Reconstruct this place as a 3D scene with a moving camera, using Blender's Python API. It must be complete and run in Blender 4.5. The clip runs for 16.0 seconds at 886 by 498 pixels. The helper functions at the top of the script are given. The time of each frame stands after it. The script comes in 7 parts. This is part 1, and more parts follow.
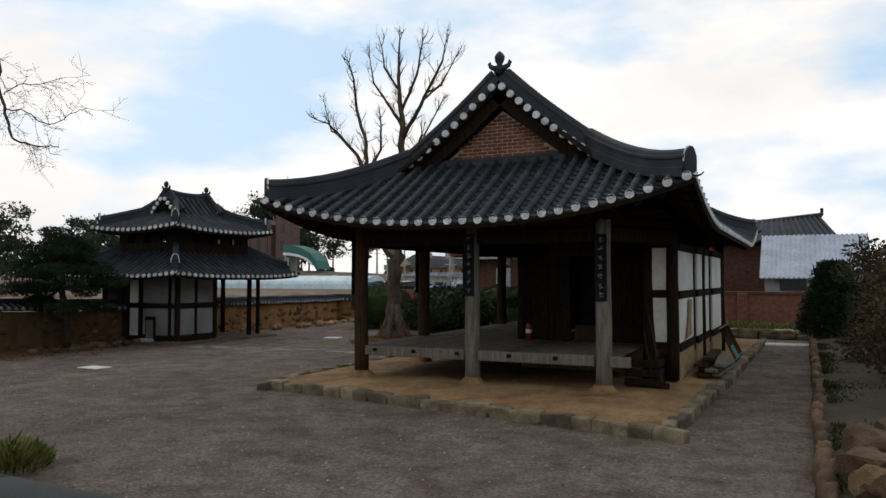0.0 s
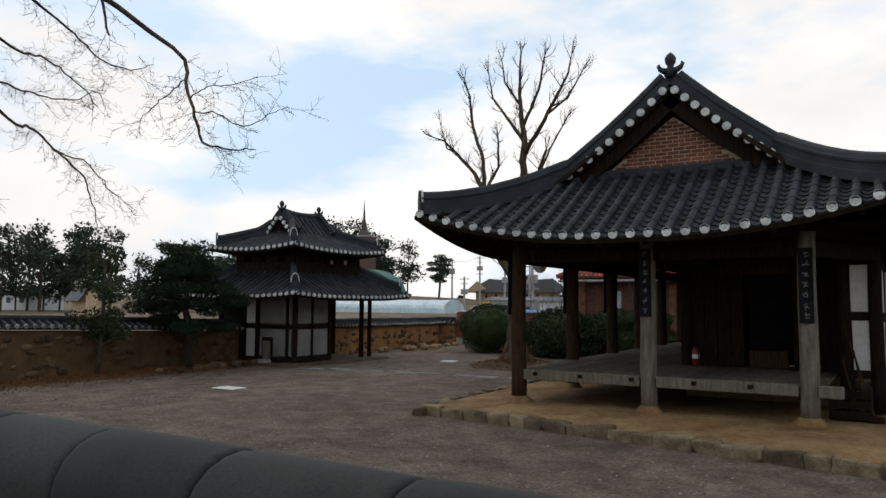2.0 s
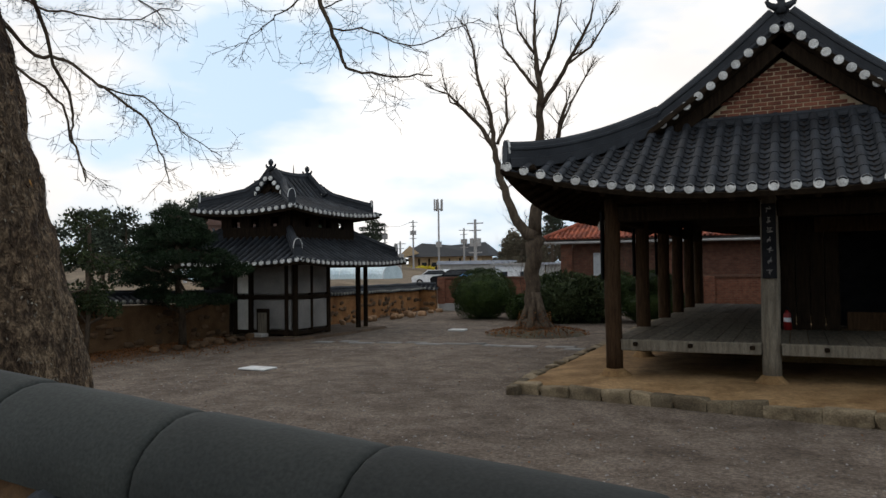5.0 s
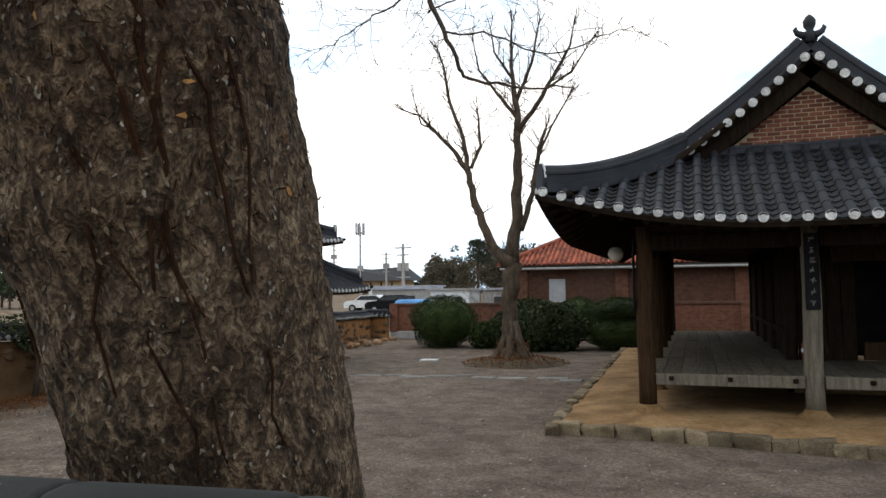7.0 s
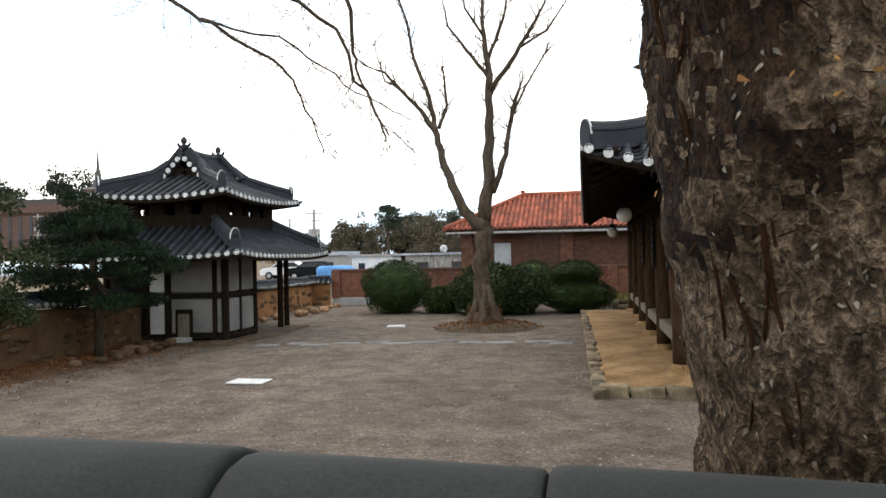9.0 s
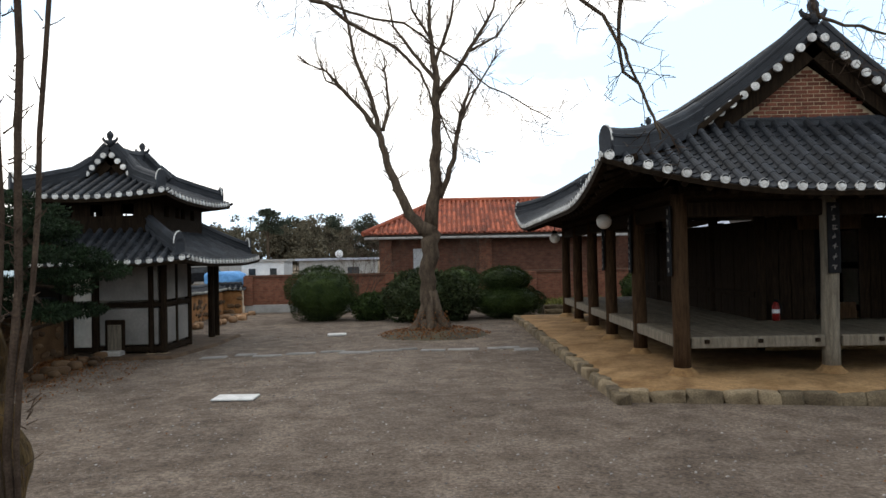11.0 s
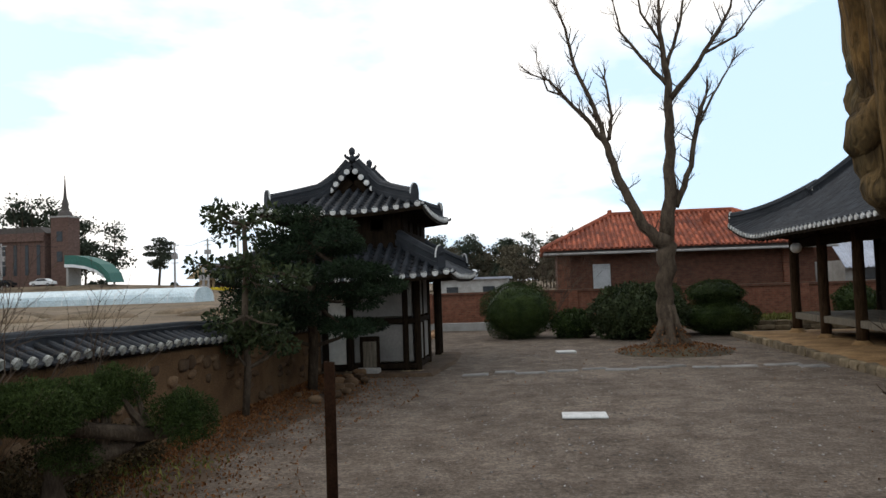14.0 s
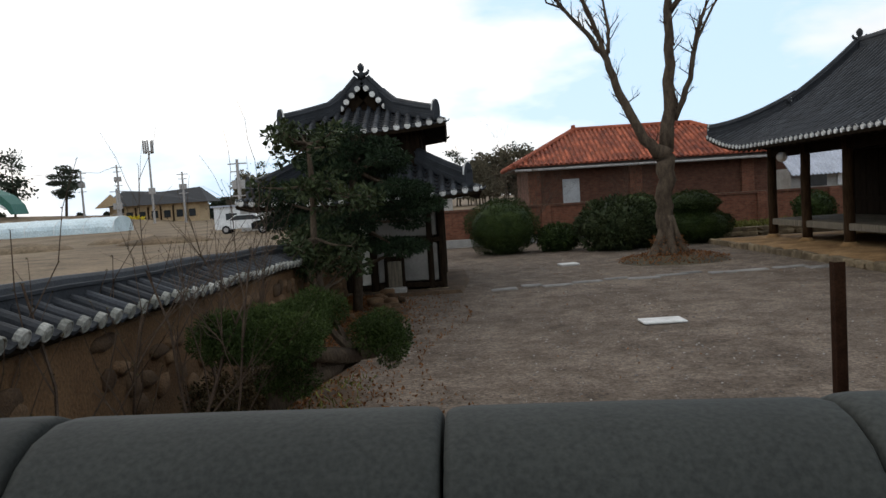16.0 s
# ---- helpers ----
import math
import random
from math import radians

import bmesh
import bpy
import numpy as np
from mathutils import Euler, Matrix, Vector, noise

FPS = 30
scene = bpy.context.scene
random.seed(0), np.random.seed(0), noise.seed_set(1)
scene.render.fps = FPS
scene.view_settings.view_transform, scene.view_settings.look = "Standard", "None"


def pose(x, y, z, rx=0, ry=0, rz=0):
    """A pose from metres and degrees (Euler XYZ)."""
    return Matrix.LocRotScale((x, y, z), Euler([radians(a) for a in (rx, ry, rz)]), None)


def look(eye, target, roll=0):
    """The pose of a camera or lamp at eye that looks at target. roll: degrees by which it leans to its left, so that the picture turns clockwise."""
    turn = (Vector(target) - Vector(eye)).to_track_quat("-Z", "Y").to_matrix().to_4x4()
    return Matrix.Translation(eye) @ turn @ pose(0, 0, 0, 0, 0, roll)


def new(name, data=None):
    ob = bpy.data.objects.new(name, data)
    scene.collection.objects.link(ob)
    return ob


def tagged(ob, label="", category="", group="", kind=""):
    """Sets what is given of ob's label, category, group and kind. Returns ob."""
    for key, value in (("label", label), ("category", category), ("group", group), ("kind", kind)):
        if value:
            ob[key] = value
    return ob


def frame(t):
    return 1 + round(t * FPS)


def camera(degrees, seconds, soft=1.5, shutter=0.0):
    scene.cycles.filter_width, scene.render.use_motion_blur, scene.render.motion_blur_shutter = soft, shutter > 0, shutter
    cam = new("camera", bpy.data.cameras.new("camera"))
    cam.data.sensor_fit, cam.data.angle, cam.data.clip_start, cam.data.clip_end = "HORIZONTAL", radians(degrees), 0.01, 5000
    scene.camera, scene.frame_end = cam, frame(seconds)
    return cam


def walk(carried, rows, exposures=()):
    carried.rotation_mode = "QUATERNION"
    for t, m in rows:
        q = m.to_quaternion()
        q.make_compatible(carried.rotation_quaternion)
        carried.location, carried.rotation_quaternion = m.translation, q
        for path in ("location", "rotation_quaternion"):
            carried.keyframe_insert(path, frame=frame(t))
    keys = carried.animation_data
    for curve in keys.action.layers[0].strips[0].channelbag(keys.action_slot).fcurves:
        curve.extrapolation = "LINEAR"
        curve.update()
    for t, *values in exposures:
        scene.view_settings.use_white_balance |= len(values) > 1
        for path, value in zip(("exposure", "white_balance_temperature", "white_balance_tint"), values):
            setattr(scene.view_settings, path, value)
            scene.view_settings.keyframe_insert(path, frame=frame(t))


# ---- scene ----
cam = camera(61.7, 16.0)
PATH = [
    (0, (7.429, -11.715, 1.955), (6.549, -9.921, 2.035), 0.0),
    (0.5, (7.019, -11.692, 1.925), (6.058, -9.941, 2.017), 1.8),
    (1, (6.532, -11.764, 1.89), (5.575, -10.01, 1.966), -1.6),
    (1.5, (6.103, -11.73, 1.933), (5.143, -9.98, 2.057), -1.2),
    (2, (5.602, -11.705, 1.839), (4.562, -10.003, 1.986), 0.4),
    (2.5, (5.078, -11.729, 1.851), (4.086, -9.993, 1.889), -1.6),
    (3, (4.572, -11.591, 1.845), (3.538, -9.881, 1.925), -2.2),
    (3.5, (4.075, -11.693, 1.861), (3.131, -9.931, 1.931), -2.7),
    (4, (3.505, -11.71, 1.866), (2.595, -9.93, 1.911), -2.5),
    (4.5, (3.013, -11.641, 1.848), (2.116, -9.854, 1.894), -0.8),
    (6.8, (0.953, -11.540, 1.969), (0.313, -9.647, 2.061), -2.1),
    (7, (0.727, -11.502, 1.976), (0.084, -9.611, 2.090), -0.7),
    (7.5, (0.198, -11.567, 1.972), (-0.372, -9.650, 1.998), -3.0),
    (8, (-0.254, -11.545, 1.918), (-0.874, -9.644, 1.919), -4.3),
    (8.5, (-0.814, -11.53, 1.924), (-1.378, -9.611, 1.973), -2.7),
    (9, (-1.354, -11.439, 1.943), (-1.731, -9.475, 1.962), -1.2),
    (9.2, (-1.505, -11.51, 1.982), (-1.822, -9.537, 2.059), -1.8),
    (11.5, (-4.019, -11.263, 1.989), (-4.028, -9.263, 2.009), -0.7),
    (12, (-4.597, -11.293, 1.924), (-4.744, -9.299, 1.974), 0.4),
    (12.5, (-5.296, -11.162, 1.958), (-5.444, -9.169, 1.914), -1.5),
    (13, (-5.962, -11.066, 1.916), (-6.208, -9.081, 1.934), -4.2),
    (13.5, (-6.62, -11.112, 1.953), (-6.812, -9.121, 1.972), -4.1),
    (14, (-7.254, -10.903, 1.907), (-7.504, -8.921, 1.997), -1.9),
    (14.5, (-7.806, -10.858, 1.874), (-8.182, -8.894, 1.88), -0.7),
    (15, (-8.355, -10.815, 1.882), (-8.585, -8.831, 1.777), -2.1),
    (15.5, (-8.956, -10.793, 1.89), (-9.18, -8.809, 1.767), -3.2),
    (16, (-9.644, -11.071, 1.971), (-9.672, -9.076, 1.835), -3.7),
]
EXPOSURES = [(0, -0.77, 6800, 11), (4.5, -0.73, 6850, 11), (7, -0.14, 6950, 11), (8, 0.28, 7000, 11), (9, 0.40, 7000, 11), (11.5, -0.10, 6950, 11), (12.5, -0.10, 6950, 11), (14.5, -0.46, 6900, 11), (16, -0.49, 6900, 11)]
walk(cam, [(t, look(eye, target, roll)) for t, eye, target, roll in PATH], EXPOSURES)

# ---- light ----
world = bpy.data.worlds.new("world")
scene.world = world
world.use_nodes = True
wn, wl = world.node_tree.nodes, world.node_tree.links
wn.clear()
w_out = wn.new("ShaderNodeOutputWorld")
w_bg = wn.new("ShaderNodeBackground")
w_sky = wn.new("ShaderNodeTexSky")
w_sky.sky_type = "NISHITA"
w_sky.sun_disc = False
w_sky.sun_elevation = radians(38)
w_sky.sun_rotation = radians(-60)
w_co = wn.new("ShaderNodeTexCoord")
w_map = wn.new("ShaderNodeMapping")
w_map.inputs["Scale"].default_value = (1.0, 1.0, 2.6)
w_map.inputs["Location"].default_value = (0.35, 0.1, 0.25)
w_n = wn.new("ShaderNodeTexNoise")
w_n.inputs["Scale"].default_value = 2.1
w_n.inputs["Detail"].default_value = 7
w_n.inputs["Roughness"].default_value = 0.52
w_r = wn.new("ShaderNodeValToRGB")
w_r.color_ramp.elements[0].position = 0.445
w_r.color_ramp.elements[1].position = 0.56
w_gain = wn.new("ShaderNodeMix")
w_gain.data_type, w_gain.blend_type = "RGBA", "MULTIPLY"
w_gain.inputs["Factor"].default_value = 1
w_gain.inputs["B"].default_value = (0.20, 0.185, 0.165, 1)
w_lift = wn.new("ShaderNodeMix")
w_lift.data_type, w_lift.blend_type = "RGBA", "ADD"
w_lift.inputs["Factor"].default_value = 1
w_lift.inputs["B"].default_value = (5.5, 7.7, 10.2, 1)
w_n2 = wn.new("ShaderNodeTexNoise")
w_n2.inputs["Scale"].default_value = 1.6
w_n2.inputs["Detail"].default_value = 5
w_r2 = wn.new("ShaderNodeValToRGB")
w_r2.color_ramp.elements[0].position, w_r2.color_ramp.elements[0].color = 0.35, (9.3, 9.45, 9.7, 1)
w_r2.color_ramp.elements[1].position, w_r2.color_ramp.elements[1].color = 0.6, (12.2, 12.25, 12.3, 1)
w_mix = wn.new("ShaderNodeMix")
w_mix.data_type = "RGBA"
wl.new(w_co.outputs["Generated"], w_map.inputs["Vector"])
wl.new(w_map.outputs["Vector"], w_n.inputs["Vector"])
wl.new(w_map.outputs["Vector"], w_n2.inputs["Vector"])
wl.new(w_n.outputs["Fac"], w_r.inputs["Fac"])
wl.new(w_n2.outputs["Fac"], w_r2.inputs["Fac"])
wl.new(w_sky.outputs["Color"], w_gain.inputs["A"])
wl.new(w_gain.outputs["Result"], w_lift.inputs["A"])
wl.new(w_lift.outputs["Result"], w_mix.inputs["A"])
wl.new(w_r2.outputs["Color"], w_mix.inputs["B"])
wl.new(w_r.outputs["Color"], w_mix.inputs["Factor"])
wl.new(w_mix.outputs["Result"], w_bg.inputs["Color"])
w_bg.inputs["Strength"].default_value = 0.15
wl.new(w_bg.outputs["Background"], w_out.inputs["Surface"])
sun_data = bpy.data.lights.new("sun", "SUN")
sun_data.energy, sun_data.angle, sun_data.color = 0.5, radians(20), (1, 0.95, 0.88)
sun = new("sun", sun_data)
sun.matrix_world = look((-20, 10, 25), (0, 0, 0))

# ---- helpers ----
WORLD = {}


def thing(name, loc, label, category, group="", kind=""):
    ob = new(name)
    ob.matrix_basis = Matrix.Translation(loc)
    WORLD[ob.name] = Matrix.Translation(loc)
    return tagged(ob, label, category, group, kind)


def mesh_of(bm, name):
    me = bpy.data.meshes.new(name)
    bm.to_mesh(me)
    bm.free()
    return me


def part(name, bm, mat, parent=None, label="", smooth=False, m=None, kind=""):
    """Link a bmesh or mesh as one mesh object; geometry in world metres unless m is given."""
    me = bm if isinstance(bm, bpy.types.Mesh) else mesh_of(bm, name)
    if mat is not None and not me.materials:
        me.materials.append(mat)
    if smooth:
        me.polygons.foreach_set("use_smooth", [True] * len(me.polygons))
    ob = new(name, me)
    ob.matrix_basis = m if m is not None else Matrix.Identity(4)
    if parent is not None:
        ob.parent = parent
        ob.matrix_parent_inverse = WORLD[parent.name].inverted()
    WORLD[ob.name] = ob.matrix_basis.copy()
    return tagged(ob, label, kind=kind)


def solo(name, bm, mat, label, category, group="", kind="", smooth=False, m=None):
    return tagged(part(name, bm, mat, None, label, smooth, m), label, category, group, kind)


def box(bm, c, s, bevel=0.0, rot=None):
    m = Matrix.Translation(c) @ (rot.to_4x4() if rot else Matrix.Identity(4)) @ Matrix.Diagonal((*s, 1))
    r = bmesh.ops.create_cube(bm, size=1, matrix=m)
    if bevel:
        edges = {e for v in r["verts"] for e in v.link_edges}
        bmesh.ops.bevel(bm, geom=list(edges), offset=bevel, segments=1, affect="EDGES")
    return bm


def boxed(c, s, bevel=0.0, rot=None):
    return box(bmesh.new(), c, s, bevel, rot)


def tube(bm, pts, radii, n=8, cap=True, wob=0.0, seed=0):
    """A tapered tube along points."""
    pts = [Vector(p) for p in pts]
    rings, ref = [], Vector((0.31, 0.87, 0.2)).normalized()
    for i, p in enumerate(pts):
        d = (pts[min(i + 1, len(pts) - 1)] - pts[max(i - 1, 0)]).normalized()
        a = d.cross(ref)
        if a.length < 0.2:
            a = d.cross(Vector((1, 0, 0)))
        a.normalize()
        b = d.cross(a)
        ring = []
        for k in range(n):
            t = 2 * math.pi * k / n
            r = radii[i]
            if wob:
                r *= 1 + wob * noise.noise(Vector((math.cos(t) * 1.5 + seed, math.sin(t) * 1.5, p.z * 1.3 + i * 0.13)))
            ring.append(bm.verts.new(p + (a * math.cos(t) + b * math.sin(t)) * r))
        rings.append(ring)
    for r0, r1 in zip(rings, rings[1:]):
        for k in range(n):
            bm.faces.new((r0[k], r0[(k + 1) % n], r1[(k + 1) % n], r1[k]))
    if cap:
        bm.faces.new(rings[0][::-1])
        bm.faces.new(rings[-1])
    return bm


def sweep(bm, profile, pts, up=Vector((0, 0, 1))):
    """Sweep a closed profile of (side, height) pairs along points."""
    pts = [Vector(p) for p in pts]
    rings = []
    for i, p in enumerate(pts):
        d = (pts[min(i + 1, len(pts) - 1)] - pts[max(i - 1, 0)])
        d.normalize()
        s = d.cross(up).normalized()
        u = s.cross(d).normalized()
        rings.append([bm.verts.new(p + s * a + u * b) for a, b in profile])
    n = len(profile)
    for r0, r1 in zip(rings, rings[1:]):
        for k in range(n):
            bm.faces.new((r0[k], r0[(k + 1) % n], r1[(k + 1) % n], r1[k]))
    bm.faces.new(rings[0][::-1])
    bm.faces.new(rings[-1])
    bmesh.ops.recalc_face_normals(bm, faces=bm.faces)
    return bm


def plate(outline, thick, m):
    """A flat outline in x, z extruded along y and placed by m."""
    bm = bmesh.new()
    n = len(outline)
    f = [bm.verts.new(m @ Vector((x, -thick / 2, z))) for x, z in outline]
    b = [bm.verts.new(m @ Vector((x, thick / 2, z))) for x, z in outline]
    bm.faces.new(f)
    bm.faces.new(b[::-1])
    for k in range(n):
        bm.faces.new((f[k], b[k], b[(k + 1) % n], f[(k + 1) % n]))
    bmesh.ops.recalc_face_normals(bm, faces=bm.faces)
    return bm


def joined(name, verts, faces, mats):
    """One mesh that repeats a template at each matrix."""
    v = np.array([(*p, 1.0) for p in verts])
    allv = np.concatenate([(v @ np.array(m).T)[:, :3] for m in mats])
    n = len(verts)
    allf = [tuple(i + n * k for i in f) for k in range(len(mats)) for f in faces]
    me = bpy.data.meshes.new(name)
    me.from_pydata(allv.tolist(), [], allf)
    me.update()
    return me


def template(verts, faces, name="piece"):
    me = bpy.data.meshes.new(name)
    me.from_pydata([tuple(p) for p in verts], [], faces)
    me.update()
    return me


def axes(o, x, z):
    """A matrix with its x axis along x and z axis near z, at o."""
    x = Vector(x).normalized()
    y = Vector(z).cross(x).normalized()
    z = x.cross(y)
    return Matrix(((x.x, y.x, z.x, o[0]), (x.y, y.y, z.y, o[1]), (x.z, y.z, z.z, o[2]), (0, 0, 0, 1)))


def rock(seed, sx=1, sy=1, sz=1, sub=2, rough=0.25, flat=0.40):
    rng = random.Random(seed)
    bm = bmesh.new()
    bmesh.ops.create_icosphere(bm, subdivisions=sub, radius=0.5)
    off = Vector((rng.uniform(0, 50), rng.uniform(0, 50), rng.uniform(0, 50)))
    for v in bm.verts:
        k = 1 + rough * noise.noise(v.co * 2.2 + off) + 0.3 * rough * noise.noise(v.co * 6 + off)
        c = v.co * k
        q = Vector([math.copysign(min(abs(a), flat), a) for a in c])
        v.co = Vector((q.x * sx, q.y * sy, q.z * sz)) * 1.25
    return bm


# ---- materials ----
def material(name, c1, c2, scale=8, rough=0.85, bump=0.3, fine=90, metal=0.0, stretch=(1, 1, 1), c3=None, spots=0.0, vary=0.0, spec=0.3, island=0.0, dist=0.01):
    """Two tones by broad noise, grain by fine noise, both also as relief."""
    mt = bpy.data.materials.new(name)
    mt.use_nodes = True
    n, l = mt.node_tree.nodes, mt.node_tree.links
    p = n["Principled BSDF"]
    p.inputs["Roughness"].default_value, p.inputs["Metallic"].default_value = rough, metal
    p.inputs["Specular IOR Level"].default_value = spec
    co, mp = n.new("ShaderNodeNewGeometry"), n.new("ShaderNodeMapping")
    mp.inputs["Scale"].default_value = stretch
    l.new(co.outputs["Position"], mp.inputs["Vector"])
    a, b = n.new("ShaderNodeTexNoise"), n.new("ShaderNodeTexNoise")
    for t, s, d in ((a, scale, 5), (b, fine, 3)):
        t.inputs["Scale"].default_value, t.inputs["Detail"].default_value = s, d
        l.new(mp.outputs["Vector"], t.inputs["Vector"])
    r = n.new("ShaderNodeValToRGB")
    r.color_ramp.elements[0].position, r.color_ramp.elements[1].position = 0.32, 0.68
    r.color_ramp.elements[0].color, r.color_ramp.elements[1].color = (*c1, 1), (*c2, 1)
    if c3:
        e = r.color_ramp.elements.new(0.82)
        e.color = (*c3, 1)
    l.new(a.outputs["Fac"], r.inputs["Fac"])
    r2 = n.new("ShaderNodeMapRange")
    r2.inputs["From Min"].default_value, r2.inputs["From Max"].default_value = 0.3, 0.7
    r2.inputs["To Min"].default_value, r2.inputs["To Max"].default_value = 0.72 - spots, 1.28 + spots
    l.new(b.outputs["Fac"], r2.inputs["Value"])
    mx = n.new("ShaderNodeVectorMath")
    mx.operation = "SCALE"
    l.new(r.outputs["Color"], mx.inputs[0])
    l.new(r2.outputs["Result"], mx.inputs["Scale"])
    last = mx.outputs["Vector"]
    if vary or island:
        oi = n.new("ShaderNodeObjectInfo") if vary else n.new("ShaderNodeNewGeometry")
        r3 = n.new("ShaderNodeMapRange")
        k = vary or island
        r3.inputs["To Min"].default_value, r3.inputs["To Max"].default_value = 1 - k, 1 + k
        l.new(oi.outputs["Random" if vary else "Random Per Island"], r3.inputs["Value"])
        m3 = n.new("ShaderNodeVectorMath")
        m3.operation = "SCALE"
        l.new(last, m3.inputs[0])
        l.new(r3.outputs["Result"], m3.inputs["Scale"])
        last = m3.outputs["Vector"]
    l.new(last, p.inputs["Base Color"])
    ad = n.new("ShaderNodeMath")
    ad.operation = "ADD"
    l.new(a.outputs["Fac"], ad.inputs[0])
    l.new(b.outputs["Fac"], ad.inputs[1])
    bp = n.new("ShaderNodeBump")
    bp.inputs["Strength"].default_value, bp.inputs["Distance"].default_value = bump, dist
    l.new(ad.outputs["Value"], bp.inputs["Height"])
    l.new(bp.outputs["Normal"], p.inputs["Normal"])
    return mt


def brick_material(name, c1, c2, mortar, scale=1.0, axis="x", w=0.2, h=0.067):
    mt = material(name, c1, c2, 6, 0.9, 0.3)
    n, l = mt.node_tree.nodes, mt.node_tree.links
    p = n["Principled BSDF"]
    co = n.new("ShaderNodeNewGeometry")
    sp, cb = n.new("ShaderNodeSeparateXYZ"), n.new("ShaderNodeCombineXYZ")
    l.new(co.outputs["Position"], sp.inputs[0])
    ad = n.new("ShaderNodeMath")
    ad.operation = "ADD"
    l.new(sp.outputs["X"], ad.inputs[0])
    l.new(sp.outputs["Y"], ad.inputs[1])
    l.new(ad.outputs["Value"], cb.inputs["X"])
    l.new(sp.outputs["Z"], cb.inputs["Y"])
    b = n.new("ShaderNodeTexBrick")
    b.inputs["Scale"].default_value = 1
    b.inputs["Brick Width"].default_value, b.inputs["Row Height"].default_value = w, h
    b.inputs["Mortar Size"].default_value = 0.008
    b.inputs["Color1"].default_value, b.inputs["Color2"].default_value, b.inputs["Mortar"].default_value = (1, 1, 1, 1), (0.7, 0.66, 0.66, 1), (*[m / c for m, c in zip(mortar, c2)], 1)
    l.new(cb.outputs["Vector"], b.inputs["Vector"])
    old = p.inputs["Base Color"].links[0].from_socket
    mx = n.new("ShaderNodeMix")
    mx.data_type, mx.blend_type = "RGBA", "MULTIPLY"
    mx.inputs["Factor"].default_value = 1
    l.new(old, mx.inputs["A"])
    l.new(b.outputs["Color"], mx.inputs["B"])
    l.new(mx.outputs["Result"], p.inputs["Base Color"])
    return mt

def layered(name, layers, rough=0.95, bump=0.6, dist=0.03, stretch=(1, 1, 1), warp=0.0):
    """A surface mixed from several noises: each layer is scale, edge from, edge to, low colour, high colour; later ones multiply."""
    mt = bpy.data.materials.new(name)
    mt.use_nodes = True
    n, l = mt.node_tree.nodes, mt.node_tree.links
    p = n["Principled BSDF"]
    p.inputs["Roughness"].default_value = rough
    p.inputs["Specular IOR Level"].default_value = 0.25
    co, mp = n.new("ShaderNodeNewGeometry"), n.new("ShaderNodeMapping")
    mp.inputs["Scale"].default_value = stretch
    l.new(co.outputs["Position"], mp.inputs["Vector"])
    last, height = None, None
    for scale, lo, hi, c0, c1, weight in layers:
        t, r = n.new("ShaderNodeTexNoise"), n.new("ShaderNodeValToRGB")
        t.inputs["Scale"].default_value, t.inputs["Detail"].default_value, t.inputs["Distortion"].default_value = scale, 4, warp
        r.color_ramp.elements[0].position, r.color_ramp.elements[1].position = lo, hi
        r.color_ramp.elements[0].color, r.color_ramp.elements[1].color = (*c0, 1), (*c1, 1)
        l.new(mp.outputs["Vector"], t.inputs["Vector"])
        l.new(t.outputs["Fac"], r.inputs["Fac"])
        k = n.new("ShaderNodeMath")
        k.operation = "MULTIPLY"
        k.inputs[1].default_value = weight
        l.new(t.outputs["Fac"], k.inputs[0])
        if last is None:
            last, height = r.outputs["Color"], k.outputs["Value"]
        else:
            m = n.new("ShaderNodeVectorMath")
            m.operation = "MULTIPLY"
            l.new(last, m.inputs[0])
            l.new(r.outputs["Color"], m.inputs[1])
            last = m.outputs["Vector"]
            a = n.new("ShaderNodeMath")
            a.operation = "ADD"
            l.new(height, a.inputs[0])
            l.new(k.outputs["Value"], a.inputs[1])
            height = a.outputs["Value"]
    l.new(last, p.inputs["Base Color"])
    b = n.new("ShaderNodeBump")
    b.inputs["Strength"].default_value, b.inputs["Distance"].default_value = bump, dist
    l.new(height, b.inputs["Height"])
    l.new(b.outputs["Normal"], p.inputs["Normal"])
    return mt


GRAVEL = layered("gravel", [(0.4, 0.3, 0.7, (0.106, 0.081, 0.063), (0.166, 0.130, 0.103), 0.3), (1.9, 0.34, 0.60, (0.66, 0.63, 0.60), (1.10, 1.10, 1.10), 0.4), (7, 0.32, 0.58, (0.76, 0.73, 0.71), (1.08, 1.08, 1.08), 0.5), (24, 0.36, 0.62, (0.62, 0.61, 0.60), (1.22, 1.22, 1.21), 0.8), (95, 0.36, 0.66, (0.70, 0.70, 0.70), (1.34, 1.34, 1.32), 0.5)], bump=0.9, dist=0.025, warp=0.3)
FIELD = layered("field_soil", [(0.12, 0.32, 0.66, (0.105, 0.072, 0.044), (0.200, 0.150, 0.100), 0.3), (0.7, 0.34, 0.62, (0.70, 0.70, 0.66), (1.12, 1.10, 1.08), 0.6), (5, 0.34, 0.64, (0.75, 0.74, 0.72), (1.15, 1.15, 1.15), 0.6)], bump=0.6, dist=0.05)
TILE = material("roof_tile_clay", (0.0115, 0.0132, 0.0163), (0.0255, 0.0282, 0.0335), 3, 0.66, 0.35, 60, island=0.4, spec=0.3)
TILE_PIECE = material("roof_tile_clay_single", (0.0115, 0.0132, 0.0163), (0.0255, 0.0282, 0.0335), 3, 0.66, 0.35, 60, vary=0.4, spec=0.3)
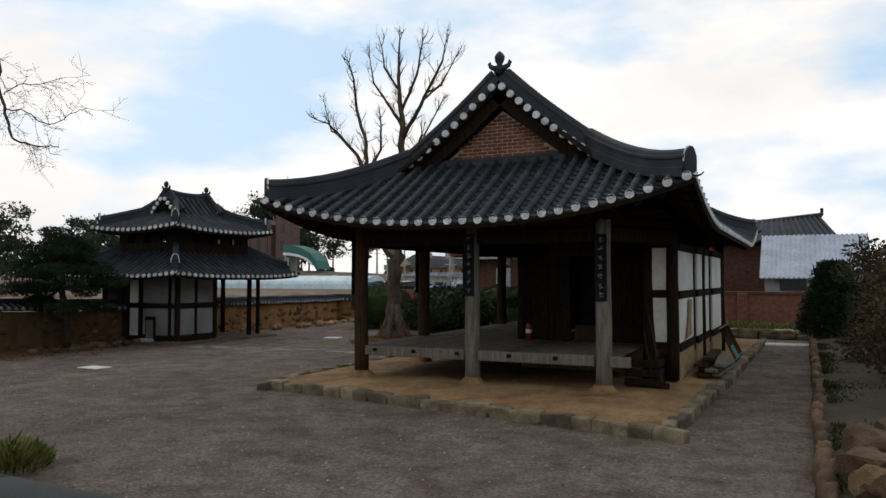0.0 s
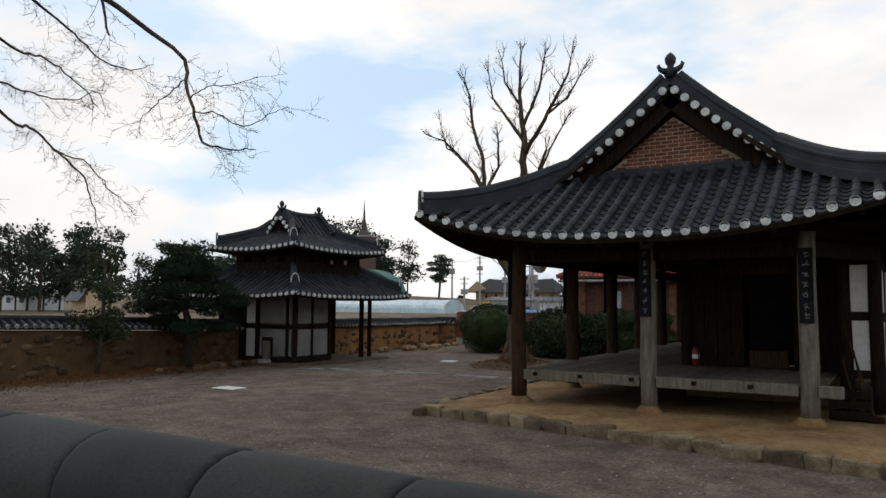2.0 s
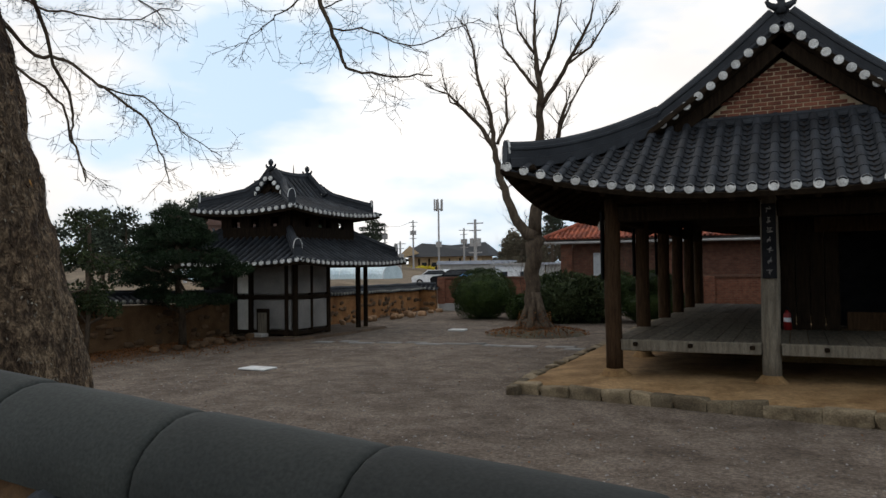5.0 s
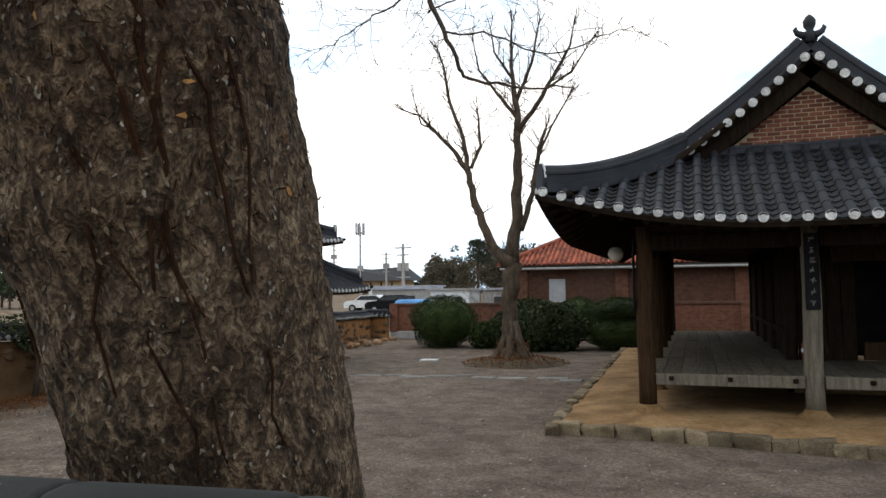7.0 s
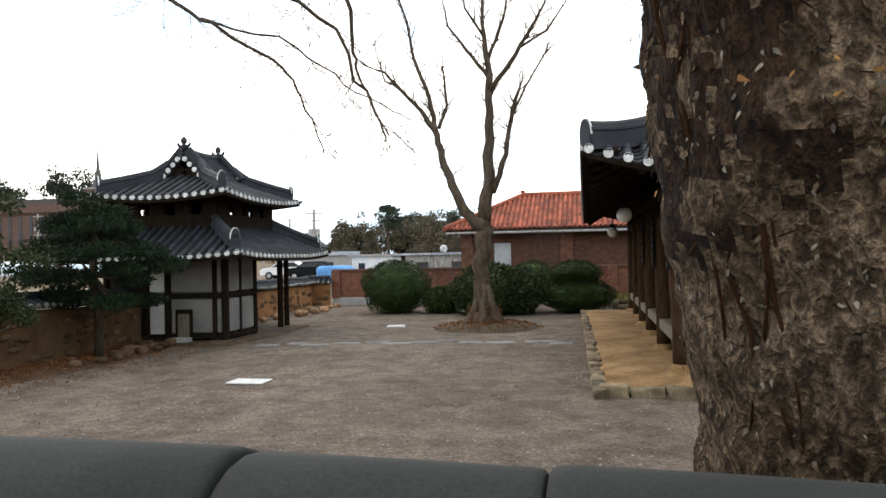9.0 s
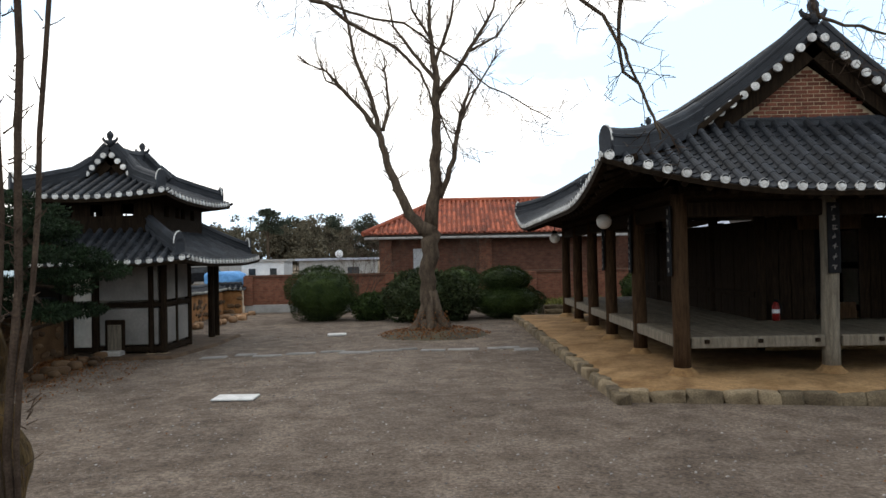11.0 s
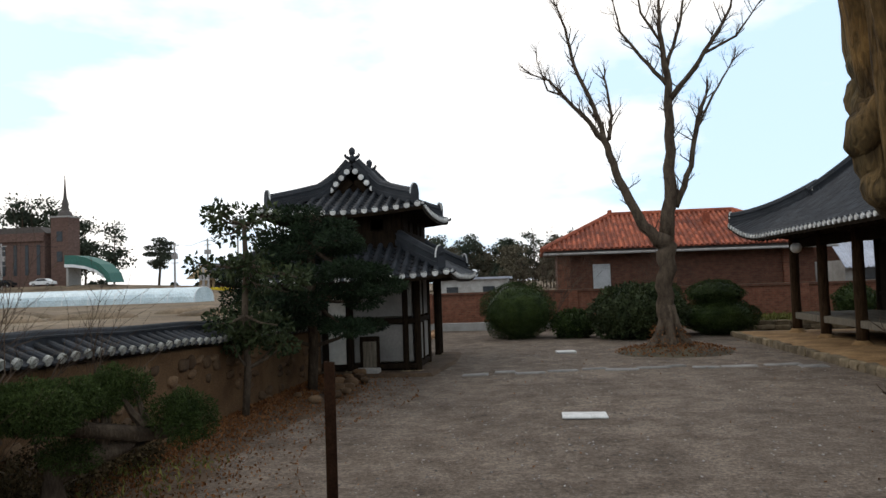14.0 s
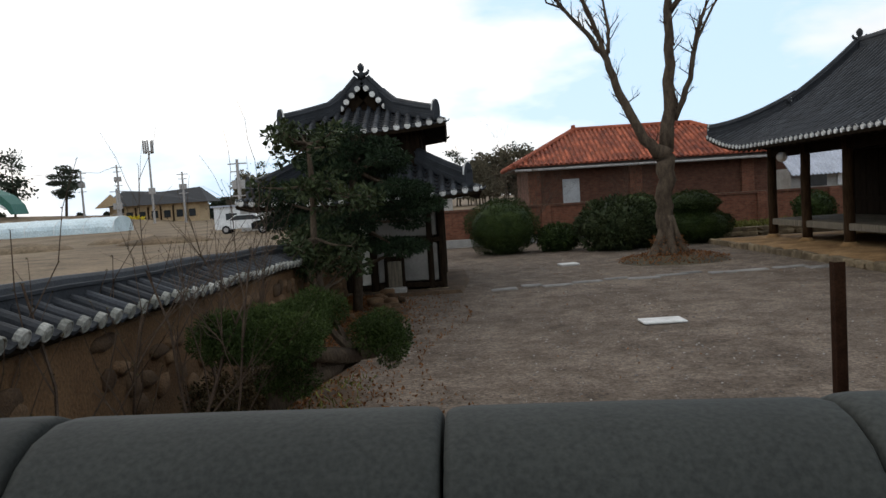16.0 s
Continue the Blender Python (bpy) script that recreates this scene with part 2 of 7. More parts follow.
COPING = material("coping_tile", (0.0150, 0.0164, 0.0145), (0.0262, 0.0282, 0.0248), 4, 0.82, 0.08, 160, c3=(0.0340, 0.0362, 0.0290), vary=0.22)
PLASTER_END = material("white_plaster_end", (0.42, 0.41, 0.385), (0.70, 0.69, 0.66), 10, 0.9, 0.4, 70, vary=0.16)
WALL_END = material("weathered_plaster_end", (0.1500, 0.1500, 0.1275), (0.3150, 0.3075, 0.2775), 9, 0.9, 0.4, 60, island=0.3)
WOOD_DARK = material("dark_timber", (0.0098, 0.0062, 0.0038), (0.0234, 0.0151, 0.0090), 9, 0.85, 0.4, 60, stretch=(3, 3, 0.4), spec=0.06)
WOOD_BROWN = material("brown_timber", (0.0269, 0.0149, 0.0076), (0.0576, 0.0327, 0.0172), 9, 0.85, 0.4, 60, stretch=(3, 3, 0.4), spec=0.06)
WOOD_GREY = material("weathered_timber", (0.0980, 0.0810, 0.0589), (0.1841, 0.1566, 0.1186), 7, 0.9, 0.4, 60, stretch=(3, 3, 0.35))
PLANK = material("grey_floor_board", (0.0660, 0.0545, 0.0403), (0.1230, 0.1030, 0.0770), 6, 0.8, 0.35, 60, stretch=(4, 0.6, 4), vary=0.18, spec=0.06)
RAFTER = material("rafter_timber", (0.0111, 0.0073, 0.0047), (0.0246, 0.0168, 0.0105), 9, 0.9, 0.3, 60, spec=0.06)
EARTH = layered("packed_yellow_earth", [(1.1, 0.34, 0.66, (0.178, 0.100, 0.040), (0.300, 0.186, 0.088), 0.4), (2.6, 0.30, 0.60, (0.72, 0.67, 0.62), (1.10, 1.10, 1.10), 0.5), (14, 0.32, 0.62, (0.78, 0.76, 0.74), (1.10, 1.10, 1.10), 0.5), (60, 0.36, 0.64, (0.80, 0.80, 0.80), (1.18, 1.18, 1.18), 0.3)], bump=0.6, dist=0.025, warp=0.5)
CLAY = material("orange_clay", (0.0780, 0.0390, 0.0155), (0.1300, 0.0720, 0.0330), 3.2, 0.95, 0.7, 40, dist=0.02)
STONE = material("kerb_stone", (0.0918, 0.0660, 0.0382), (0.2160, 0.1650, 0.1020), 4, 0.9, 0.6, 50, vary=0.4, dist=0.03)
STONE_JOIN = material("wall_stone", (0.0847, 0.0581, 0.0350), (0.1694, 0.1274, 0.0847), 4, 0.9, 0.5, 60, island=0.4, dist=0.02)
SLAB = material("pale_slab", (0.425, 0.416, 0.399), (0.561, 0.552, 0.535), 6, 0.8, 0.3, 80, vary=0.1)
STEP_STONE = material("flat_stepping_stone", (0.120, 0.112, 0.104), (0.205, 0.195, 0.182), 4, 0.85, 0.3, 60, vary=0.25)
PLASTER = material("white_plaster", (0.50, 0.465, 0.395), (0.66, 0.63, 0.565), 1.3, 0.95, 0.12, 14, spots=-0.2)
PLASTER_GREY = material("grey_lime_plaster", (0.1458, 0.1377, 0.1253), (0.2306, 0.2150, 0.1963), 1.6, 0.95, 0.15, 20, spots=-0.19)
CLAY_BARE = material("bare_clay", (0.238, 0.154, 0.070), (0.322, 0.224, 0.119), 5, 0.95, 0.4, 40)
BRICK = material("gable_brick", (0.1080, 0.0347, 0.0204), (0.1836, 0.0651, 0.0384), 7, 0.9, 0.4, 80, vary=0.3)
MORTAR = material("pale_mortar", (0.34, 0.26, 0.17), (0.46, 0.37, 0.25), 9, 0.95, 0.3, 80)
RED_BRICK = brick_material("red_brick_wall", (0.1500, 0.0490, 0.0272), (0.2250, 0.0830, 0.0480), (0.1800, 0.1120, 0.0720))
RED_BRICK_DARK = brick_material("dark_red_brick", (0.1040, 0.0380, 0.0232), (0.1500, 0.0580, 0.0352), (0.1110, 0.0720, 0.0464))
CHURCH_BRICK = brick_material("church_brick", (0.115, 0.066, 0.052), (0.160, 0.096, 0.076), (0.135, 0.100, 0.082), w=0.5, h=0.25)
CONCRETE = material("concrete", (0.266, 0.252, 0.231), (0.364, 0.350, 0.329), 3, 0.9, 0.3, 50)
RED_TILE = material("orange_roof_tile", (0.150, 0.034, 0.018), (0.330, 0.085, 0.040), 1.6, 0.75, 0.3, 12, island=0.45)
TRIM_DARK = material("dark_painted_wood", (0.05, 0.04, 0.035), (0.10, 0.085, 0.075), 8, 0.7, 0.2)
DOOR_GREY = material("grey_door_paint", (0.36, 0.36, 0.36), (0.47, 0.47, 0.47), 3, 0.7, 0.2)
BARK = layered("plated_bark", [(2.2, 0.3, 0.7, (0.082, 0.052, 0.031), (0.134, 0.095, 0.061), 0.4), (15, 0.38, 0.60, (0.42, 0.38, 0.35), (1.18, 1.16, 1.12), 1.0), (42, 0.44, 0.64, (0.60, 0.58, 0.56), (1.80, 1.83, 1.86), 0.8), (110, 0.35, 0.65, (0.70, 0.70, 0.70), (1.30, 1.30, 1.30), 0.3)], bump=1.0, dist=0.04, stretch=(1, 1, 0.62), warp=1.1)
BARK_SMOOTH = layered("gnarled_brown_bark", [(1.6, 0.36, 0.64, (0.056, 0.044, 0.023), (0.190, 0.104, 0.034), 0.4), (6, 0.36, 0.60, (0.42, 0.40, 0.37), (1.15, 1.15, 1.12), 0.9), (30, 0.36, 0.64, (0.62, 0.62, 0.62), (1.30, 1.28, 1.25), 0.5)], bump=1.0, dist=0.035, stretch=(2.0, 2.0, 0.42), warp=0.6)
BARK_GREY = material("grey_brown_bark", (0.0505, 0.0364, 0.0260), (0.1052, 0.0784, 0.0553), 7, 0.95, 0.6, 40, stretch=(1.5, 1.5, 0.5), dist=0.02, spec=0.1)
TWIG = material("twig", (0.0445, 0.0293, 0.0210), (0.0841, 0.0585, 0.0421), 9, 0.9, 0.1, spec=0.1)
LEAF_DARK = material("dark_evergreen_leaf", (0.009, 0.017, 0.008), (0.022, 0.038, 0.016), 3, 0.7, 0.1, 50, island=0.4, spec=0.12)
LEAF_BUSH = material("clipped_bush_leaf", (0.0130, 0.0250, 0.0065), (0.0420, 0.0610, 0.0160), 3, 0.6, 0.1, 50, island=0.45, spec=0.1)
LEAF_PAD = material("fresh_needle_green", (0.0170, 0.0300, 0.0070), (0.0480, 0.0690, 0.0180), 3, 0.7, 0.1, 50, island=0.45, spec=0.1)
LEAF_BROAD = material("glossy_broad_leaf", (0.0179, 0.0272, 0.0110), (0.0476, 0.0595, 0.0238), 2, 0.6, 0.1, 50, c3=(0.0952, 0.0595, 0.0272), island=0.35, spec=0.1)
LEAF_DRY = material("dry_leaf", (0.1128, 0.0439, 0.0167), (0.2031, 0.0925, 0.0374), 6, 0.9, 0.2, 50, island=0.4, spec=0.1)
# distance haze is mixed into both far-wood colours, paling them
LEAF_FAR_HAZED = material("hazed_pine_needles", (0.036, 0.045, 0.033), (0.072, 0.086, 0.060), 0.6, 0.95, 0.1, 6, island=0.3, spec=0.05)
LEAF_BROWN_HAZED = material("hazed_brown_wood", (0.085, 0.075, 0.052), (0.15, 0.13, 0.09), 0.4, 0.95, 0.1, 6, island=0.3, spec=0.05)
LEAF_CREEPER = material("withered_creeper_leaf", (0.16, 0.070, 0.022), (0.32, 0.17, 0.06), 9, 0.9, 0.2, 50, island=0.5, spec=0.1)
SOIL = material("mossy_soil", (0.036, 0.027, 0.017), (0.072, 0.058, 0.032), 1.4, 0.95, 0.6, 25, c3=(0.045, 0.060, 0.018), dist=0.03)
BARK_FLAKE = material("bark_flake", (0.0650, 0.0416, 0.0260), (0.1495, 0.1092, 0.0728), 14, 0.95, 0.6, 70, island=0.6, dist=0.01, spec=0.1)
BARK_PALE = material("pale_bark_fleck", (0.105, 0.085, 0.064), (0.19, 0.165, 0.13), 14, 0.95, 0.3, 70, island=0.5, spec=0.1)
CREEPER = material("dead_creeper", (0.014, 0.0065, 0.004), (0.042, 0.020, 0.010), 14, 0.95, 0.3, 70, island=0.6, spec=0.05)
# dead creeper plus the shade of the upper trunk, both in the colour
CREEPER_SHADE = layered("creeper_shaded_bark", [(3, 0.3, 0.7, (0.022, 0.012, 0.007), (0.044, 0.026, 0.015), 0.4), (24, 0.38, 0.62, (0.40, 0.37, 0.34), (1.30, 1.22, 1.12), 1.0), (80, 0.40, 0.64, (0.6, 0.58, 0.56), (1.6, 1.5, 1.4), 0.6)], bump=1.0, dist=0.04, stretch=(1, 1, 0.5), warp=0.9)
BUD = material("opening_bud", (0.045, 0.034, 0.016), (0.085, 0.070, 0.030), 9, 0.8, 0.1, 50, island=0.4, spec=0.1)
LITTER_SOIL = material("leafy_soil", (0.045, 0.027, 0.015), (0.088, 0.056, 0.033), 2.2, 0.95, 0.6, 25, c3=(0.045, 0.045, 0.018), dist=0.03)
GRASS = material("dry_grass", (0.0819, 0.0875, 0.0210), (0.1729, 0.1663, 0.0490), 2, 0.9, 0.2, 60, island=0.3, spec=0.1)
RUST = material("rusty_iron", (0.0171, 0.0074, 0.0038), (0.0324, 0.0147, 0.0076), 14, 0.8, 0.3, 90, spec=0.06)
VINYL = material("greenhouse_film", (0.425, 0.527, 0.561), (0.561, 0.654, 0.680), 0.6, 0.4, 0.1, 6)
CLAY_ORANGE = material("raw_orange_clay", (0.190, 0.080, 0.026), (0.330, 0.160, 0.062), 2.6, 0.95, 0.7, 30, c3=(0.16, 0.10, 0.05), dist=0.03)
BED_MOSS = material("bed_moss", (0.022, 0.030, 0.009), (0.062, 0.066, 0.022), 2, 0.9, 0.2, 60, island=0.4, spec=0.1)
LEAF_TANGLE = material("brown_olive_leaf", (0.030, 0.024, 0.012), (0.085, 0.058, 0.028), 2.2, 0.8, 0.2, 50, island=0.45, spec=0.1)
SLATE_BLUE = material("corrugated_grey_sheet", (0.30, 0.32, 0.37), (0.42, 0.44, 0.50), 1.5, 0.6, 0.1, 20)
WHITE = material("white_paint", (0.62, 0.62, 0.62), (0.76, 0.76, 0.75), 3, 0.7, 0.1)
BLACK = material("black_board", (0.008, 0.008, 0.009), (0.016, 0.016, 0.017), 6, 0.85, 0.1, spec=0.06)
GREEN_METAL = material("green_painted_metal", (0.0225, 0.0975, 0.0750), (0.0450, 0.1500, 0.1200), 5, 0.6, 0.1)
BLUE_TARP = material("blue_tarpaulin", (0.07, 0.22, 0.46), (0.12, 0.32, 0.60), 4, 0.6, 0.3)
POLE = material("concrete_pole", (0.28, 0.26, 0.25), (0.4, 0.38, 0.36), 5, 0.9, 0.1)
RED_PAINT = material("red_enamel", (0.1750, 0.0100, 0.0100), (0.2500, 0.0200, 0.0150), 8, 0.4, 0.05)
YELLOW = material("rape_blossom", (0.55, 0.42, 0.03), (0.75, 0.6, 0.06), 5, 0.9, 0.1)
OCHRE = material("ochre_wall", (0.40, 0.28, 0.16), (0.52, 0.38, 0.23), 3, 0.9, 0.1)
LAMP_GLOBE = material("milk_glass_globe", (0.68, 0.66, 0.62), (0.78, 0.76, 0.72), 5, 0.35, 0.02)
GLASS_DARK = material("dark_window_glass", (0.0180, 0.0210, 0.0240), (0.0360, 0.0420, 0.0480), 3, 0.15, 0.0)

# ---- ground ----
def smooth(a, b, v):
    t = min(1, max(0, (v - a) / (b - a)))
    return t * t * (3 - 2 * t)


def ground_z(x, y):
    z = -0.06 * smooth(-4, -11, x) * smooth(18, 12, y)
    out = max(smooth(-13, -30, x), smooth(19, 40, y))
    z += out * 0.3
    z += 3.4 * smooth(98, 118, y) * smooth(-66, -84, x) * smooth(170, 150, y)
    z += 0.012 * noise.noise(Vector((x * 0.7, y * 0.7, 0))) * (1 - out)
    return z


def stops(inner, outer, step):
    v = list(np.arange(-inner, inner + 0.01, step))
    far = [inner + step * 1.35 ** k for k in range(1, 40) if inner + step * 1.35 ** k < outer] + [outer]
    return [-f for f in far[::-1]] + v + far


bm = bmesh.new()
gx, gy = stops(16, 3000, 0.6), stops(22, 3000, 0.6)
grid = [[bm.verts.new((x, y, ground_z(x, y))) for y in gy] for x in gx]
for i in range(len(gx) - 1):
    for j in range(len(gy) - 1):
        f = bm.faces.new((grid[i][j], grid[i + 1][j], grid[i + 1][j + 1], grid[i][j + 1]))
        cx, cy = (gx[i] + gx[i + 1]) / 2, (gy[j] + gy[j + 1]) / 2
        f.material_index = 0 if -12.3 < cx < 14 and cy < 18 else 1
ground = solo("ground", bm, GRAVEL, "grey gravel yard running out into bare brown fields", "ground", kind="structure", smooth=True)
ground.data.materials.append(FIELD)


def wall_y(x):
    return -10.66 - 0.033 * x


def wall_top(x):
    """The coping rises and sags a little along the old wall."""
    z = float(np.interp(x, (-10, -8, -7, -5.6, -4.6, -3.8, -3, -2, -0.6, 0.4, 2.4, 7), (1.77, 1.72, 1.745, 1.725, 1.65, 1.655, 1.69, 1.715, 1.69, 1.725, 1.595, 1.60)))
    return z


# raised lane outside the near wall, under the walker
bm = bmesh.new()
lane = [[bm.verts.new((x, y, z)) for x in np.arange(-30, 30.1, 3)] for y, z in ((-10.3, -0.05), (-10.72, 0.42), (-14, 0.42), (-30, 0.3), (-31, -0.2))]
for a, b in zip(lane, lane[1:]):
    for k in range(len(a) - 1):
        bm.faces.new((a[k], b[k], b[k + 1], a[k + 1]))
solo("road", bm, FIELD, "bare earth lane outside the yard wall", "lane", kind="structure")

# ---- tiled roofs ----
TILE_R = 0.066


def tile_template(r, length, n=6, taper=0.88):
    v, f = [], []
    for x, k in ((0, 1.0), (length, taper)):
        for i in range(n + 1):
            a = math.pi * i / n
            v.append((x, math.cos(a) * r * k, math.sin(a) * r * k))
    for i in range(n + 1):
        a = math.pi * i / n
        v.append((0, math.cos(a) * r * 0.72, math.sin(a) * r * 0.72))
    m = n + 1
    for i in range(n):
        f.append((i, i + 1, m + i + 1, m + i))
        f.append((i + 1, i, 2 * m + i, 2 * m + i + 1))
    return v, f


def pan_template(w, length):
    """One hollow tile with a lip at its lower end."""
    v = []
    for x, lift in ((0, -0.02), (0, 0.004), (length, -0.016)):
        for i in range(5):
            t = i / 4 * 2 - 1
            v.append((x, t * w / 2, lift - 0.022 + 0.05 * t * t))
    f = [(b * 5 + i, b * 5 + i + 1, b * 5 + i + 6, b * 5 + i + 5) for b in (0, 1) for i in range(4)]
    return v, f


def disc_template(r):
    """A plaster roundel with a shallow ring, facing -x."""
    v, f, n = [], [], 12
    for x, k in ((0.03, 1.0), (-0.012, 1.0), (-0.016, 0.86), (-0.011, 0.74), (-0.012, 0.55), (-0.016, 0.45), (-0.018, 0.0)):
        if k == 0:
            v.append((x, 0, 0))
        else:
            v += [(x, math.cos(2 * math.pi * i / n) * r * k, math.sin(2 * math.pi * i / n) * r * k) for i in range(n)]
    for ring in range(5):
        for i in range(n):
            f.append((ring * n + i, ring * n + (i + 1) % n, (ring + 1) * n + (i + 1) % n, (ring + 1) * n + i))
    f += [(5 * n + i, 5 * n + (i + 1) % n, 6 * n) for i in range(n)]
    return v, f


class Roof:
    """A tiled roof over the rectangle of its eaves: skirt at front and back, slopes to a ridge along y."""

    def __init__(self, x0, x1, y0, y1, ze, lift, reach, prof, skirt, verge, depth, top, pitch=0.26, r=TILE_R, ridge=None):
        self.x0, self.x1, self.y0, self.y1, self.ze, self.lift, self.reach = x0, x1, y0, y1, ze, lift, reach
        self.prof, self.skirt, self.verge, self.depth, self.top, self.pitch, self.r = prof, skirt, verge, depth, top, pitch, r
        self.ridge = (x0 + x1) / 2 if ridge is None else ridge
        self.lean = (x1 - self.ridge) / (self.ridge - x0)

    def run(self, side):
        """How far the slope reaches in from its eave."""
        return self.top * (self.lean if side == "right" else 1)

    def up(self, s, d):
        return self.lift * max(0, 1 - s / self.reach) ** 2 * max(0, 1 - d / (self.reach * 0.9))

    def point(self, side, along, d):
        """side: front, back, left, right; along: x or y; d: inset from the eave."""
        if side in ("front", "back"):
            s = min(along - self.x0, self.x1 - along)
            z = self.ze + self.skirt(d) + self.up(s, d)
            return Vector((along, self.y0 + d if side == "front" else self.y1 - d, z))
        s = min(along - self.y0, self.y1 - along)
        z = self.ze + self.prof(d / (self.lean if side == "right" else 1)) + self.up(s, d)
        return Vector((self.x0 + d if side == "left" else self.x1 - d, along, z))

    def rows(self, side):
        a0, a1 = (self.x0, self.x1) if side in ("front", "back") else (self.y0, self.y1)
        n = round((a1 - a0 - 0.2) / self.pitch)
        for i in range(n + 1):
            along = a0 + 0.1 + (a1 - a0 - 0.2) * i / n
            s = min(along - a0, a1 - along)
            if side in ("front", "back"):
                reach = min(self.depth, s)
            else:
                reach = s if s < self.verge else self.run(side)
            yield along, max(reach, 0.12)

    def tiles(self, side, step):
        covers, pans, ends = [], [], []
        across = Vector((1, 0, 0)) if side in ("front", "back") else Vector((0, 1, 0))
        for along, reach in self.rows(side):
            k = max(1, round(reach / step))
            for j in range(k):
                p, q = self.point(side, along, reach * j / k), self.point(side, along, reach * (j + 1) / k)
                d = q - p
                nrm = d.cross(across)
                nrm = nrm if nrm.z > 0 else -nrm
                m = axes(p + nrm.normalized() * 0.02, d, nrm)
                covers.append(m @ Matrix.Diagonal((d.length * 1.06 / step, 1, 1, 1)))
                if j == 0:
                    ends.append(axes(p + nrm.normalized() * 0.022, (d.x, d.y, 0.0), (0, 0, 1)))
            half = self.pitch / 2
            k = max(1, round(reach / (step / 2)))
            for j in range(k):
                p, q = self.point(side, along + half, reach * j / k), self.point(side, along + half, reach * (j + 1) / k)
                d = q - p
                nrm = d.cross(across)
                nrm = nrm if nrm.z > 0 else -nrm
                pans.append(axes(p, d, nrm) @ Matrix.Diagonal((d.length * 1.04 / (step / 2), 1, 1, 1)))
        return covers, pans, ends

    def deck(self):
        bm = bmesh.new()
        for side in ("front", "back", "left", "right"):
            rows = list(self.rows(side))
            a0, a1 = (self.x0, self.x1) if side in ("front", "back") else (self.y0, self.y1)
            cols = []
            for along, reach in [(a0, 0.02)] + rows + [(a1, 0.02)]:
                cols.append([bm.verts.new(self.point(side, along, max(0.02, reach) * j / 8 - 0.02) - Vector((0, 0, 0.035))) for j in range(9)])
            for a, b in zip(cols, cols[1:]):
                for j in range(8):
                    bm.faces.new((a[j], b[j], b[j + 1], a[j + 1]))
        bm.normal_update()
        for f in bm.faces:
            if f.normal.z < 0:
                f.normal_flip()
        return bm


RIDGE = [(-0.12, -0.08), (-0.12, 0.05), (-0.095, 0.06), (-0.095, 0.17), (-0.115, 0.18), (-0.115, 0.215), (-0.085, 0.225), (-0.07, 0.28), (-0.035, 0.315), (0.035, 0.315), (0.07, 0.28), (0.085, 0.225), (0.115, 0.215), (0.115, 0.18), (0.095, 0.17), (0.095, 0.06), (0.12, 0.05), (0.12, -0.08)]


def scaled(profile, k):
    return [(a * k, b * k) for a, b in profile]


def hip_ornament(roof_ob, p, out, k=1.0):
    """The arched end tile that closes a hip ridge, with its pale rim."""
    m = axes(p, Vector((out.y, -out.x, 0)), (0, 0, 1))
    arch = [(-0.10 * k, -0.12 * k), (-0.11 * k, 0.12 * k)] + [(-0.11 * k * math.cos(a), 0.12 * k + 0.26 * k * math.sin(a)) for a in np.linspace(0.2, math.pi - 0.2, 9)] + [(0.11 * k, 0.12 * k), (0.10 * k, -0.12 * k)]
    plate_ob = part("ridge_end_tile", plate(arch, 0.06 * k, m), TILE, roof_ob, "dark arched end tile")
    rim = bmesh.new()
    tube(rim, [m @ Vector((x, -0.03 * k, z)) for x, z in arch[1:-1]], [0.022 * k] * (len(arch) - 2), 6)
    part("end_tile_rim", rim, PLASTER_END, roof_ob, "pale plaster rim")
    return plate_ob


def finial(k):
    """A rounded knob on a neck with two curled wings at its foot."""
    bm = bmesh.new()
    tube(bm, [(0, 0, z * k) for z in (-0.12, 0.02, 0.06, 0.12, 0.20, 0.26, 0.30)], [r * k for r in (0.075, 0.075, 0.05, 0.085, 0.095, 0.06, 0.015)], 10)
    for s in (-1, 1):
        tube(bm, [(s * x * k, 0, z * k) for x, z in ((0.02, -0.02), (0.10, -0.01), (0.17, 0.03), (0.205, 0.09), (0.18, 0.12))], [r * k for r in (0.06, 0.055, 0.045, 0.032, 0.018)], 8)
    return bm


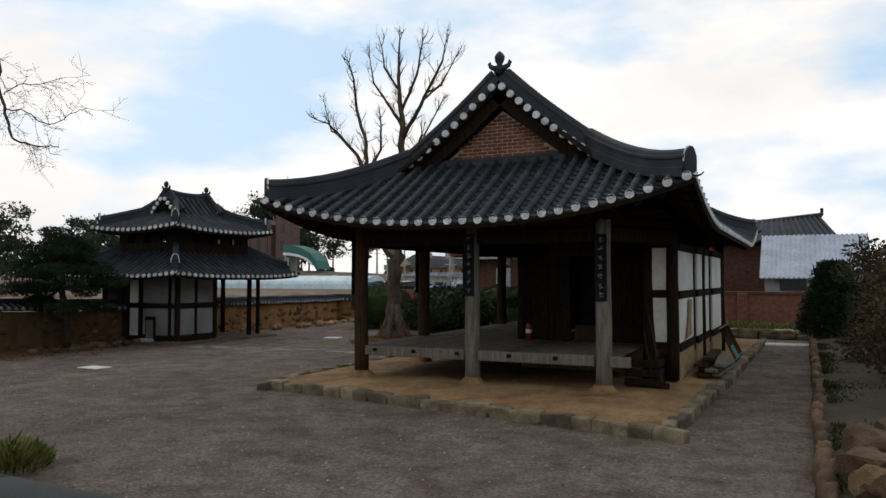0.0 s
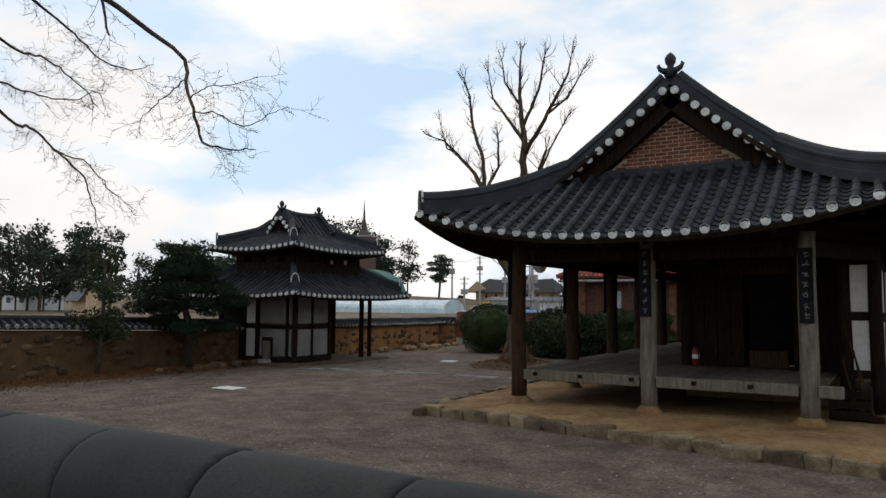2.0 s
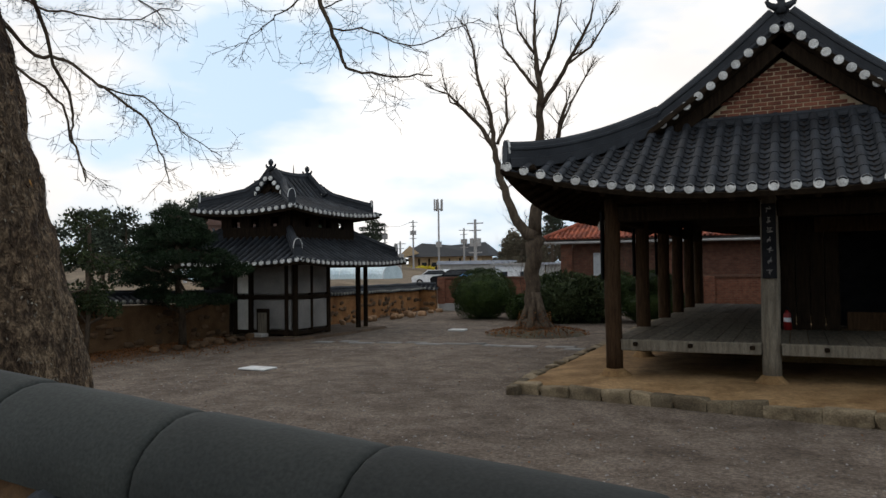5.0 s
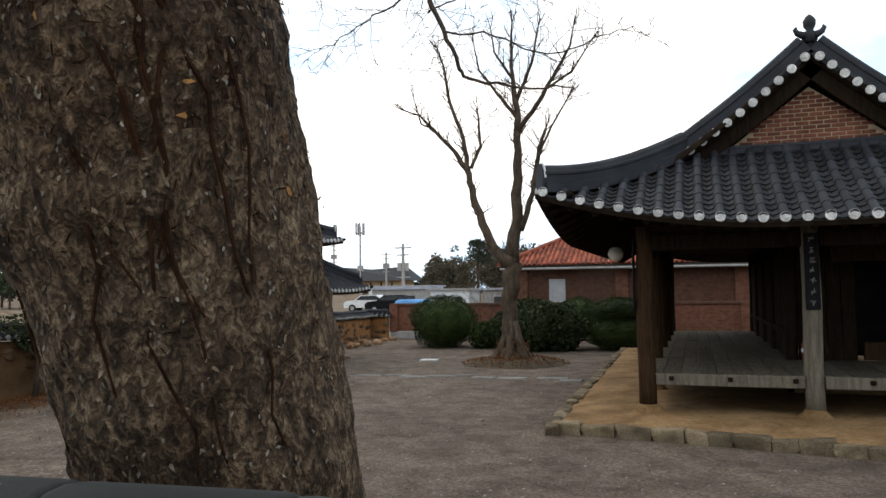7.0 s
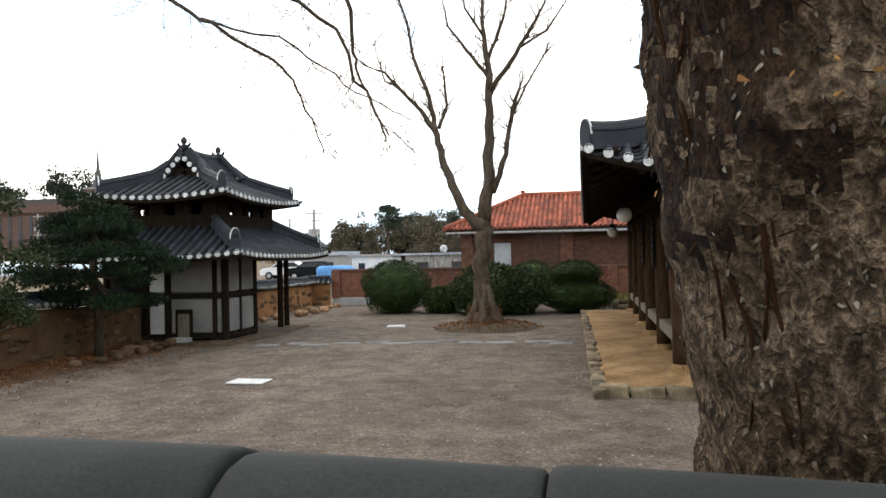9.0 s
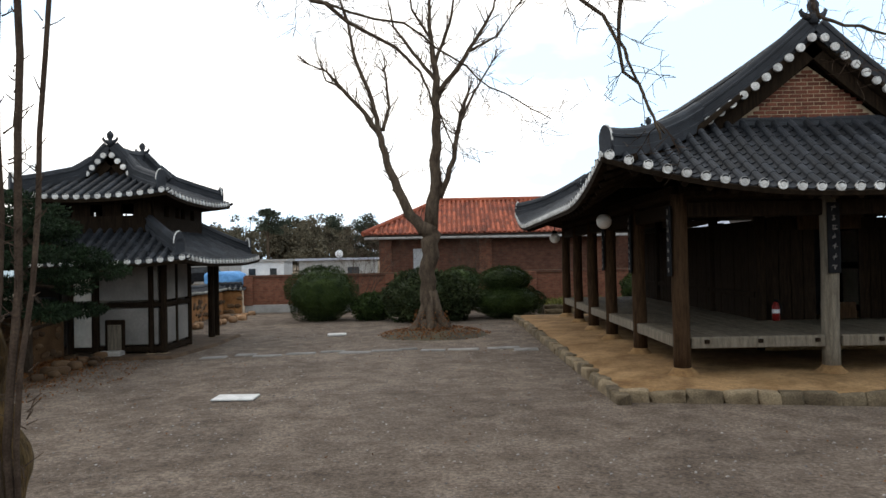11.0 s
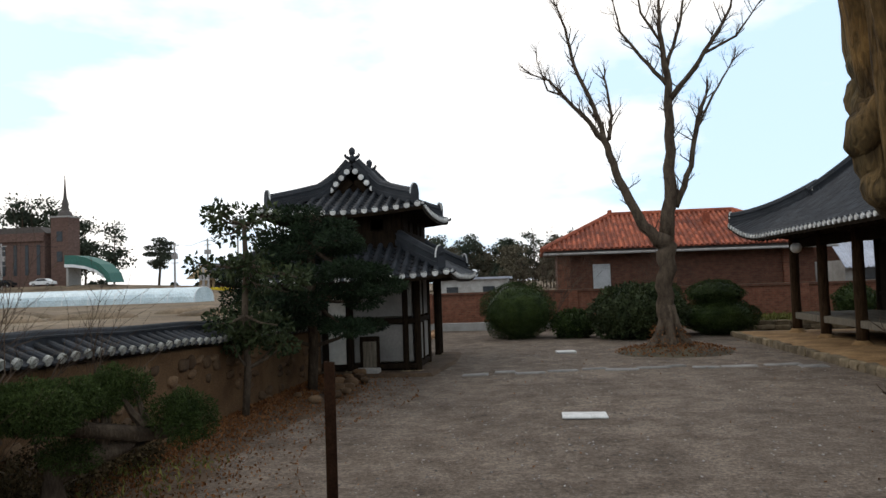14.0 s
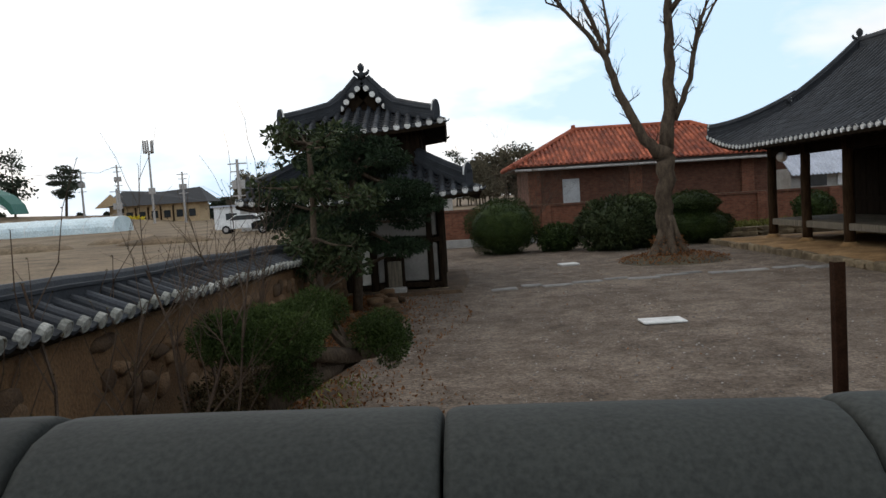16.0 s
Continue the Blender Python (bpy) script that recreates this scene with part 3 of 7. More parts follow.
def build_roof(owner, rf, single=(), step=0.3, k=1.0, gable=True, ok=0.82, inset=0.08):
    """All parts of a tiled roof under its building."""
    deck = rf.deck()
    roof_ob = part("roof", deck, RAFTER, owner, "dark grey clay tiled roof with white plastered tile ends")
    sol = roof_ob.modifiers.new("thick", "SOLIDIFY")
    sol.thickness, sol.offset = 0.07, -1
    tv, tf = tile_template(rf.r, step)
    pv, pf = pan_template(rf.pitch - rf.r * 1.1, step / 2)
    dv, df = disc_template(rf.r * 1.02)
    single_tile, single_end = template(tv, tf, "roof_tile"), template(dv, df, "tile_end")
    single_tile.materials.append(TILE_PIECE)
    single_end.materials.append(PLASTER_END)
    covers, pans, ends = [], [], []
    for side in ("front", "back", "left", "right"):
        c, p, e = rf.tiles(side, step)
        pans += p
        for m in e:
            part("tile_end", single_end, None, roof_ob, m=m)
        if side in single:
            for m in c:
                part("roof_tile", single_tile, None, roof_ob, m=m)
        else:
            covers += c
    part("cover_tiles", joined("cover_tiles", tv, tf, covers), TILE, roof_ob, kind="stuff")
    part("pan_tiles", joined("pan_tiles", pv, pf, pans), TILE, roof_ob, kind="stuff")
    # hips
    for sx, side in ((1, "left"), (-1, "right")):
        for sy in (1, -1):
            ex, ey = (rf.x0 if sx > 0 else rf.x1), (rf.y0 if sy > 0 else rf.y1)
            pts = []
            for t in np.linspace(inset, rf.verge + 0.15, 9):
                p = rf.point(side, ey + sy * t, t)
                pts.append(p + Vector((0, 0, 0.06)))
            part("hip_ridge", sweep(bmesh.new(), scaled(RIDGE, 1.0 * k), pts), TILE, roof_ob)
            hip_ornament(roof_ob, pts[0] + Vector((-0.02 * sx, -0.02 * sy, 0.03)), Vector((-sx, -sy, 0)).normalized(), ok * k)
    if not gable:
        return roof_ob
    cx = rf.ridge
    for sy, vy in ((1, rf.y0 + rf.verge), (-1, rf.y1 - rf.verge)):
        for side, sx in (("left", 1), ("right", -1)):
            ds = np.linspace(rf.verge - 0.1, rf.run(side), 10)
            pts = [rf.point(side, vy, d) + Vector((0, sy * 0.10, 0.05)) for d in ds]
            part("verge_ridge", sweep(bmesh.new(), scaled(RIDGE, 0.86 * k), pts), TILE, roof_ob)
            low = pts[0] + Vector((-sx * 0.02, 0, 0.05))
            hip_ornament(roof_ob, low, Vector((-sx, 0, 0)), 0.68 * k)
            n = round((rf.top - rf.verge) * 1.3 / rf.pitch) + 1
            mats = []
            for i in range(n):
                d = rf.verge + 0.02 + (rf.run(side) - 0.12 - rf.verge) * i / (n - 1)
                p = rf.point(side, vy, d) + Vector((0, -sy * 0.10, -0.02))
                mats.append(axes(p, (0, sy, 0), (0, 0, 1)))
            for m in mats:
                part("tile_end", single_end, None, roof_ob, m=m)
            verge = [(a * k, b * k) for a, b in ((-0.04, -0.30), (-0.04, -0.05), (0.04, -0.05), (0.04, -0.30))]
            part("barge_board", sweep(bmesh.new(), verge, [p + Vector((0, sy * 0.02, -0.05)) for p in pts]), WOOD_DARK, roof_ob)
            vt = []
            for i in range(n):
                d = rf.verge + 0.02 + (rf.run(side) - 0.12 - rf.verge) * i / (n - 1)
                p = rf.point(side, vy, d) + Vector((0, -sy * 0.10, -0.02))
                vt.append(axes(p, (0, sy, 0), (0, 0, 1)))
            part("verge_tiles", joined("verge_tiles", tv, tf, vt), TILE, roof_ob, kind="stuff")
    za = rf.ze + rf.prof(rf.top)
    ridge_pts = [Vector((cx, y, za - 0.08 + 0.10 * k * abs(2 * t - 1) ** 2.2)) for t, y in ((t, rf.y0 + rf.verge + 0.06 + t * (rf.y1 - rf.y0 - 2 * rf.verge - 0.12)) for t in np.linspace(0, 1, 15))]
    part("main_ridge", sweep(bmesh.new(), scaled(RIDGE, 0.95 * k), ridge_pts), TILE, roof_ob)
    for p, s in ((ridge_pts[0], 1), (ridge_pts[-1], -1)):
        part("ridge_finial", finial(k), TILE, roof_ob, "dark curled finial", smooth=True, m=Matrix.Translation(p + Vector((0, 0, 0.26 * k))))
    return roof_ob


# ---- the hall ----
hall = thing("hanok_hall", (2.4, 5, 0.15), "old timber hall with black tiled hip-and-gable roof and open plank porch", "building")
hall_roof = Roof(-1.38, 6.08, -1.2, 12.8, 2.85, 0.52, 3.3, lambda d: 0.50 * d + 0.05 * d * d, lambda d: 0.53 * d + 0.035 * d * d, 1.88, 2.12, 3.85, ridge=2.47)
build_roof(hall, hall_roof, single=("front",))

# gable wall of bricks
gy_face = 0.95
part("gable_backing", plate([(0.75, 4.0), (2.43, 5.33), (4.11, 4.0)], 0.06, Matrix.Translation((0, gy_face + 0.12, 0))), WOOD_DARK, hall)
part("gable_infill", plate([(1.16, 4.06), (2.45, 5.04), (3.74, 4.06)], 0.08, Matrix.Translation((0, gy_face + 0.028, 0))), MORTAR, hall, "pale mortar")
brick_me = mesh_of(boxed((0, 0, 0), (0.185, 0.05, 0.052), 0.005), "brick")
brick_me.materials.append(BRICK)
rng = random.Random(4)
for row in range(13):
    z = 4.155 + row * 0.0655
    half = 1.16 - (z - 4.155) * 1.36
    off = 0.1 if row % 2 else 0.0
    for i in range(-8, 9):
        bx = i * 0.2 + off
        if abs(bx) < half:
            part("brick", brick_me, None, hall, m=pose(2.44 + bx, gy_face + rng.uniform(-0.003, 0.003), z, 0, 0, rng.uniform(-0.6, 0.6)))
part("gable_sill", boxed((2.44, gy_face - 0.05, 4.07), (2.9, 0.14, 0.08), 0.02), WOOD_DARK, hall)
for s in (-1, 1):
    part("gable_strut", boxed((2.44 + s * 0.80, gy_face - 0.08, 4.70), (0.20, 0.14, 1.75), 0.015, Euler((0, -s * radians(54), 0)).to_matrix()), WOOD_DARK, hall)
bm = bmesh.new()
sweep(bm, scaled(RIDGE, 0.34), [Vector((0.75 + 3.36 * i / 12, gy_face - 0.12, 4.07 + 0.02 * abs(i - 6) / 6)) for i in range(13)])
part("gable_foot_ridge", bm, TILE, hall)
part("gable_backing", plate([(0.6, 3.98), (2.43, 5.3), (4.26, 3.98)], 0.06, Matrix.Translation((0, 10.6, 0))), MORTAR, hall)

SIDE_Y = [0.0, 2.5, 4.95, 7.05, 9.2, 11.3]
COLS = [(0, y) for y in SIDE_Y] + [(2.25, 0), (4.52, 0)]


def column(x, y, mat, zb=0.2, zt=2.9, r=0.125, owner=hall, label=""):
    bm = bmesh.new()
    zs = np.linspace(zb, zt, 9)
    tube(bm, [(x + 0.006 * math.sin(z * 3 + x), y + 0.006 * math.cos(z * 2 + y), z) for z in zs], [r * (1.04 - 0.07 * i / 8) for i in range(9)], 14, wob=0.05, seed=x * 3 + y)
    return part("column", bm, mat, owner, label, smooth=True)


def footing(x, y, z=0.16, owner=hall):
    bm = bmesh.new()
    tube(bm, [(x, y, z - 0.06), (x, y, z), (x, y, z + 0.06), (x, y, z + 0.12)], [0.30, 0.26, 0.19, 0.14], 14, wob=0.25, seed=x + y)
    return part("footing", bm, EARTH, owner, "earth-covered base stone", smooth=True)


for x, y in COLS:
    column(x, y, WOOD_BROWN if x == 0 else WOOD_GREY)
    footing(x, y)
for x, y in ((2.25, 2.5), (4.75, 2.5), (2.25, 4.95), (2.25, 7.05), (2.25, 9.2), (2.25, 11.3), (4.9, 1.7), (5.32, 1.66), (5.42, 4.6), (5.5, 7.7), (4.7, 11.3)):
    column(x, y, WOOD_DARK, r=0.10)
# lintels
for (xa, ya), (xb, yb) in [((0, a), (0, b)) for a, b in zip(SIDE_Y, SIDE_Y[1:])] + [((0, 0), (2.25, 0)), ((2.25, 0), (4.52, 0)), ((4.52, 0), (5.4, 1.66))]:
    v = Vector((xb - xa, yb - ya, 0))
    mid = Vector(((xa + xb) / 2, (ya + yb) / 2, 2.66))
    rz = Euler((0, 0, math.atan2(v.y, v.x))).to_matrix()
    part("lintel", boxed(mid, (v.length - 0.2, 0.13, 0.24), 0.02, rz), WOOD_DARK, hall)
    part("eave_purlin", tube(bmesh.new(), [(xa, ya, 2.92), (xb, yb, 2.92)], [0.11, 0.11], 10), WOOD_DARK, hall)
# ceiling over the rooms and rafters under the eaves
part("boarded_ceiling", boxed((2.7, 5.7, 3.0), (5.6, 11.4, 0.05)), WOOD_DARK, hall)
for side in ("front", "left", "right"):
    a0, a1 = (hall_roof.x0, hall_roof.x1) if side == "front" else (hall_roof.y0, hall_roof.y1)
    n = round((a1 - a0) / 0.36)
    for i in range(n + 1):
        along = a0 + 0.12 + (a1 - a0 - 0.24) * i / n
        s = min(along - a0, a1 - along)
        reach = min(2.2, max(0.5, s))
        p, q = hall_roof.point(side, along, 0.12), hall_roof.point(side, along, reach)
        dz = Vector((0, 0, -0.17))
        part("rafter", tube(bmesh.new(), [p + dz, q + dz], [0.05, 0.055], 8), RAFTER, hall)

# porch floor boards and edge beams
FZ = 0.74
board_w = 0.25
rngb = random.Random(8)
n_b = int(4.75 / board_w)
for i in range(n_b):
    x = -0.02 + board_w * (i + 0.5)
    yb = 11.35 if x < 2.25 else 2.5
    y_parts = [(-0.06, 2.5)] + ([(2.5, 4.95), (4.95, 7.05), (7.05, 9.2), (9.2, 11.35)] if x < 2.2 else [])
    for ya, yb in y_parts:
        part("floor_board", boxed((x, (ya + yb) / 2, FZ - 0.02 + rngb.uniform(-0.003, 0.003)), (board_w - 0.008, yb - ya - 0.008, 0.04), 0.004), PLANK, hall)
for (xa, ya), (xb, yb) in (((0.13, -0.05), (2.12, -0.05)), ((2.38, -0.05), (4.38, -0.05)), ((4.62, -0.05), (4.95, -0.05))):
    part("edge_beam", boxed(((xa + xb) / 2, ya, FZ - 0.09), (xb - xa, 0.09, 0.17), 0.012), WOOD_GREY, hall)
for ya, yb in zip(SIDE_Y, SIDE_Y[1:]):
    part("edge_beam", boxed((-0.04, (ya + yb) / 2, FZ - 0.09), (0.09, yb - ya - 0.26, 0.17), 0.012), WOOD_GREY, hall)
for x in (0.35, 1.15, 2.0, 2.95, 3.75):
    part("beam_end", boxed((x, -0.11, FZ - 0.07), (0.07, 0.05, 0.06), 0.01), WOOD_DARK, hall)
part("under_floor_wall", boxed((3.6, 2.45, 0.4), (2.7, 0.12, 0.55)), CLAY_BARE, hall, "rough clay plinth")
part("under_floor_wall", boxed((2.3, 6.9, 0.4), (0.12, 8.8, 0.55)), CLAY_BARE, hall, "rough clay plinth")


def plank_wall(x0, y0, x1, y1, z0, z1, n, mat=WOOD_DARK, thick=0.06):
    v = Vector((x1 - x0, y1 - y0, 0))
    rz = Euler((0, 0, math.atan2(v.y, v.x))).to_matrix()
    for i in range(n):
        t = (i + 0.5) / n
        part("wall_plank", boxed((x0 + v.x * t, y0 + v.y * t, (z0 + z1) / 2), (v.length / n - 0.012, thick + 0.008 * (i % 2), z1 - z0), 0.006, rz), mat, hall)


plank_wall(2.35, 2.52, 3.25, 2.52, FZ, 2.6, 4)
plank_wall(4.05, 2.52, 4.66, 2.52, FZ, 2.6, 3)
# black sheet that paints the darkness of the room behind the opening
part("door_dark_panel", boxed((3.65, 3.4, 1.7), (0.9, 0.06, 1.9)), BLACK, hall, "black panel standing in for the dark room")
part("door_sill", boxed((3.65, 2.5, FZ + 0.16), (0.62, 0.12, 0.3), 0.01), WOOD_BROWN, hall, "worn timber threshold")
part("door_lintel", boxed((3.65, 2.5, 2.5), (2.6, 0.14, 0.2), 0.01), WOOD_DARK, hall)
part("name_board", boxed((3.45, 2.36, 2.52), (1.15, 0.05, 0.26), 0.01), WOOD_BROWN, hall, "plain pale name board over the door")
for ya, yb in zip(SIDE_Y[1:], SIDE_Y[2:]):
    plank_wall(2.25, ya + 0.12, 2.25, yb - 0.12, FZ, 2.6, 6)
    part("wall_rail", boxed((2.2, (ya + yb) / 2, 1.2), (0.08, yb - ya - 0.24, 0.1), 0.01), WOOD_DARK, hall)
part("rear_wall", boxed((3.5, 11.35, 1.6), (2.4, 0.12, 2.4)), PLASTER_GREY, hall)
plank_wall(4.7, 7.8, 4.7, 11.3, 0.5, 2.6, 12)


def white_panel(c, s, owner=hall, mat=PLASTER):
    return part("plaster_panel", boxed(c, s, 0.006), mat, owner, "white lime plaster panel")


# plastered end wall and side wall
for z0, z1 in ((0.85, 1.62), (1.76, 2.5)):
    white_panel((5.10, 1.69, (z0 + z1) / 2), (0.36, 0.07, z1 - z0))
for z in (0.78, 1.69, 2.56):
    part("wall_rail", boxed((5.11, 1.68, z), (0.32, 0.11, 0.13), 0.01), WOOD_DARK, hall)
ys = [1.78, 3.7, 5.75, 7.7]
for i, (ya, yb) in enumerate(zip(ys, ys[1:])):
    xm = 5.34 + 0.18 * (ya + yb - 3.4) / 12
    for z0, z1 in ((0.82, 1.6), (1.74, 2.45)):
        white_panel((xm, (ya + yb) / 2, (z0 + z1) / 2), (0.07, yb - ya - 0.14, z1 - z0))
    for z in (0.74, 1.67, 2.52):
        part("wall_rail", boxed((xm + 0.004, (ya + yb) / 2, z), (0.11, yb - ya - 0.1, 0.14), 0.01), WOOD_DARK, hall)
    part("wall_stud", boxed((xm + 0.004, yb, 1.6), (0.11, 0.11, 2.1), 0.01), WOOD_DARK, hall)
    part("wall_base", boxed((xm - 0.02, (ya + yb) / 2, 0.42), (0.12, yb - ya, 0.52), 0.01), CLAY_BARE, hall, "rough clay plinth")
patch = [(-0.30, 0.86), (0.42, 0.90), (0.36, 1.2), (0.45, 1.56), (0.02, 1.57), (0.0, 1.25), (-0.16, 1.05)]
part("bare_patch", plate(patch, 0.012, Matrix.Translation((5.435, 2.75, 0)) @ pose(0, 0, 0, 0, 0, 90)), CLAY_BARE, hall, "patch of fallen plaster baring brown clay")


def couplet(x, y, z0, z1, out, seed):
    """A hanging black board with a column of brushed marks."""
    sgn = Vector(out)
    rz = Euler((0, 0, math.atan2(sgn.y, sgn.x) + math.pi / 2)).to_matrix()
    ob = part("couplet_board", boxed(Vector((x, y, (z0 + z1) / 2)) + sgn * 0.155, (0.19, 0.025, z1 - z0), 0.006, rz), BLACK, hall, "black board with a column of white brushed characters")
    r = random.Random(seed)
    m = Matrix.Translation(Vector((x, y, 0)) + sgn * 0.172) @ rz.to_4x4()
    bm = bmesh.new()
    n = 7
    for i in range(n):
        zc = z1 - (i + 0.6) * (z1 - z0) / (n + 0.3)
        for j in range(5):
            w, h = (r.uniform(0.04, 0.075), 0.009) if j < 3 else (0.009, r.uniform(0.04, 0.07))
            c = m @ Vector((r.uniform(-0.022, 0.022), 0, zc + r.uniform(-0.035, 0.035)))
            rot = rz @ Euler((0, r.uniform(-0.5, 0.5), 0)).to_matrix()
            box(bm, c, (w, 0.004, h), 0, rot)
    part("brush_marks", bm, PLASTER_GREY, ob, kind="stuff")
    return ob


couplet(2.25, 0, 1.66, 2.72, (0, -1, 0), 1)
couplet(4.52, 0, 1.6, 2.66, (0, -1, 0), 2)
couplet(0, 0, 1.66, 2.72, (-1, 0, 0), 3)
couplet(0, 2.5, 1.66, 2.72, (-1, 0, 0), 4)
couplet(0, 4.95, 1.66, 2.72, (-1, 0, 0), 5)

# earthen platform with a kerb of stones
PLAT = [(-1.2, -1.10), (2.2, -1.68), (5.85, -2.38), (6.05, 3.0), (6.2, 12.6), (-1.45, 12.6)]
bm = bmesh.new()


def plat_edge():
    for (xa, ya), (xb, yb) in zip(PLAT, PLAT[1:] + PLAT[:1]):
        n = max(1, int(math.hypot(xb - xa, yb - ya) / 0.4))
        for k in range(n):
            yield xa + (xb - xa) * k / n, ya + (yb - ya) * k / n


ring = list(plat_edge())
cxy = Vector((2.4, 5.0))
loops = []
for shrink, z in ((0.0, -0.1), (0.0, 0.12), (0.03, 0.15), (0.15, 0.17), (0.5, 0.19), (1.0, 0.19)):
    loops.append([bm.verts.new((cxy.x + (x - cxy.x) * (1 - shrink), cxy.y + (y - cxy.y) * (1 - shrink), z + 0.012 * noise.noise(Vector((x * 2, y * 2, shrink * 5))))) for x, y in ring] if shrink < 1 else bm.verts.new((cxy.x, cxy.y, z)))
for a, b in zip(loops[:-2], loops[1:-1]):
    for k in range(len(a)):
        bm.faces.new((a[k], a[(k + 1) % len(a)], b[(k + 1) % len(a)], b[k]))
for k in range(len(ring)):
    bm.faces.new((loops[-2][k], loops[-2][(k + 1) % len(ring)], loops[-1]))
platform = solo("earth_platform", bm, EARTH, "packed yellow earth platform edged with rough kerb stones", "platform", kind="structure", smooth=True)
KERBS = []
for i in range(6):
    me = mesh_of(rock(20 + i, 1.12, 1.12, 1.12, 3, 0.5, 0.34), "kerb_stone")
    me.materials.append(STONE)
    me.polygons.foreach_set("use_smooth", [True] * len(me.polygons))
    KERBS.append(me)
rng = random.Random(11)
for (xa, ya), (xb, yb) in zip(PLAT[:3] + [PLAT[3]] + [PLAT[5]], PLAT[1:4] + [PLAT[4]] + [PLAT[0]]):
    length, t = math.hypot(xb - xa, yb - ya), 0.0
    ang = math.degrees(math.atan2(yb - ya, xb - xa))
    while t < length:
        w = rng.uniform(0.28, 0.52)
        x, y = xa + (xb - xa) * (t + w / 2) / length, ya + (yb - ya) * (t + w / 2) / length
        m = pose(x, y, 0.055 + rng.uniform(-0.012, 0.012), rng.uniform(-6, 6), rng.uniform(-5, 5), ang + rng.uniform(-6, 6)) @ Matrix.Diagonal((w * 1.06, 0.21, 0.23 * rng.uniform(0.8, 1.12), 1))
        part("kerb_stone", KERBS[rng.randrange(6)], None, platform, m=m)
        t += w

# ---- the gate tower ----
gate = thing("gate_tower", (-11.5, 7.05, 0), "small two-tier tiled gate tower with plastered timber walls", "gate tower")
low_roof = Roof(-14.05, -9.0, 4.15, 9.95, 2.02, 0.10, 2.0, lambda d: 0.52 * d + 0.05 * d * d, lambda d: 0.52 * d + 0.05 * d * d, 1.45, 1.45, 1.45, 0.235, 0.064)
build_roof(gate, low_roof, k=0.85, gable=False, ok=1.15, inset=0.26)
up_roof = Roof(-13.35, -9.65, 4.75, 9.35, 3.48, 0.13, 2.0, lambda d: 0.44 * d + 0.62 * max(0, d - 1.2), lambda d: 0.44 * d, 1.33, 1.6, 1.85, 0.235, 0.064)
build_roof(gate, up_roof, k=0.85, ok=1.05, inset=0.2)
for y in (6.28, 7.82):
    part("gable_board", plate([(-12.1, 3.95), (-11.5, 4.45), (-10.9, 3.95)], 0.05, Matrix.Translation((0, y, 0))), WOOD_DARK, gate)
G = -0.07
for x, y, r in ((-9.9, 5.15, 0.085), (-9.92, 6.75, 0.085), (-9.9, 8.4, 0.085), (-9.9, 8.85, 0.075), (-10.15, 5.1, 0.07), (-11.4, 5.1, 0.085), (-11.95, 5.1, 0.08), (-13.1, 5.15, 0.085), (-13.1, 8.85, 0.085), (-13.1, 6.75, 0.085), (-11.5, 8.85, 0.085)):
    bm = tube(bmesh.new(), [(x, y, G - 0.05), (x, y, 1.0), (x, y, 2.3)], [r, r * 0.97, r * 0.95], 10)
    part("post", bm, WOOD_DARK, gate)
    part("base_stone", rock(int(x * 10 + y * 7), 0.34, 0.34, 0.16), STONE, gate, m=pose(x, y, G + 0.02))
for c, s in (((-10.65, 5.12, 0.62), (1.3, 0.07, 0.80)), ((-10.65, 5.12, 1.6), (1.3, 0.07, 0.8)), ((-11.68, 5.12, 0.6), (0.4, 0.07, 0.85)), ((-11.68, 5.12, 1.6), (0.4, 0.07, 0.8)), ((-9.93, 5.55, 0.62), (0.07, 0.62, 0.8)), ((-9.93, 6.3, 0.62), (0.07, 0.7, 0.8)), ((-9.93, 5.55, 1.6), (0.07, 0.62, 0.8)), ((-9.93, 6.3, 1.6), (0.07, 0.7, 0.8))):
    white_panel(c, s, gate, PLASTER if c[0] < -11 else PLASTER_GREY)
for z in (0.12, 1.1, 2.05):
    part("wall_rail", boxed((-10.9, 5.12, z), (1.95, 0.11, 0.11), 0.01), WOOD_DARK, gate)
    part("wall_rail", boxed((-9.92, 5.95, z), (0.11, 1.5, 0.11), 0.01), WOOD_DARK, gate)
part("wall_stud", boxed((-9.92, 5.9, 1.1), (0.11, 0.1, 2.0), 0.01), WOOD_DARK, gate)
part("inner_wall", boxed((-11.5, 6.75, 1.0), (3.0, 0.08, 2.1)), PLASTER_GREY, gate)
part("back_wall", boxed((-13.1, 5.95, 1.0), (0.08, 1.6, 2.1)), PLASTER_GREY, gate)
part("hatch_frame", boxed((-10.95, 5.065, 0.42), (0.44, 0.06, 0.72), 0.02), WOOD_DARK, gate, "dark wooden hatch surround")
part("hatch_door", boxed((-10.95, 5.03, 0.38), (0.30, 0.04, 0.58), 0.01), WOOD_GREY, gate, "grey weathered hatch")
part("step_block", boxed((-10.95, 4.85, 0.03), (0.5, 0.3, 0.16), 0.02), CONCRETE, gate, "pale stone step")
for y in (5.15, 6.75, 8.4, 8.85):
    part("tie_beam", boxed((-11.5, y, 2.14), (3.5, 0.13, 0.16), 0.01), WOOD_DARK, gate)
for x in (-9.9, -13.1):
    part("tie_beam", boxed((x, 7.0, 2.16), (0.13, 4.0, 0.17), 0.01), WOOD_DARK, gate)
part("bracket", boxed((-9.9, 8.4, 1.98), (0.12, 0.5, 0.14), 0.03), WOOD_DARK, gate)
bm = bmesh.new()
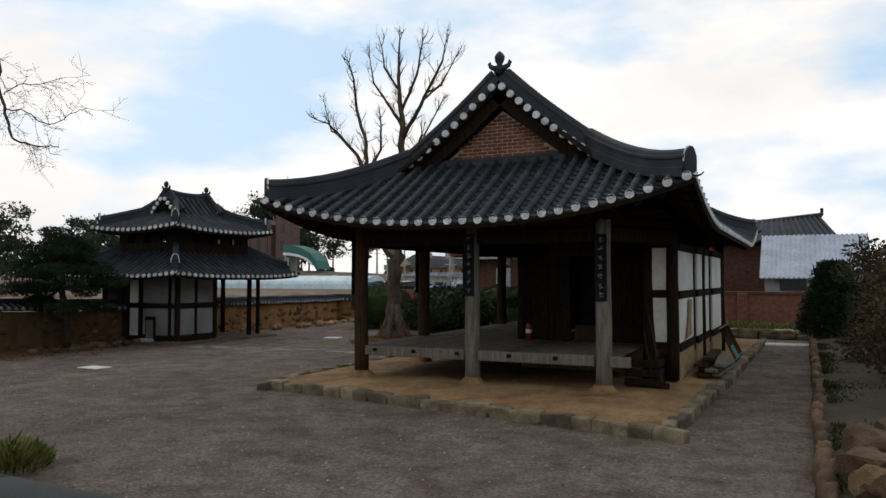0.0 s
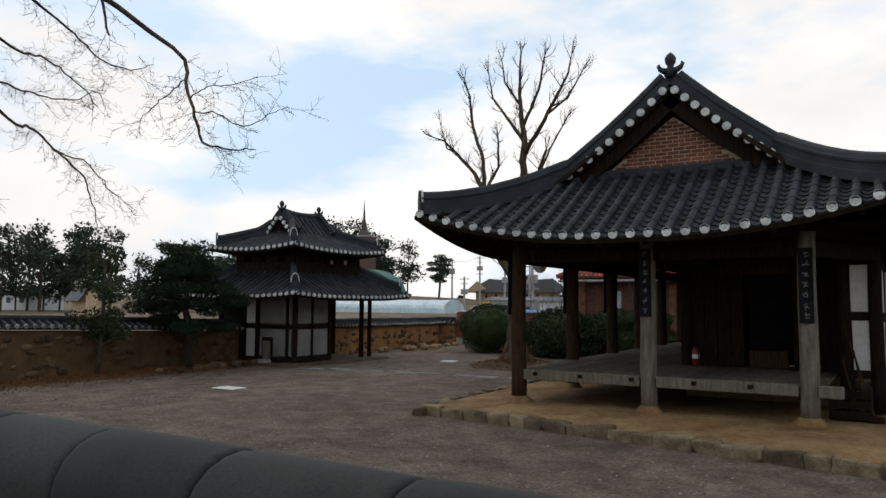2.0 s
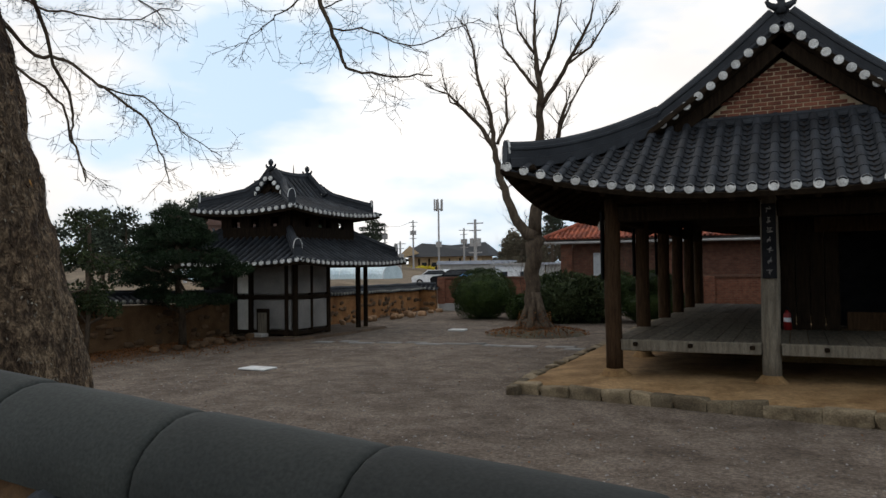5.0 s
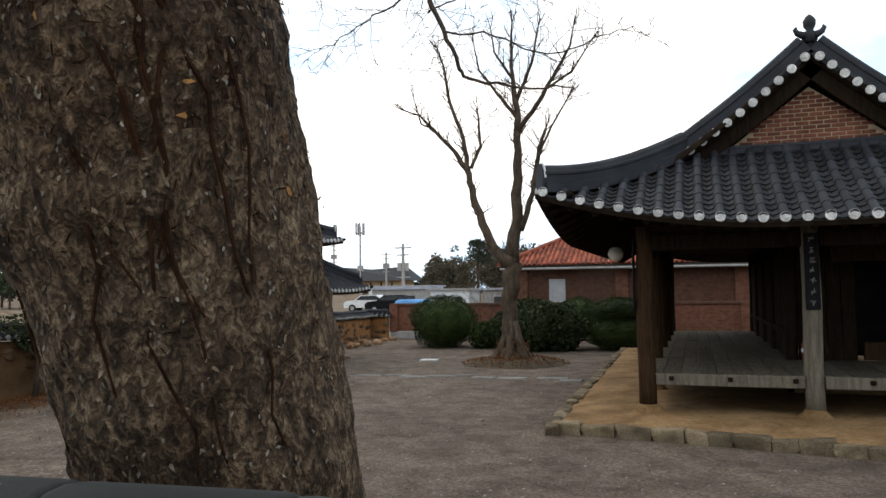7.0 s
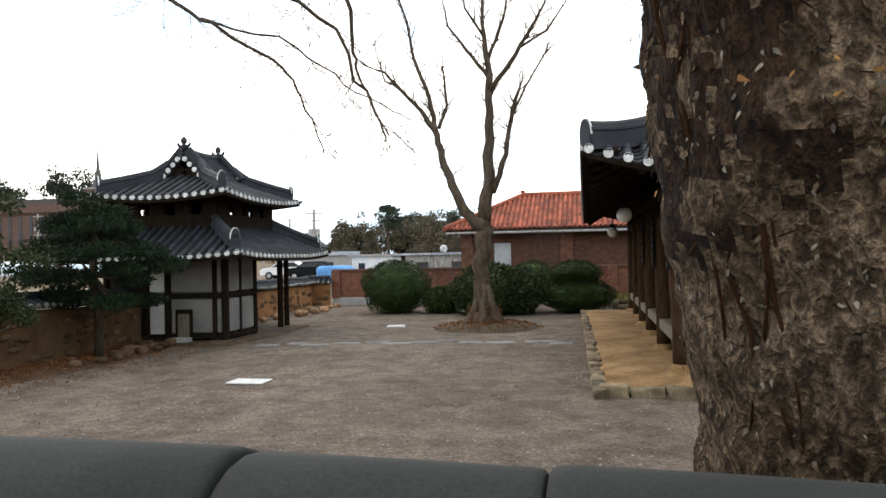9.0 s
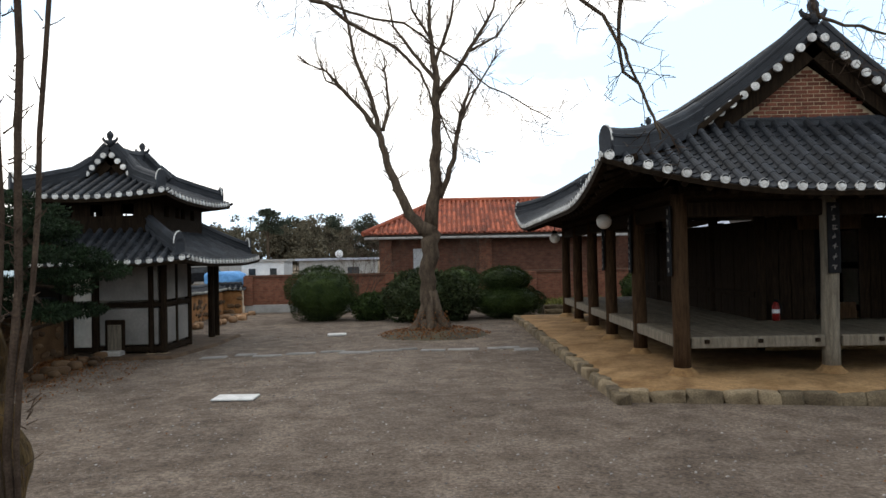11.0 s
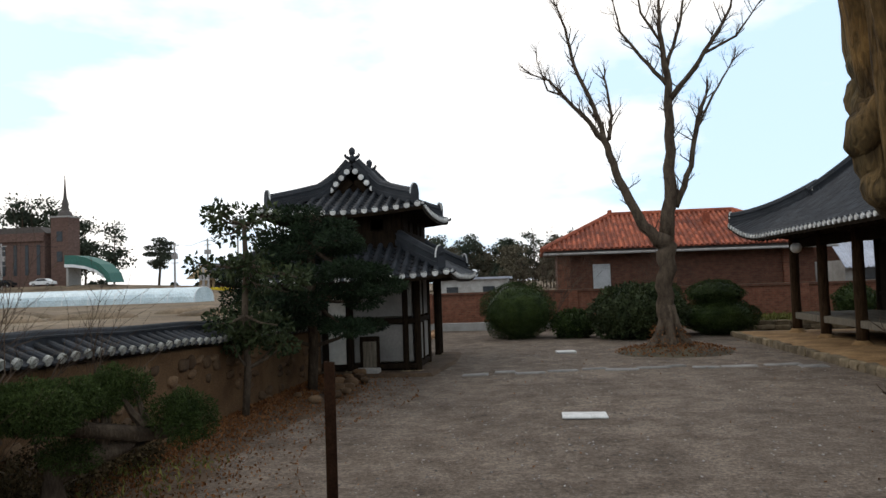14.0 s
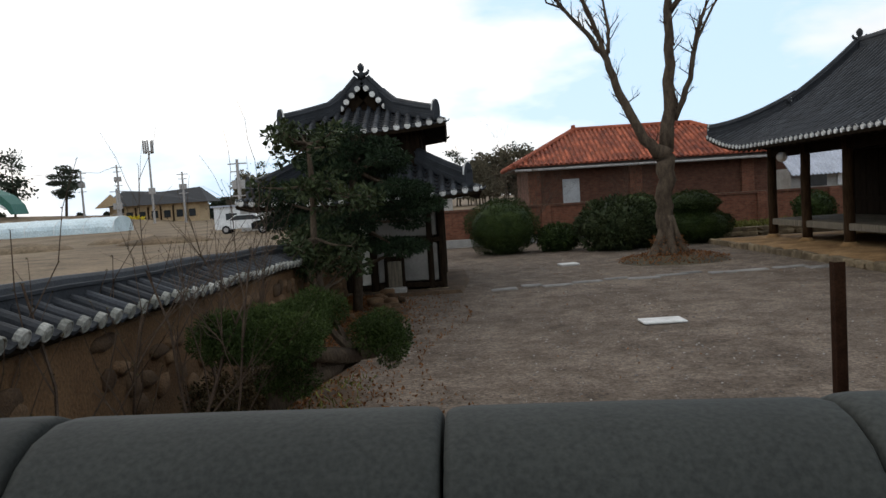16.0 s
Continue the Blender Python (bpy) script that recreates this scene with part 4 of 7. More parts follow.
pl = [[bm.verts.new((-11.45 + (x + 11.45) * q, 6.9 + (y - 6.9) * q, z)) for x, y in ((-13.3, 4.72), (-9.55, 4.62), (-9.35, 7.0), (-9.42, 9.25), (-13.3, 9.2))] for q, z in ((1.06, -0.12), (1.0, 0.015), (0.2, 0.03))]
for a, b in zip(pl, pl[1:]):
    for k in range(5):
        bm.faces.new((a[k], a[(k + 1) % 5], b[(k + 1) % 5], b[k]))
bm.faces.new(pl[-1])
part("plinth", bm, LITTER_SOIL, gate, "low worn plinth of packed earth")
# upper storey with small windows
for x, ya, yb in ((-10.25, 5.45, 8.65), (-12.75, 5.45, 8.65)):
    part("upper_sill", boxed((x, (ya + yb) / 2, 2.86), (0.12, yb - ya, 0.5), 0.01), WOOD_DARK, gate)
    part("upper_head", boxed((x, (ya + yb) / 2, 3.52), (0.12, yb - ya, 0.28), 0.01), WOOD_DARK, gate)
    for y, w in ((ya + 0.30, 0.6), (ya + 1.08, 0.40), (ya + 2.12, 0.40), (yb - 0.30, 0.6), (ya + 1.6, 0.10)):
        part("mullion", boxed((x, y, 3.23), (0.11, w, 0.34), 0.01), WOOD_DARK, gate)
for y in (5.45, 8.65):
    part("upper_sill", boxed((-11.5, y, 2.86), (2.5, 0.12, 0.5), 0.01), WOOD_DARK, gate)
    part("upper_head", boxed((-11.5, y, 3.52), (2.5, 0.12, 0.28), 0.01), WOOD_DARK, gate)
    for x, w in ((-12.55, 0.4), (-11.85, 0.42), (-11.15, 0.42), (-10.45, 0.4)):
        part("mullion", boxed((x, y, 3.23), (w, 0.11, 0.34), 0.01), WOOD_DARK, gate)
part("upper_floor", boxed((-11.5, 7.05, 2.66), (2.5, 3.2, 0.06)), WOOD_DARK, gate)


# ---- walls ----
WALL_STONE = material("clay_stained_stone", (0.070, 0.037, 0.017), (0.132, 0.080, 0.043), 4, 0.9, 0.5, 60, vary=0.45, dist=0.02)
WALL_STONE_JOIN = material("clay_stained_stones", (0.070, 0.037, 0.017), (0.132, 0.080, 0.043), 4, 0.9, 0.5, 60, island=0.45, dist=0.02)
RUBBLE = material("orange_stained_rubble", (0.16, 0.080, 0.036), (0.34, 0.21, 0.12), 5, 0.9, 0.5, 60, vary=0.45, dist=0.02)
WALL_STONES = []
for me in KERBS:
    me = mesh_of(rock(60 + len(WALL_STONES), 1.1, 1.1, 1.1, 2, 0.55, 0.46), "stone")
    for poly in me.polygons:
        poly.use_smooth = True
    me.materials.append(WALL_STONE)
    WALL_STONES.append(me)


def stone_wall(name, xa, ya, xb, yb, z0, z1, thick, label, face, n_single, seed, eave_z, drop=0.0, clay=None, r_tile=0.05, pitch=0.21):
    """A clay and field-stone wall with a little tiled roof; face is the outward side that is seen."""
    v = Vector((xb - xa, yb - ya, 0))
    length, ang = v.length, math.atan2(v.y, v.x)
    rz = Euler((0, 0, ang)).to_matrix()
    a = v.normalized()
    fdir = Vector(face)
    core = boxed(Vector(((xa + xb) / 2, (ya + yb) / 2, (z0 + z1) / 2)), (length, thick, z1 - z0), 0.02, rz)
    for cv in core.verts:
        if cv.co.z > (z0 + z1) / 2:
            cv.co.z -= drop * (Vector((cv.co.x - xa, cv.co.y - ya, 0)).dot(a) / length)
    ob = solo(name, core, clay or CLAY, label, "wall", kind="structure")
    r = random.Random(seed)
    count = 0
    n_rows = int((z1 - z0 - 0.12) / 0.16)
    extra = []
    tv = [tuple(vv.co) for vv in WALL_STONES[0].vertices]
    tf = [tuple(p.vertices) for p in WALL_STONES[0].polygons]
    for row in range(n_rows):
        t = r.uniform(0, 0.2)
        while t < length:
            w = r.uniform(0.14, 0.34)
            if r.random() < 0.33 and row * 0.16 + 0.2 < z1 - z0 - drop * t / length:
                p = Vector((xa, ya, z0 + 0.08 + row * 0.16 + r.uniform(-0.06, 0.06))) + a * (t + w / 2) + fdir * (thick / 2)
                m = Matrix.Translation(p) @ rz.to_4x4() @ pose(0, 0, 0, 0, r.uniform(-14, 14), 0) @ Matrix.Diagonal((w * r.uniform(0.6, 0.95), 0.075, r.uniform(0.08, 0.15), 1))
                if count < n_single:
                    part("stone", WALL_STONES[r.randrange(6)], None, ob, m=m)
                    count += 1
                else:
                    extra.append(m)
            t += w
    if extra:
        part("wall_stones", joined("wall_stones", tv, tf, extra), WALL_STONE_JOIN, ob, kind="stuff")
    # little roof: cover tiles on both slopes, a ridge on top
    covers, ends, pans = [], [], []
    tv, tf = tile_template(r_tile, 0.42)
    dv, df = disc_template(r_tile * 1.05)
    pv, pf = pan_template(pitch - r_tile, 0.42)
    n = max(2, int(length / pitch))
    for sgn in (1, -1):
        o = fdir * sgn
        for i in range(n + 1):
            p = Vector((xa, ya, eave_z - drop * i / n + 0.012 * math.sin(i * 0.7 + seed))) + a * (length * i / n) + o * (thick / 2 + 0.14)
            d = -o * 0.40 + Vector((0, 0, 0.17))
            nrm = o * 0.17 + Vector((0, 0, 0.4))
            covers.append(axes(p + Vector((0, 0, 0.02)), d, nrm))
            ends.append(axes(p + Vector((0, 0, 0.02)), d, nrm))
            pans.append(axes(p + a * pitch * 0.5, d, nrm))
    part("cover_tiles", joined("cover_tiles", tv, tf, covers), TILE, ob, kind="stuff")
    part("pan_tiles", joined("pan_tiles", pv, pf, pans), TILE, ob, kind="stuff")
    part("tile_ends", joined("tile_ends", dv, df, ends), WALL_END, ob, "weathered plaster tile ends", kind="stuff")
    cap = bmesh.new()
    pts = [Vector((xa, ya, eave_z + 0.10 - drop * i / 20)) + a * (length * i / 20) + Vector((0, 0, 0.01 * math.sin(i * 1.7))) for i in range(21)]
    sweep(cap, scaled(RIDGE, 0.6), pts)
    part("wall_ridge", cap, TILE, ob)
    core = boxed(Vector(((xa + xb) / 2, (ya + yb) / 2, eave_z)), (length, thick + 0.12, 0.1), 0, rz)
    for cv in core.verts:
        cv.co.z -= drop * (Vector((cv.co.x - xa, cv.co.y - ya, 0)).dot(a) / length)
    part("wall_roof_core", core, WOOD_DARK, ob)
    return ob


stone_wall("wall_west", -12.2, -10.1, -12.2, 4.9, -0.1, 1.36, 0.4, "clay and field-stone yard wall under a low tiled roof", (1, 0, 0), 300, 5, 1.44, 0.42)
stone_wall("wall_northwest", -12.15, 9.0, -12.62, 17.5, -0.1, 0.92, 0.4, "orange clay and field-stone wall under a low tiled roof", (0.998, 0.055, 0), 200, 6, 0.98, 0.05, CLAY_ORANGE)
stone_wall("wall_north_return", -12.85, 17.75, -11.80, 17.92, -0.1, 0.90, 0.36, "short return of the orange clay and field-stone wall", (0.16, -0.987, 0), 40, 7, 0.95, 0.0, CLAY_ORANGE)

# near wall that the walker looks over: core, then one row of round coping tiles
bm = bmesh.new()
xs_w = np.arange(-13, 12.1, 0.5)
rows = []
for x in xs_w:
    y, zt = wall_y(x), wall_top(x) - 0.09
    rows.append([bm.verts.new(p) for p in ((x, y - 0.17, -0.1), (x, y - 0.17, zt - 0.16), (x, y - 0.05, zt), (x, y + 0.05, zt), (x, y + 0.17, zt - 0.16), (x, y + 0.17, -0.1))])
for a, b in zip(rows, rows[1:]):
    for k in range(6):
        bm.faces.new((a[k], b[k], b[(k + 1) % 6], a[(k + 1) % 6]))
bm.faces.new(rows[0]), bm.faces.new(rows[-1][::-1])
bmesh.ops.recalc_face_normals(bm, faces=bm.faces)
near_wall = solo("wall_south", bm, CLAY, "clay yard wall capped with round dark grey tiles", "wall", kind="structure")
CL = 0.345


def coping_template(seed):
    v, f, n = [], [], 12
    rings = ((0.0, 0.0), (0.0, 0.94), (0.006, 0.985), (0.02, 1.0), (CL * 0.5, 1.005), (CL - 0.02, 1.0), (CL - 0.007, 0.985), (CL - 0.003, 0.93), (CL - 0.003, 0.0))
    for x, k in rings:
        for i in range(n + 1):
            a = math.pi * (-0.08 + 1.16 * i / n)
            w = 1 + 0.012 * noise.noise(Vector((seed * 3.1 + x * 6, a * 2, 0)))
            v.append((x, math.cos(a) * 0.118 * k * w, math.sin(a) * 0.105 * k * w))
    for b in range(len(rings) - 1):
        for i in range(n):
            f.append((b * (n + 1) + i, b * (n + 1) + i + 1, (b + 1) * (n + 1) + i + 1, (b + 1) * (n + 1) + i))
    return v, f


COPES = []
for s in range(4):
    me = template(*coping_template(s), name="coping_tile")
    me.materials.append(COPING)
    me.polygons.foreach_set("use_smooth", [True] * len(me.polygons))
    COPES.append(me)
rng = random.Random(3)
known = (-12.6, -10.07, -9.665, -9.276, -8.08, -5.302, -1.772, -1.40, -1.256 + 0.22, -0.85, -0.473, -0.19 + 0.05, 1.715, 2.064, 2.443, 2.80, 3.05, 3.517, 3.947, 6.454, 11.2)
JOINTS = []
for xa, xb in zip(known, known[1:]):
    n = max(1, round((xb - xa) / 0.385))
    JOINTS += [xa + (xb - xa) * k / n for k in range(n)]
for i, x in enumerate(JOINTS[:-1]):
    w = JOINTS[i + 1] - x
    d = Vector((w, wall_y(x + w) - wall_y(x), wall_top(x + w) - wall_top(x)))
    p = Vector((x, wall_y(x), wall_top(x) - 0.105 + rng.uniform(-0.003, 0.003)))
    part("coping_tile", COPES[rng.randrange(4)], None, near_wall, m=axes(p, d, (0, rng.uniform(-0.03, 0.03), 1)) @ Matrix.Diagonal((w / CL, 1, 1, 1)))
# skirts of tiles below the coping on both sides
for sgn in (1, -1):
    covers = []
    for k in range(int(23 / 0.23)):
        x = -12.5 + k * 0.23
        covers.append(axes((x, wall_y(x) + sgn * 0.30, wall_top(x) - 0.27), (0, -sgn * 0.25, 0.12), (0, sgn * 0.12, 0.25)))
    tv, tf = tile_template(0.055, 0.27)
    part("skirt_tiles", joined("skirt_tiles", tv, tf, covers), TILE, near_wall, kind="stuff")

# ---- red brick wall and house beyond ----
rw = thing("wall_north", (-3, 18.1, 0), "red brick boundary wall with piers and a concrete footing", "wall", kind="structure")
part("footing_course", boxed((1.0, 18.1, 0.1), (25.4, 0.36, 0.42), 0.02), CONCRETE, rw, "pale concrete footing")
part("brick_panel", boxed((1.0, 18.1, 0.85), (25.2, 0.2, 1.1), 0.01), RED_BRICK, rw)
part("brick_capping", boxed((1.0, 18.1, 1.43), (25.4, 0.3, 0.1), 0.01), RED_BRICK_DARK, rw)
for x in np.arange(-11.55, 13.8, 2.8):
    part("pier", boxed((x, 18.06, 0.86), (0.36, 0.34, 1.14), 0.01), RED_BRICK, rw)

house = thing("brick_house", (-1.5, 21.5, 0), "red brick house with an orange tiled hipped roof", "house")
HX0, HX1, HY0, HY1 = -6.3, 3.3, 19.3, 24.5
part("wall", boxed(((HX0 + HX1) / 2, HY0, 1.6), (HX1 - HX0, 0.2, 3.0)), RED_BRICK_DARK, house)
part("wall", boxed((HX0, (HY0 + HY1) / 2 + 0.06, 1.6), (0.2, HY1 - HY0 - 0.1, 3.0)), RED_BRICK_DARK, house)
part("wall", boxed((HX1, (HY0 + HY1) / 2 + 0.06, 1.6), (0.2, HY1 - HY0 - 0.1, 3.0)), RED_BRICK_DARK, house)
part("wall", boxed(((HX0 + HX1) / 2, HY1, 1.6), (HX1 - HX0, 0.2, 3.0)), RED_BRICK_DARK, house)
for x in (-6.2, -2.1, 2.4):
    part("pilaster", boxed((x, HY0 - 0.14, 1.5), (0.5, 0.14, 2.9), 0.01), RED_BRICK, house)
part("door", boxed((-4.72, HY0 - 0.12, 1.45), (0.68, 0.08, 1.95), 0.01), DOOR_GREY, house, "pale grey metal door")
part("fascia", boxed(((HX0 + HX1) / 2, HY0 - 0.62, 2.88), (HX1 - HX0 + 1.3, 0.06, 0.16)), TRIM_DARK, house)
part("gutter", tube(bmesh.new(), [(HX0 - 0.7, HY0 - 0.70, 2.86), (HX1 + 0.7, HY0 - 0.70, 2.82)], [0.05, 0.05], 8), POLE, house, "grey rain gutter")
part("soffit", boxed(((HX0 + HX1) / 2, (HY0 + HY1) / 2, 2.96), (HX1 - HX0 + 1.3, HY1 - HY0 + 1.3, 0.05)), TRIM_DARK, house)
EX0, EX1, EY0, EY1, EZ, RZ = HX0 - 0.75, HX1 + 0.75, HY0 - 0.72, HY1 + 0.72, 3.0, 4.55
ymid = (EY0 + EY1) / 2
ridge_a, ridge_b = EX0 + 3.0, EX1 - 3.0
bm = bmesh.new()
cs = [bm.verts.new(p) for p in ((EX0, EY0, EZ), (EX1, EY0, EZ), (EX1, EY1, EZ), (EX0, EY1, EZ), (ridge_a, ymid, RZ), (ridge_b, ymid, RZ))]
for f in ((0, 1, 5, 4), (1, 2, 5), (2, 3, 4, 5), (3, 0, 4), (3, 2, 1, 0)):
    bm.faces.new([cs[i] for i in f])
red_roof = part("roof", bm, RED_TILE, house, "orange clay tile roof")
tv, tf = tile_template(0.07, 0.3, 5)
mats = []
for k in range(int((EX1 - EX0) / 0.2)):
    x = EX0 + 0.1 + k * 0.2
    frac = min(1, (x - EX0) / 3.0, (EX1 - x) / 3.0)
    run = (ymid - EY0) * frac
    n = max(1, int(run / 0.3))
    for j in range(n):
        ya, yb = EY0 + run * j / n, EY0 + run * (j + 1) / n
        za, zb = EZ + (RZ - EZ) * (ya - EY0) / (ymid - EY0), EZ + (RZ - EZ) * (yb - EY0) / (ymid - EY0)
        mats.append(axes((x, ya, za + 0.015), (0, yb - ya, zb - za), (0, -0.4, 1)) @ Matrix.Diagonal((math.hypot(yb - ya, zb - za) / 0.3 * 1.05, 1, 1, 1)))
for k in range(int((EY1 - EY0) / 0.2)):
    y = EY0 + 0.1 + k * 0.2
    run = 3.0 * min(1, (y - EY0) / (ymid - EY0), (EY1 - y) / (EY1 - ymid))
    n = max(1, int(run / 0.3))
    for j in range(n):
        xa, xb = EX0 + run * j / n, EX0 + run * (j + 1) / n
        za, zb = EZ + (RZ - EZ) * (xa - EX0) / 3.0, EZ + (RZ - EZ) * (xb - EX0) / 3.0
        mats.append(axes((xa, y, za + 0.015), (xb - xa, 0, zb - za), (-0.4, 0, 1)) @ Matrix.Diagonal((math.hypot(xb - xa, zb - za) / 0.3 * 1.05, 1, 1, 1)))
part("roof_tiles", joined("roof_tiles", tv, tf, mats), RED_TILE, red_roof, kind="stuff")
for a, b in (((ridge_a, ymid, RZ), (ridge_b, ymid, RZ)), ((EX0, EY0, EZ), (ridge_a, ymid, RZ)), ((EX1, EY0, EZ), (ridge_b, ymid, RZ)), ((EX0, EY1, EZ), (ridge_a, ymid, RZ))):
    part("roof_ridge", tube(bmesh.new(), [Vector(a) + Vector((0, 0, 0.05)), Vector(b) + Vector((0, 0, 0.05))], [0.11, 0.11], 8), RED_TILE, red_roof)
part("ridge_end", boxed((ridge_a, ymid, RZ + 0.16), (0.18, 0.16, 0.2), 0.03), RED_TILE, red_roof)
part("vent_stack", boxed((-0.3, ymid - 1.2, RZ - 0.35), (0.3, 0.25, 0.5), 0.02), RED_TILE, red_roof)

# ---- flat stones ----
slab = solo("paving_slab", boxed((-6.68, -0.36, 0.0), (0.62, 0.42, 0.03), 0.01), SLAB, "single pale square paving slab set in the gravel", "slab")
rng = random.Random(9)
x, i = -8.9, 0
while x < -1.7:
    w = rng.uniform(0.42, 0.72)
    bm = boxed((0, 0, 0), (w, rng.uniform(0.26, 0.4), 0.06), 0.02)
    y = 5.0 - 0.025 * (x + 5) ** 2 + (0.17 if i % 3 == 1 else -0.12 if i % 3 == 2 else 0) + rng.uniform(-0.05, 0.05)
    solo("stepping_stone", bm, STEP_STONE, "flat grey stepping stone in a broken row across the gravel", "stepping stone", "row of stepping stones", m=pose(x + w / 2, y, ground_z(x, y) - 0.008, rng.uniform(-2, 2), rng.uniform(-2, 2), rng.uniform(-9, 9)))
    x += w * rng.uniform(0.75, 1.25)
    i += 1
solo("stepping_stone", boxed((0, 0, 0), (0.5, 0.4, 0.06), 0.015), SLAB, "pale flat stone lying alone in the gravel", "stepping stone", m=pose(-6.6, 8.7, 0.0, 0, 0, 8))


# ---- vegetation ----
def grow(bm, p, d, length, r, depth, rng, spread=0.7, lift=0.12, n=4, sides=5, droop=0.0, kink=0.18):
    """A forking branch that thins towards twigs."""
    pts, rad = [Vector(p)], [r]
    d = Vector(d).normalized()
    seg = 4 if depth > 1 else 3
    for i in range(seg):
        d = (d + Vector((rng.uniform(-kink, kink), rng.uniform(-kink, kink), rng.uniform(-kink, kink) + lift * 0.3 - droop * 0.3))).normalized()
        pts.append(pts[-1] + d * length / seg)
        rad.append(r * (1 - 0.55 * (i + 1) / seg))
    tube(bm, pts, rad, sides if r > 0.012 else 3, cap=False)
    if depth <= 0:
        return
    for k in range(n):
        t = 0.3 + 0.7 * (k + rng.random()) / n
        i = min(seg - 1, int(t * seg))
        base = pts[i].lerp(pts[i + 1], t * seg - i)
        side = Vector((rng.uniform(-1, 1), rng.uniform(-1, 1), rng.uniform(-0.5, 0.9) - droop))
        nd = (d * (1 - spread * 0.5) + side.normalized() * spread).normalized()
        grow(bm, base, nd, length * rng.uniform(0.42, 0.66), max(0.0025, rad[i] * 0.5), depth - 1, rng, spread, lift, max(2, n - 1), sides, droop, kink)


def leaves(points, size, rng, tilt=1.0, slim=0.55):
    """A mesh of small bent leaves, one at each point with its outward direction."""
    v, f = [], []
    for p, nrm in points:
        d = (Vector(nrm) + Vector((rng.uniform(-tilt, tilt), rng.uniform(-tilt, tilt), rng.uniform(-tilt, tilt)))).normalized()
        a = d.cross(Vector((rng.uniform(-1, 1), rng.uniform(-1, 1), rng.uniform(-1, 1))))
        if a.length < 1e-3:
            continue
        a.normalize()
        s = size * rng.uniform(0.6, 1.3)
        b = len(v)
        p = Vector(p)
        bend = d.cross(a) * s * 0.18
        v += [p[:], (p + d * s * 0.5 + a * s * slim * 0.5 + bend)[:], (p + d * s)[:], (p + d * s * 0.5 - a * s * slim * 0.5 + bend)[:]]
        f += [(b, b + 1, b + 2), (b, b + 2, b + 3)]
    me = bpy.data.meshes.new("leaves")
    me.from_pydata(v, [], f)
    me.update()
    return me


def blob_points(blobs, density, rng, shell=0.35):
    pts = []
    for c, r in blobs:
        c, r = Vector(c), Vector(r)
        area = 4 * math.pi * ((r.x * r.y) ** 1.6 / 3 + (r.x * r.z) ** 1.6 / 3 + (r.y * r.z) ** 1.6 / 3) ** (1 / 1.6)
        off = Vector((rng.uniform(0, 99), 0, 0))
        for _ in range(int(area * density)):
            u = Vector((rng.gauss(0, 1), rng.gauss(0, 1), rng.gauss(0, 1))).normalized()
            k = (1 + 0.16 * noise.noise(u * 2.2 + off) + 0.08 * noise.noise(u * 6 + off)) * (1 - shell * rng.random() ** 2)
            pts.append((c + Vector((u.x * r.x, u.y * r.y, u.z * r.z)) * k, u))
    return pts


def clipped_bush(loc, blobs, label, density=900, size=0.055, group="", mat=None, name="bush"):
    rng = random.Random(int(abs(loc[0] * 31 + loc[1] * 17)))
    ob = thing(name, loc, label, "bush", group)
    core = bmesh.new()
    for c, r in blobs:
        res = bmesh.ops.create_icosphere(core, subdivisions=3, radius=1)
        for vv in res["verts"]:
            u = vv.co.copy()
            vv.co = Vector(c) + Vector((u.x * r[0], u.y * r[1], u.z * r[2])) * (0.86 + 0.08 * noise.noise(u * 3 + Vector(c)))
    part("inner_foliage", core, mat or LEAF_BUSH, ob)
    part("foliage", leaves(blob_points(blobs, density, rng), size, rng), mat or LEAF_BUSH, ob)
    st = bmesh.new()
    for k in range(4):
        c = Vector(blobs[k % len(blobs)][0])
        tube(st, [(loc[0] + rng.uniform(-0.1, 0.1), loc[1] + rng.uniform(-0.1, 0.1), loc[2] - 0.1), c], [0.03, 0.015], 6)
    part("stem", st, BARK_GREY, ob)
    return ob


clipped_bush((-7.95, 14, 0), [((-7.95, 14.0, 0.87), (1.2, 1.15, 0.97))], "large round clipped evergreen bush", 1900, 0.045, "clipped bushes")
clipped_bush((-4.6, 12.6, 0), [((-4.45, 12.6, 0.78), (1.2, 1.1, 0.86)), ((-3.7, 12.9, 0.7), (0.95, 1.0, 0.75))], "loose broad-leaved evergreen bush behind the bare tree", 420, 0.13, mat=LEAF_BROAD)
clipped_bush((-6.1, 13.4, 0), [((-6.15, 13.6, 0.42), (0.7, 0.6, 0.45))], "low grassy green bush", 700, 0.1, mat=LEAF_BUSH)
clipped_bush((-3.2, 14.2, 0), [((-3.2, 14.6, 1.1), (0.75, 0.75, 0.6))], "small round clipped bush", 1900, 0.045, "clipped bushes")
clipped_bush((-1.65, 13.4, 0), [((-1.65, 13.4, 0.55), (1.2, 1.0, 0.58)), ((-1.7, 13.5, 1.28), (0.85, 0.8, 0.42))], "two-tiered clipped evergreen bush", 1900, 0.045, "clipped bushes")
clipped_bush((3.3, 15.6, 0), [((3.3, 15.6, 0.8), (0.7, 0.7, 0.6))], "small clipped bush beyond the porch", 700, 0.08, "clipped bushes")


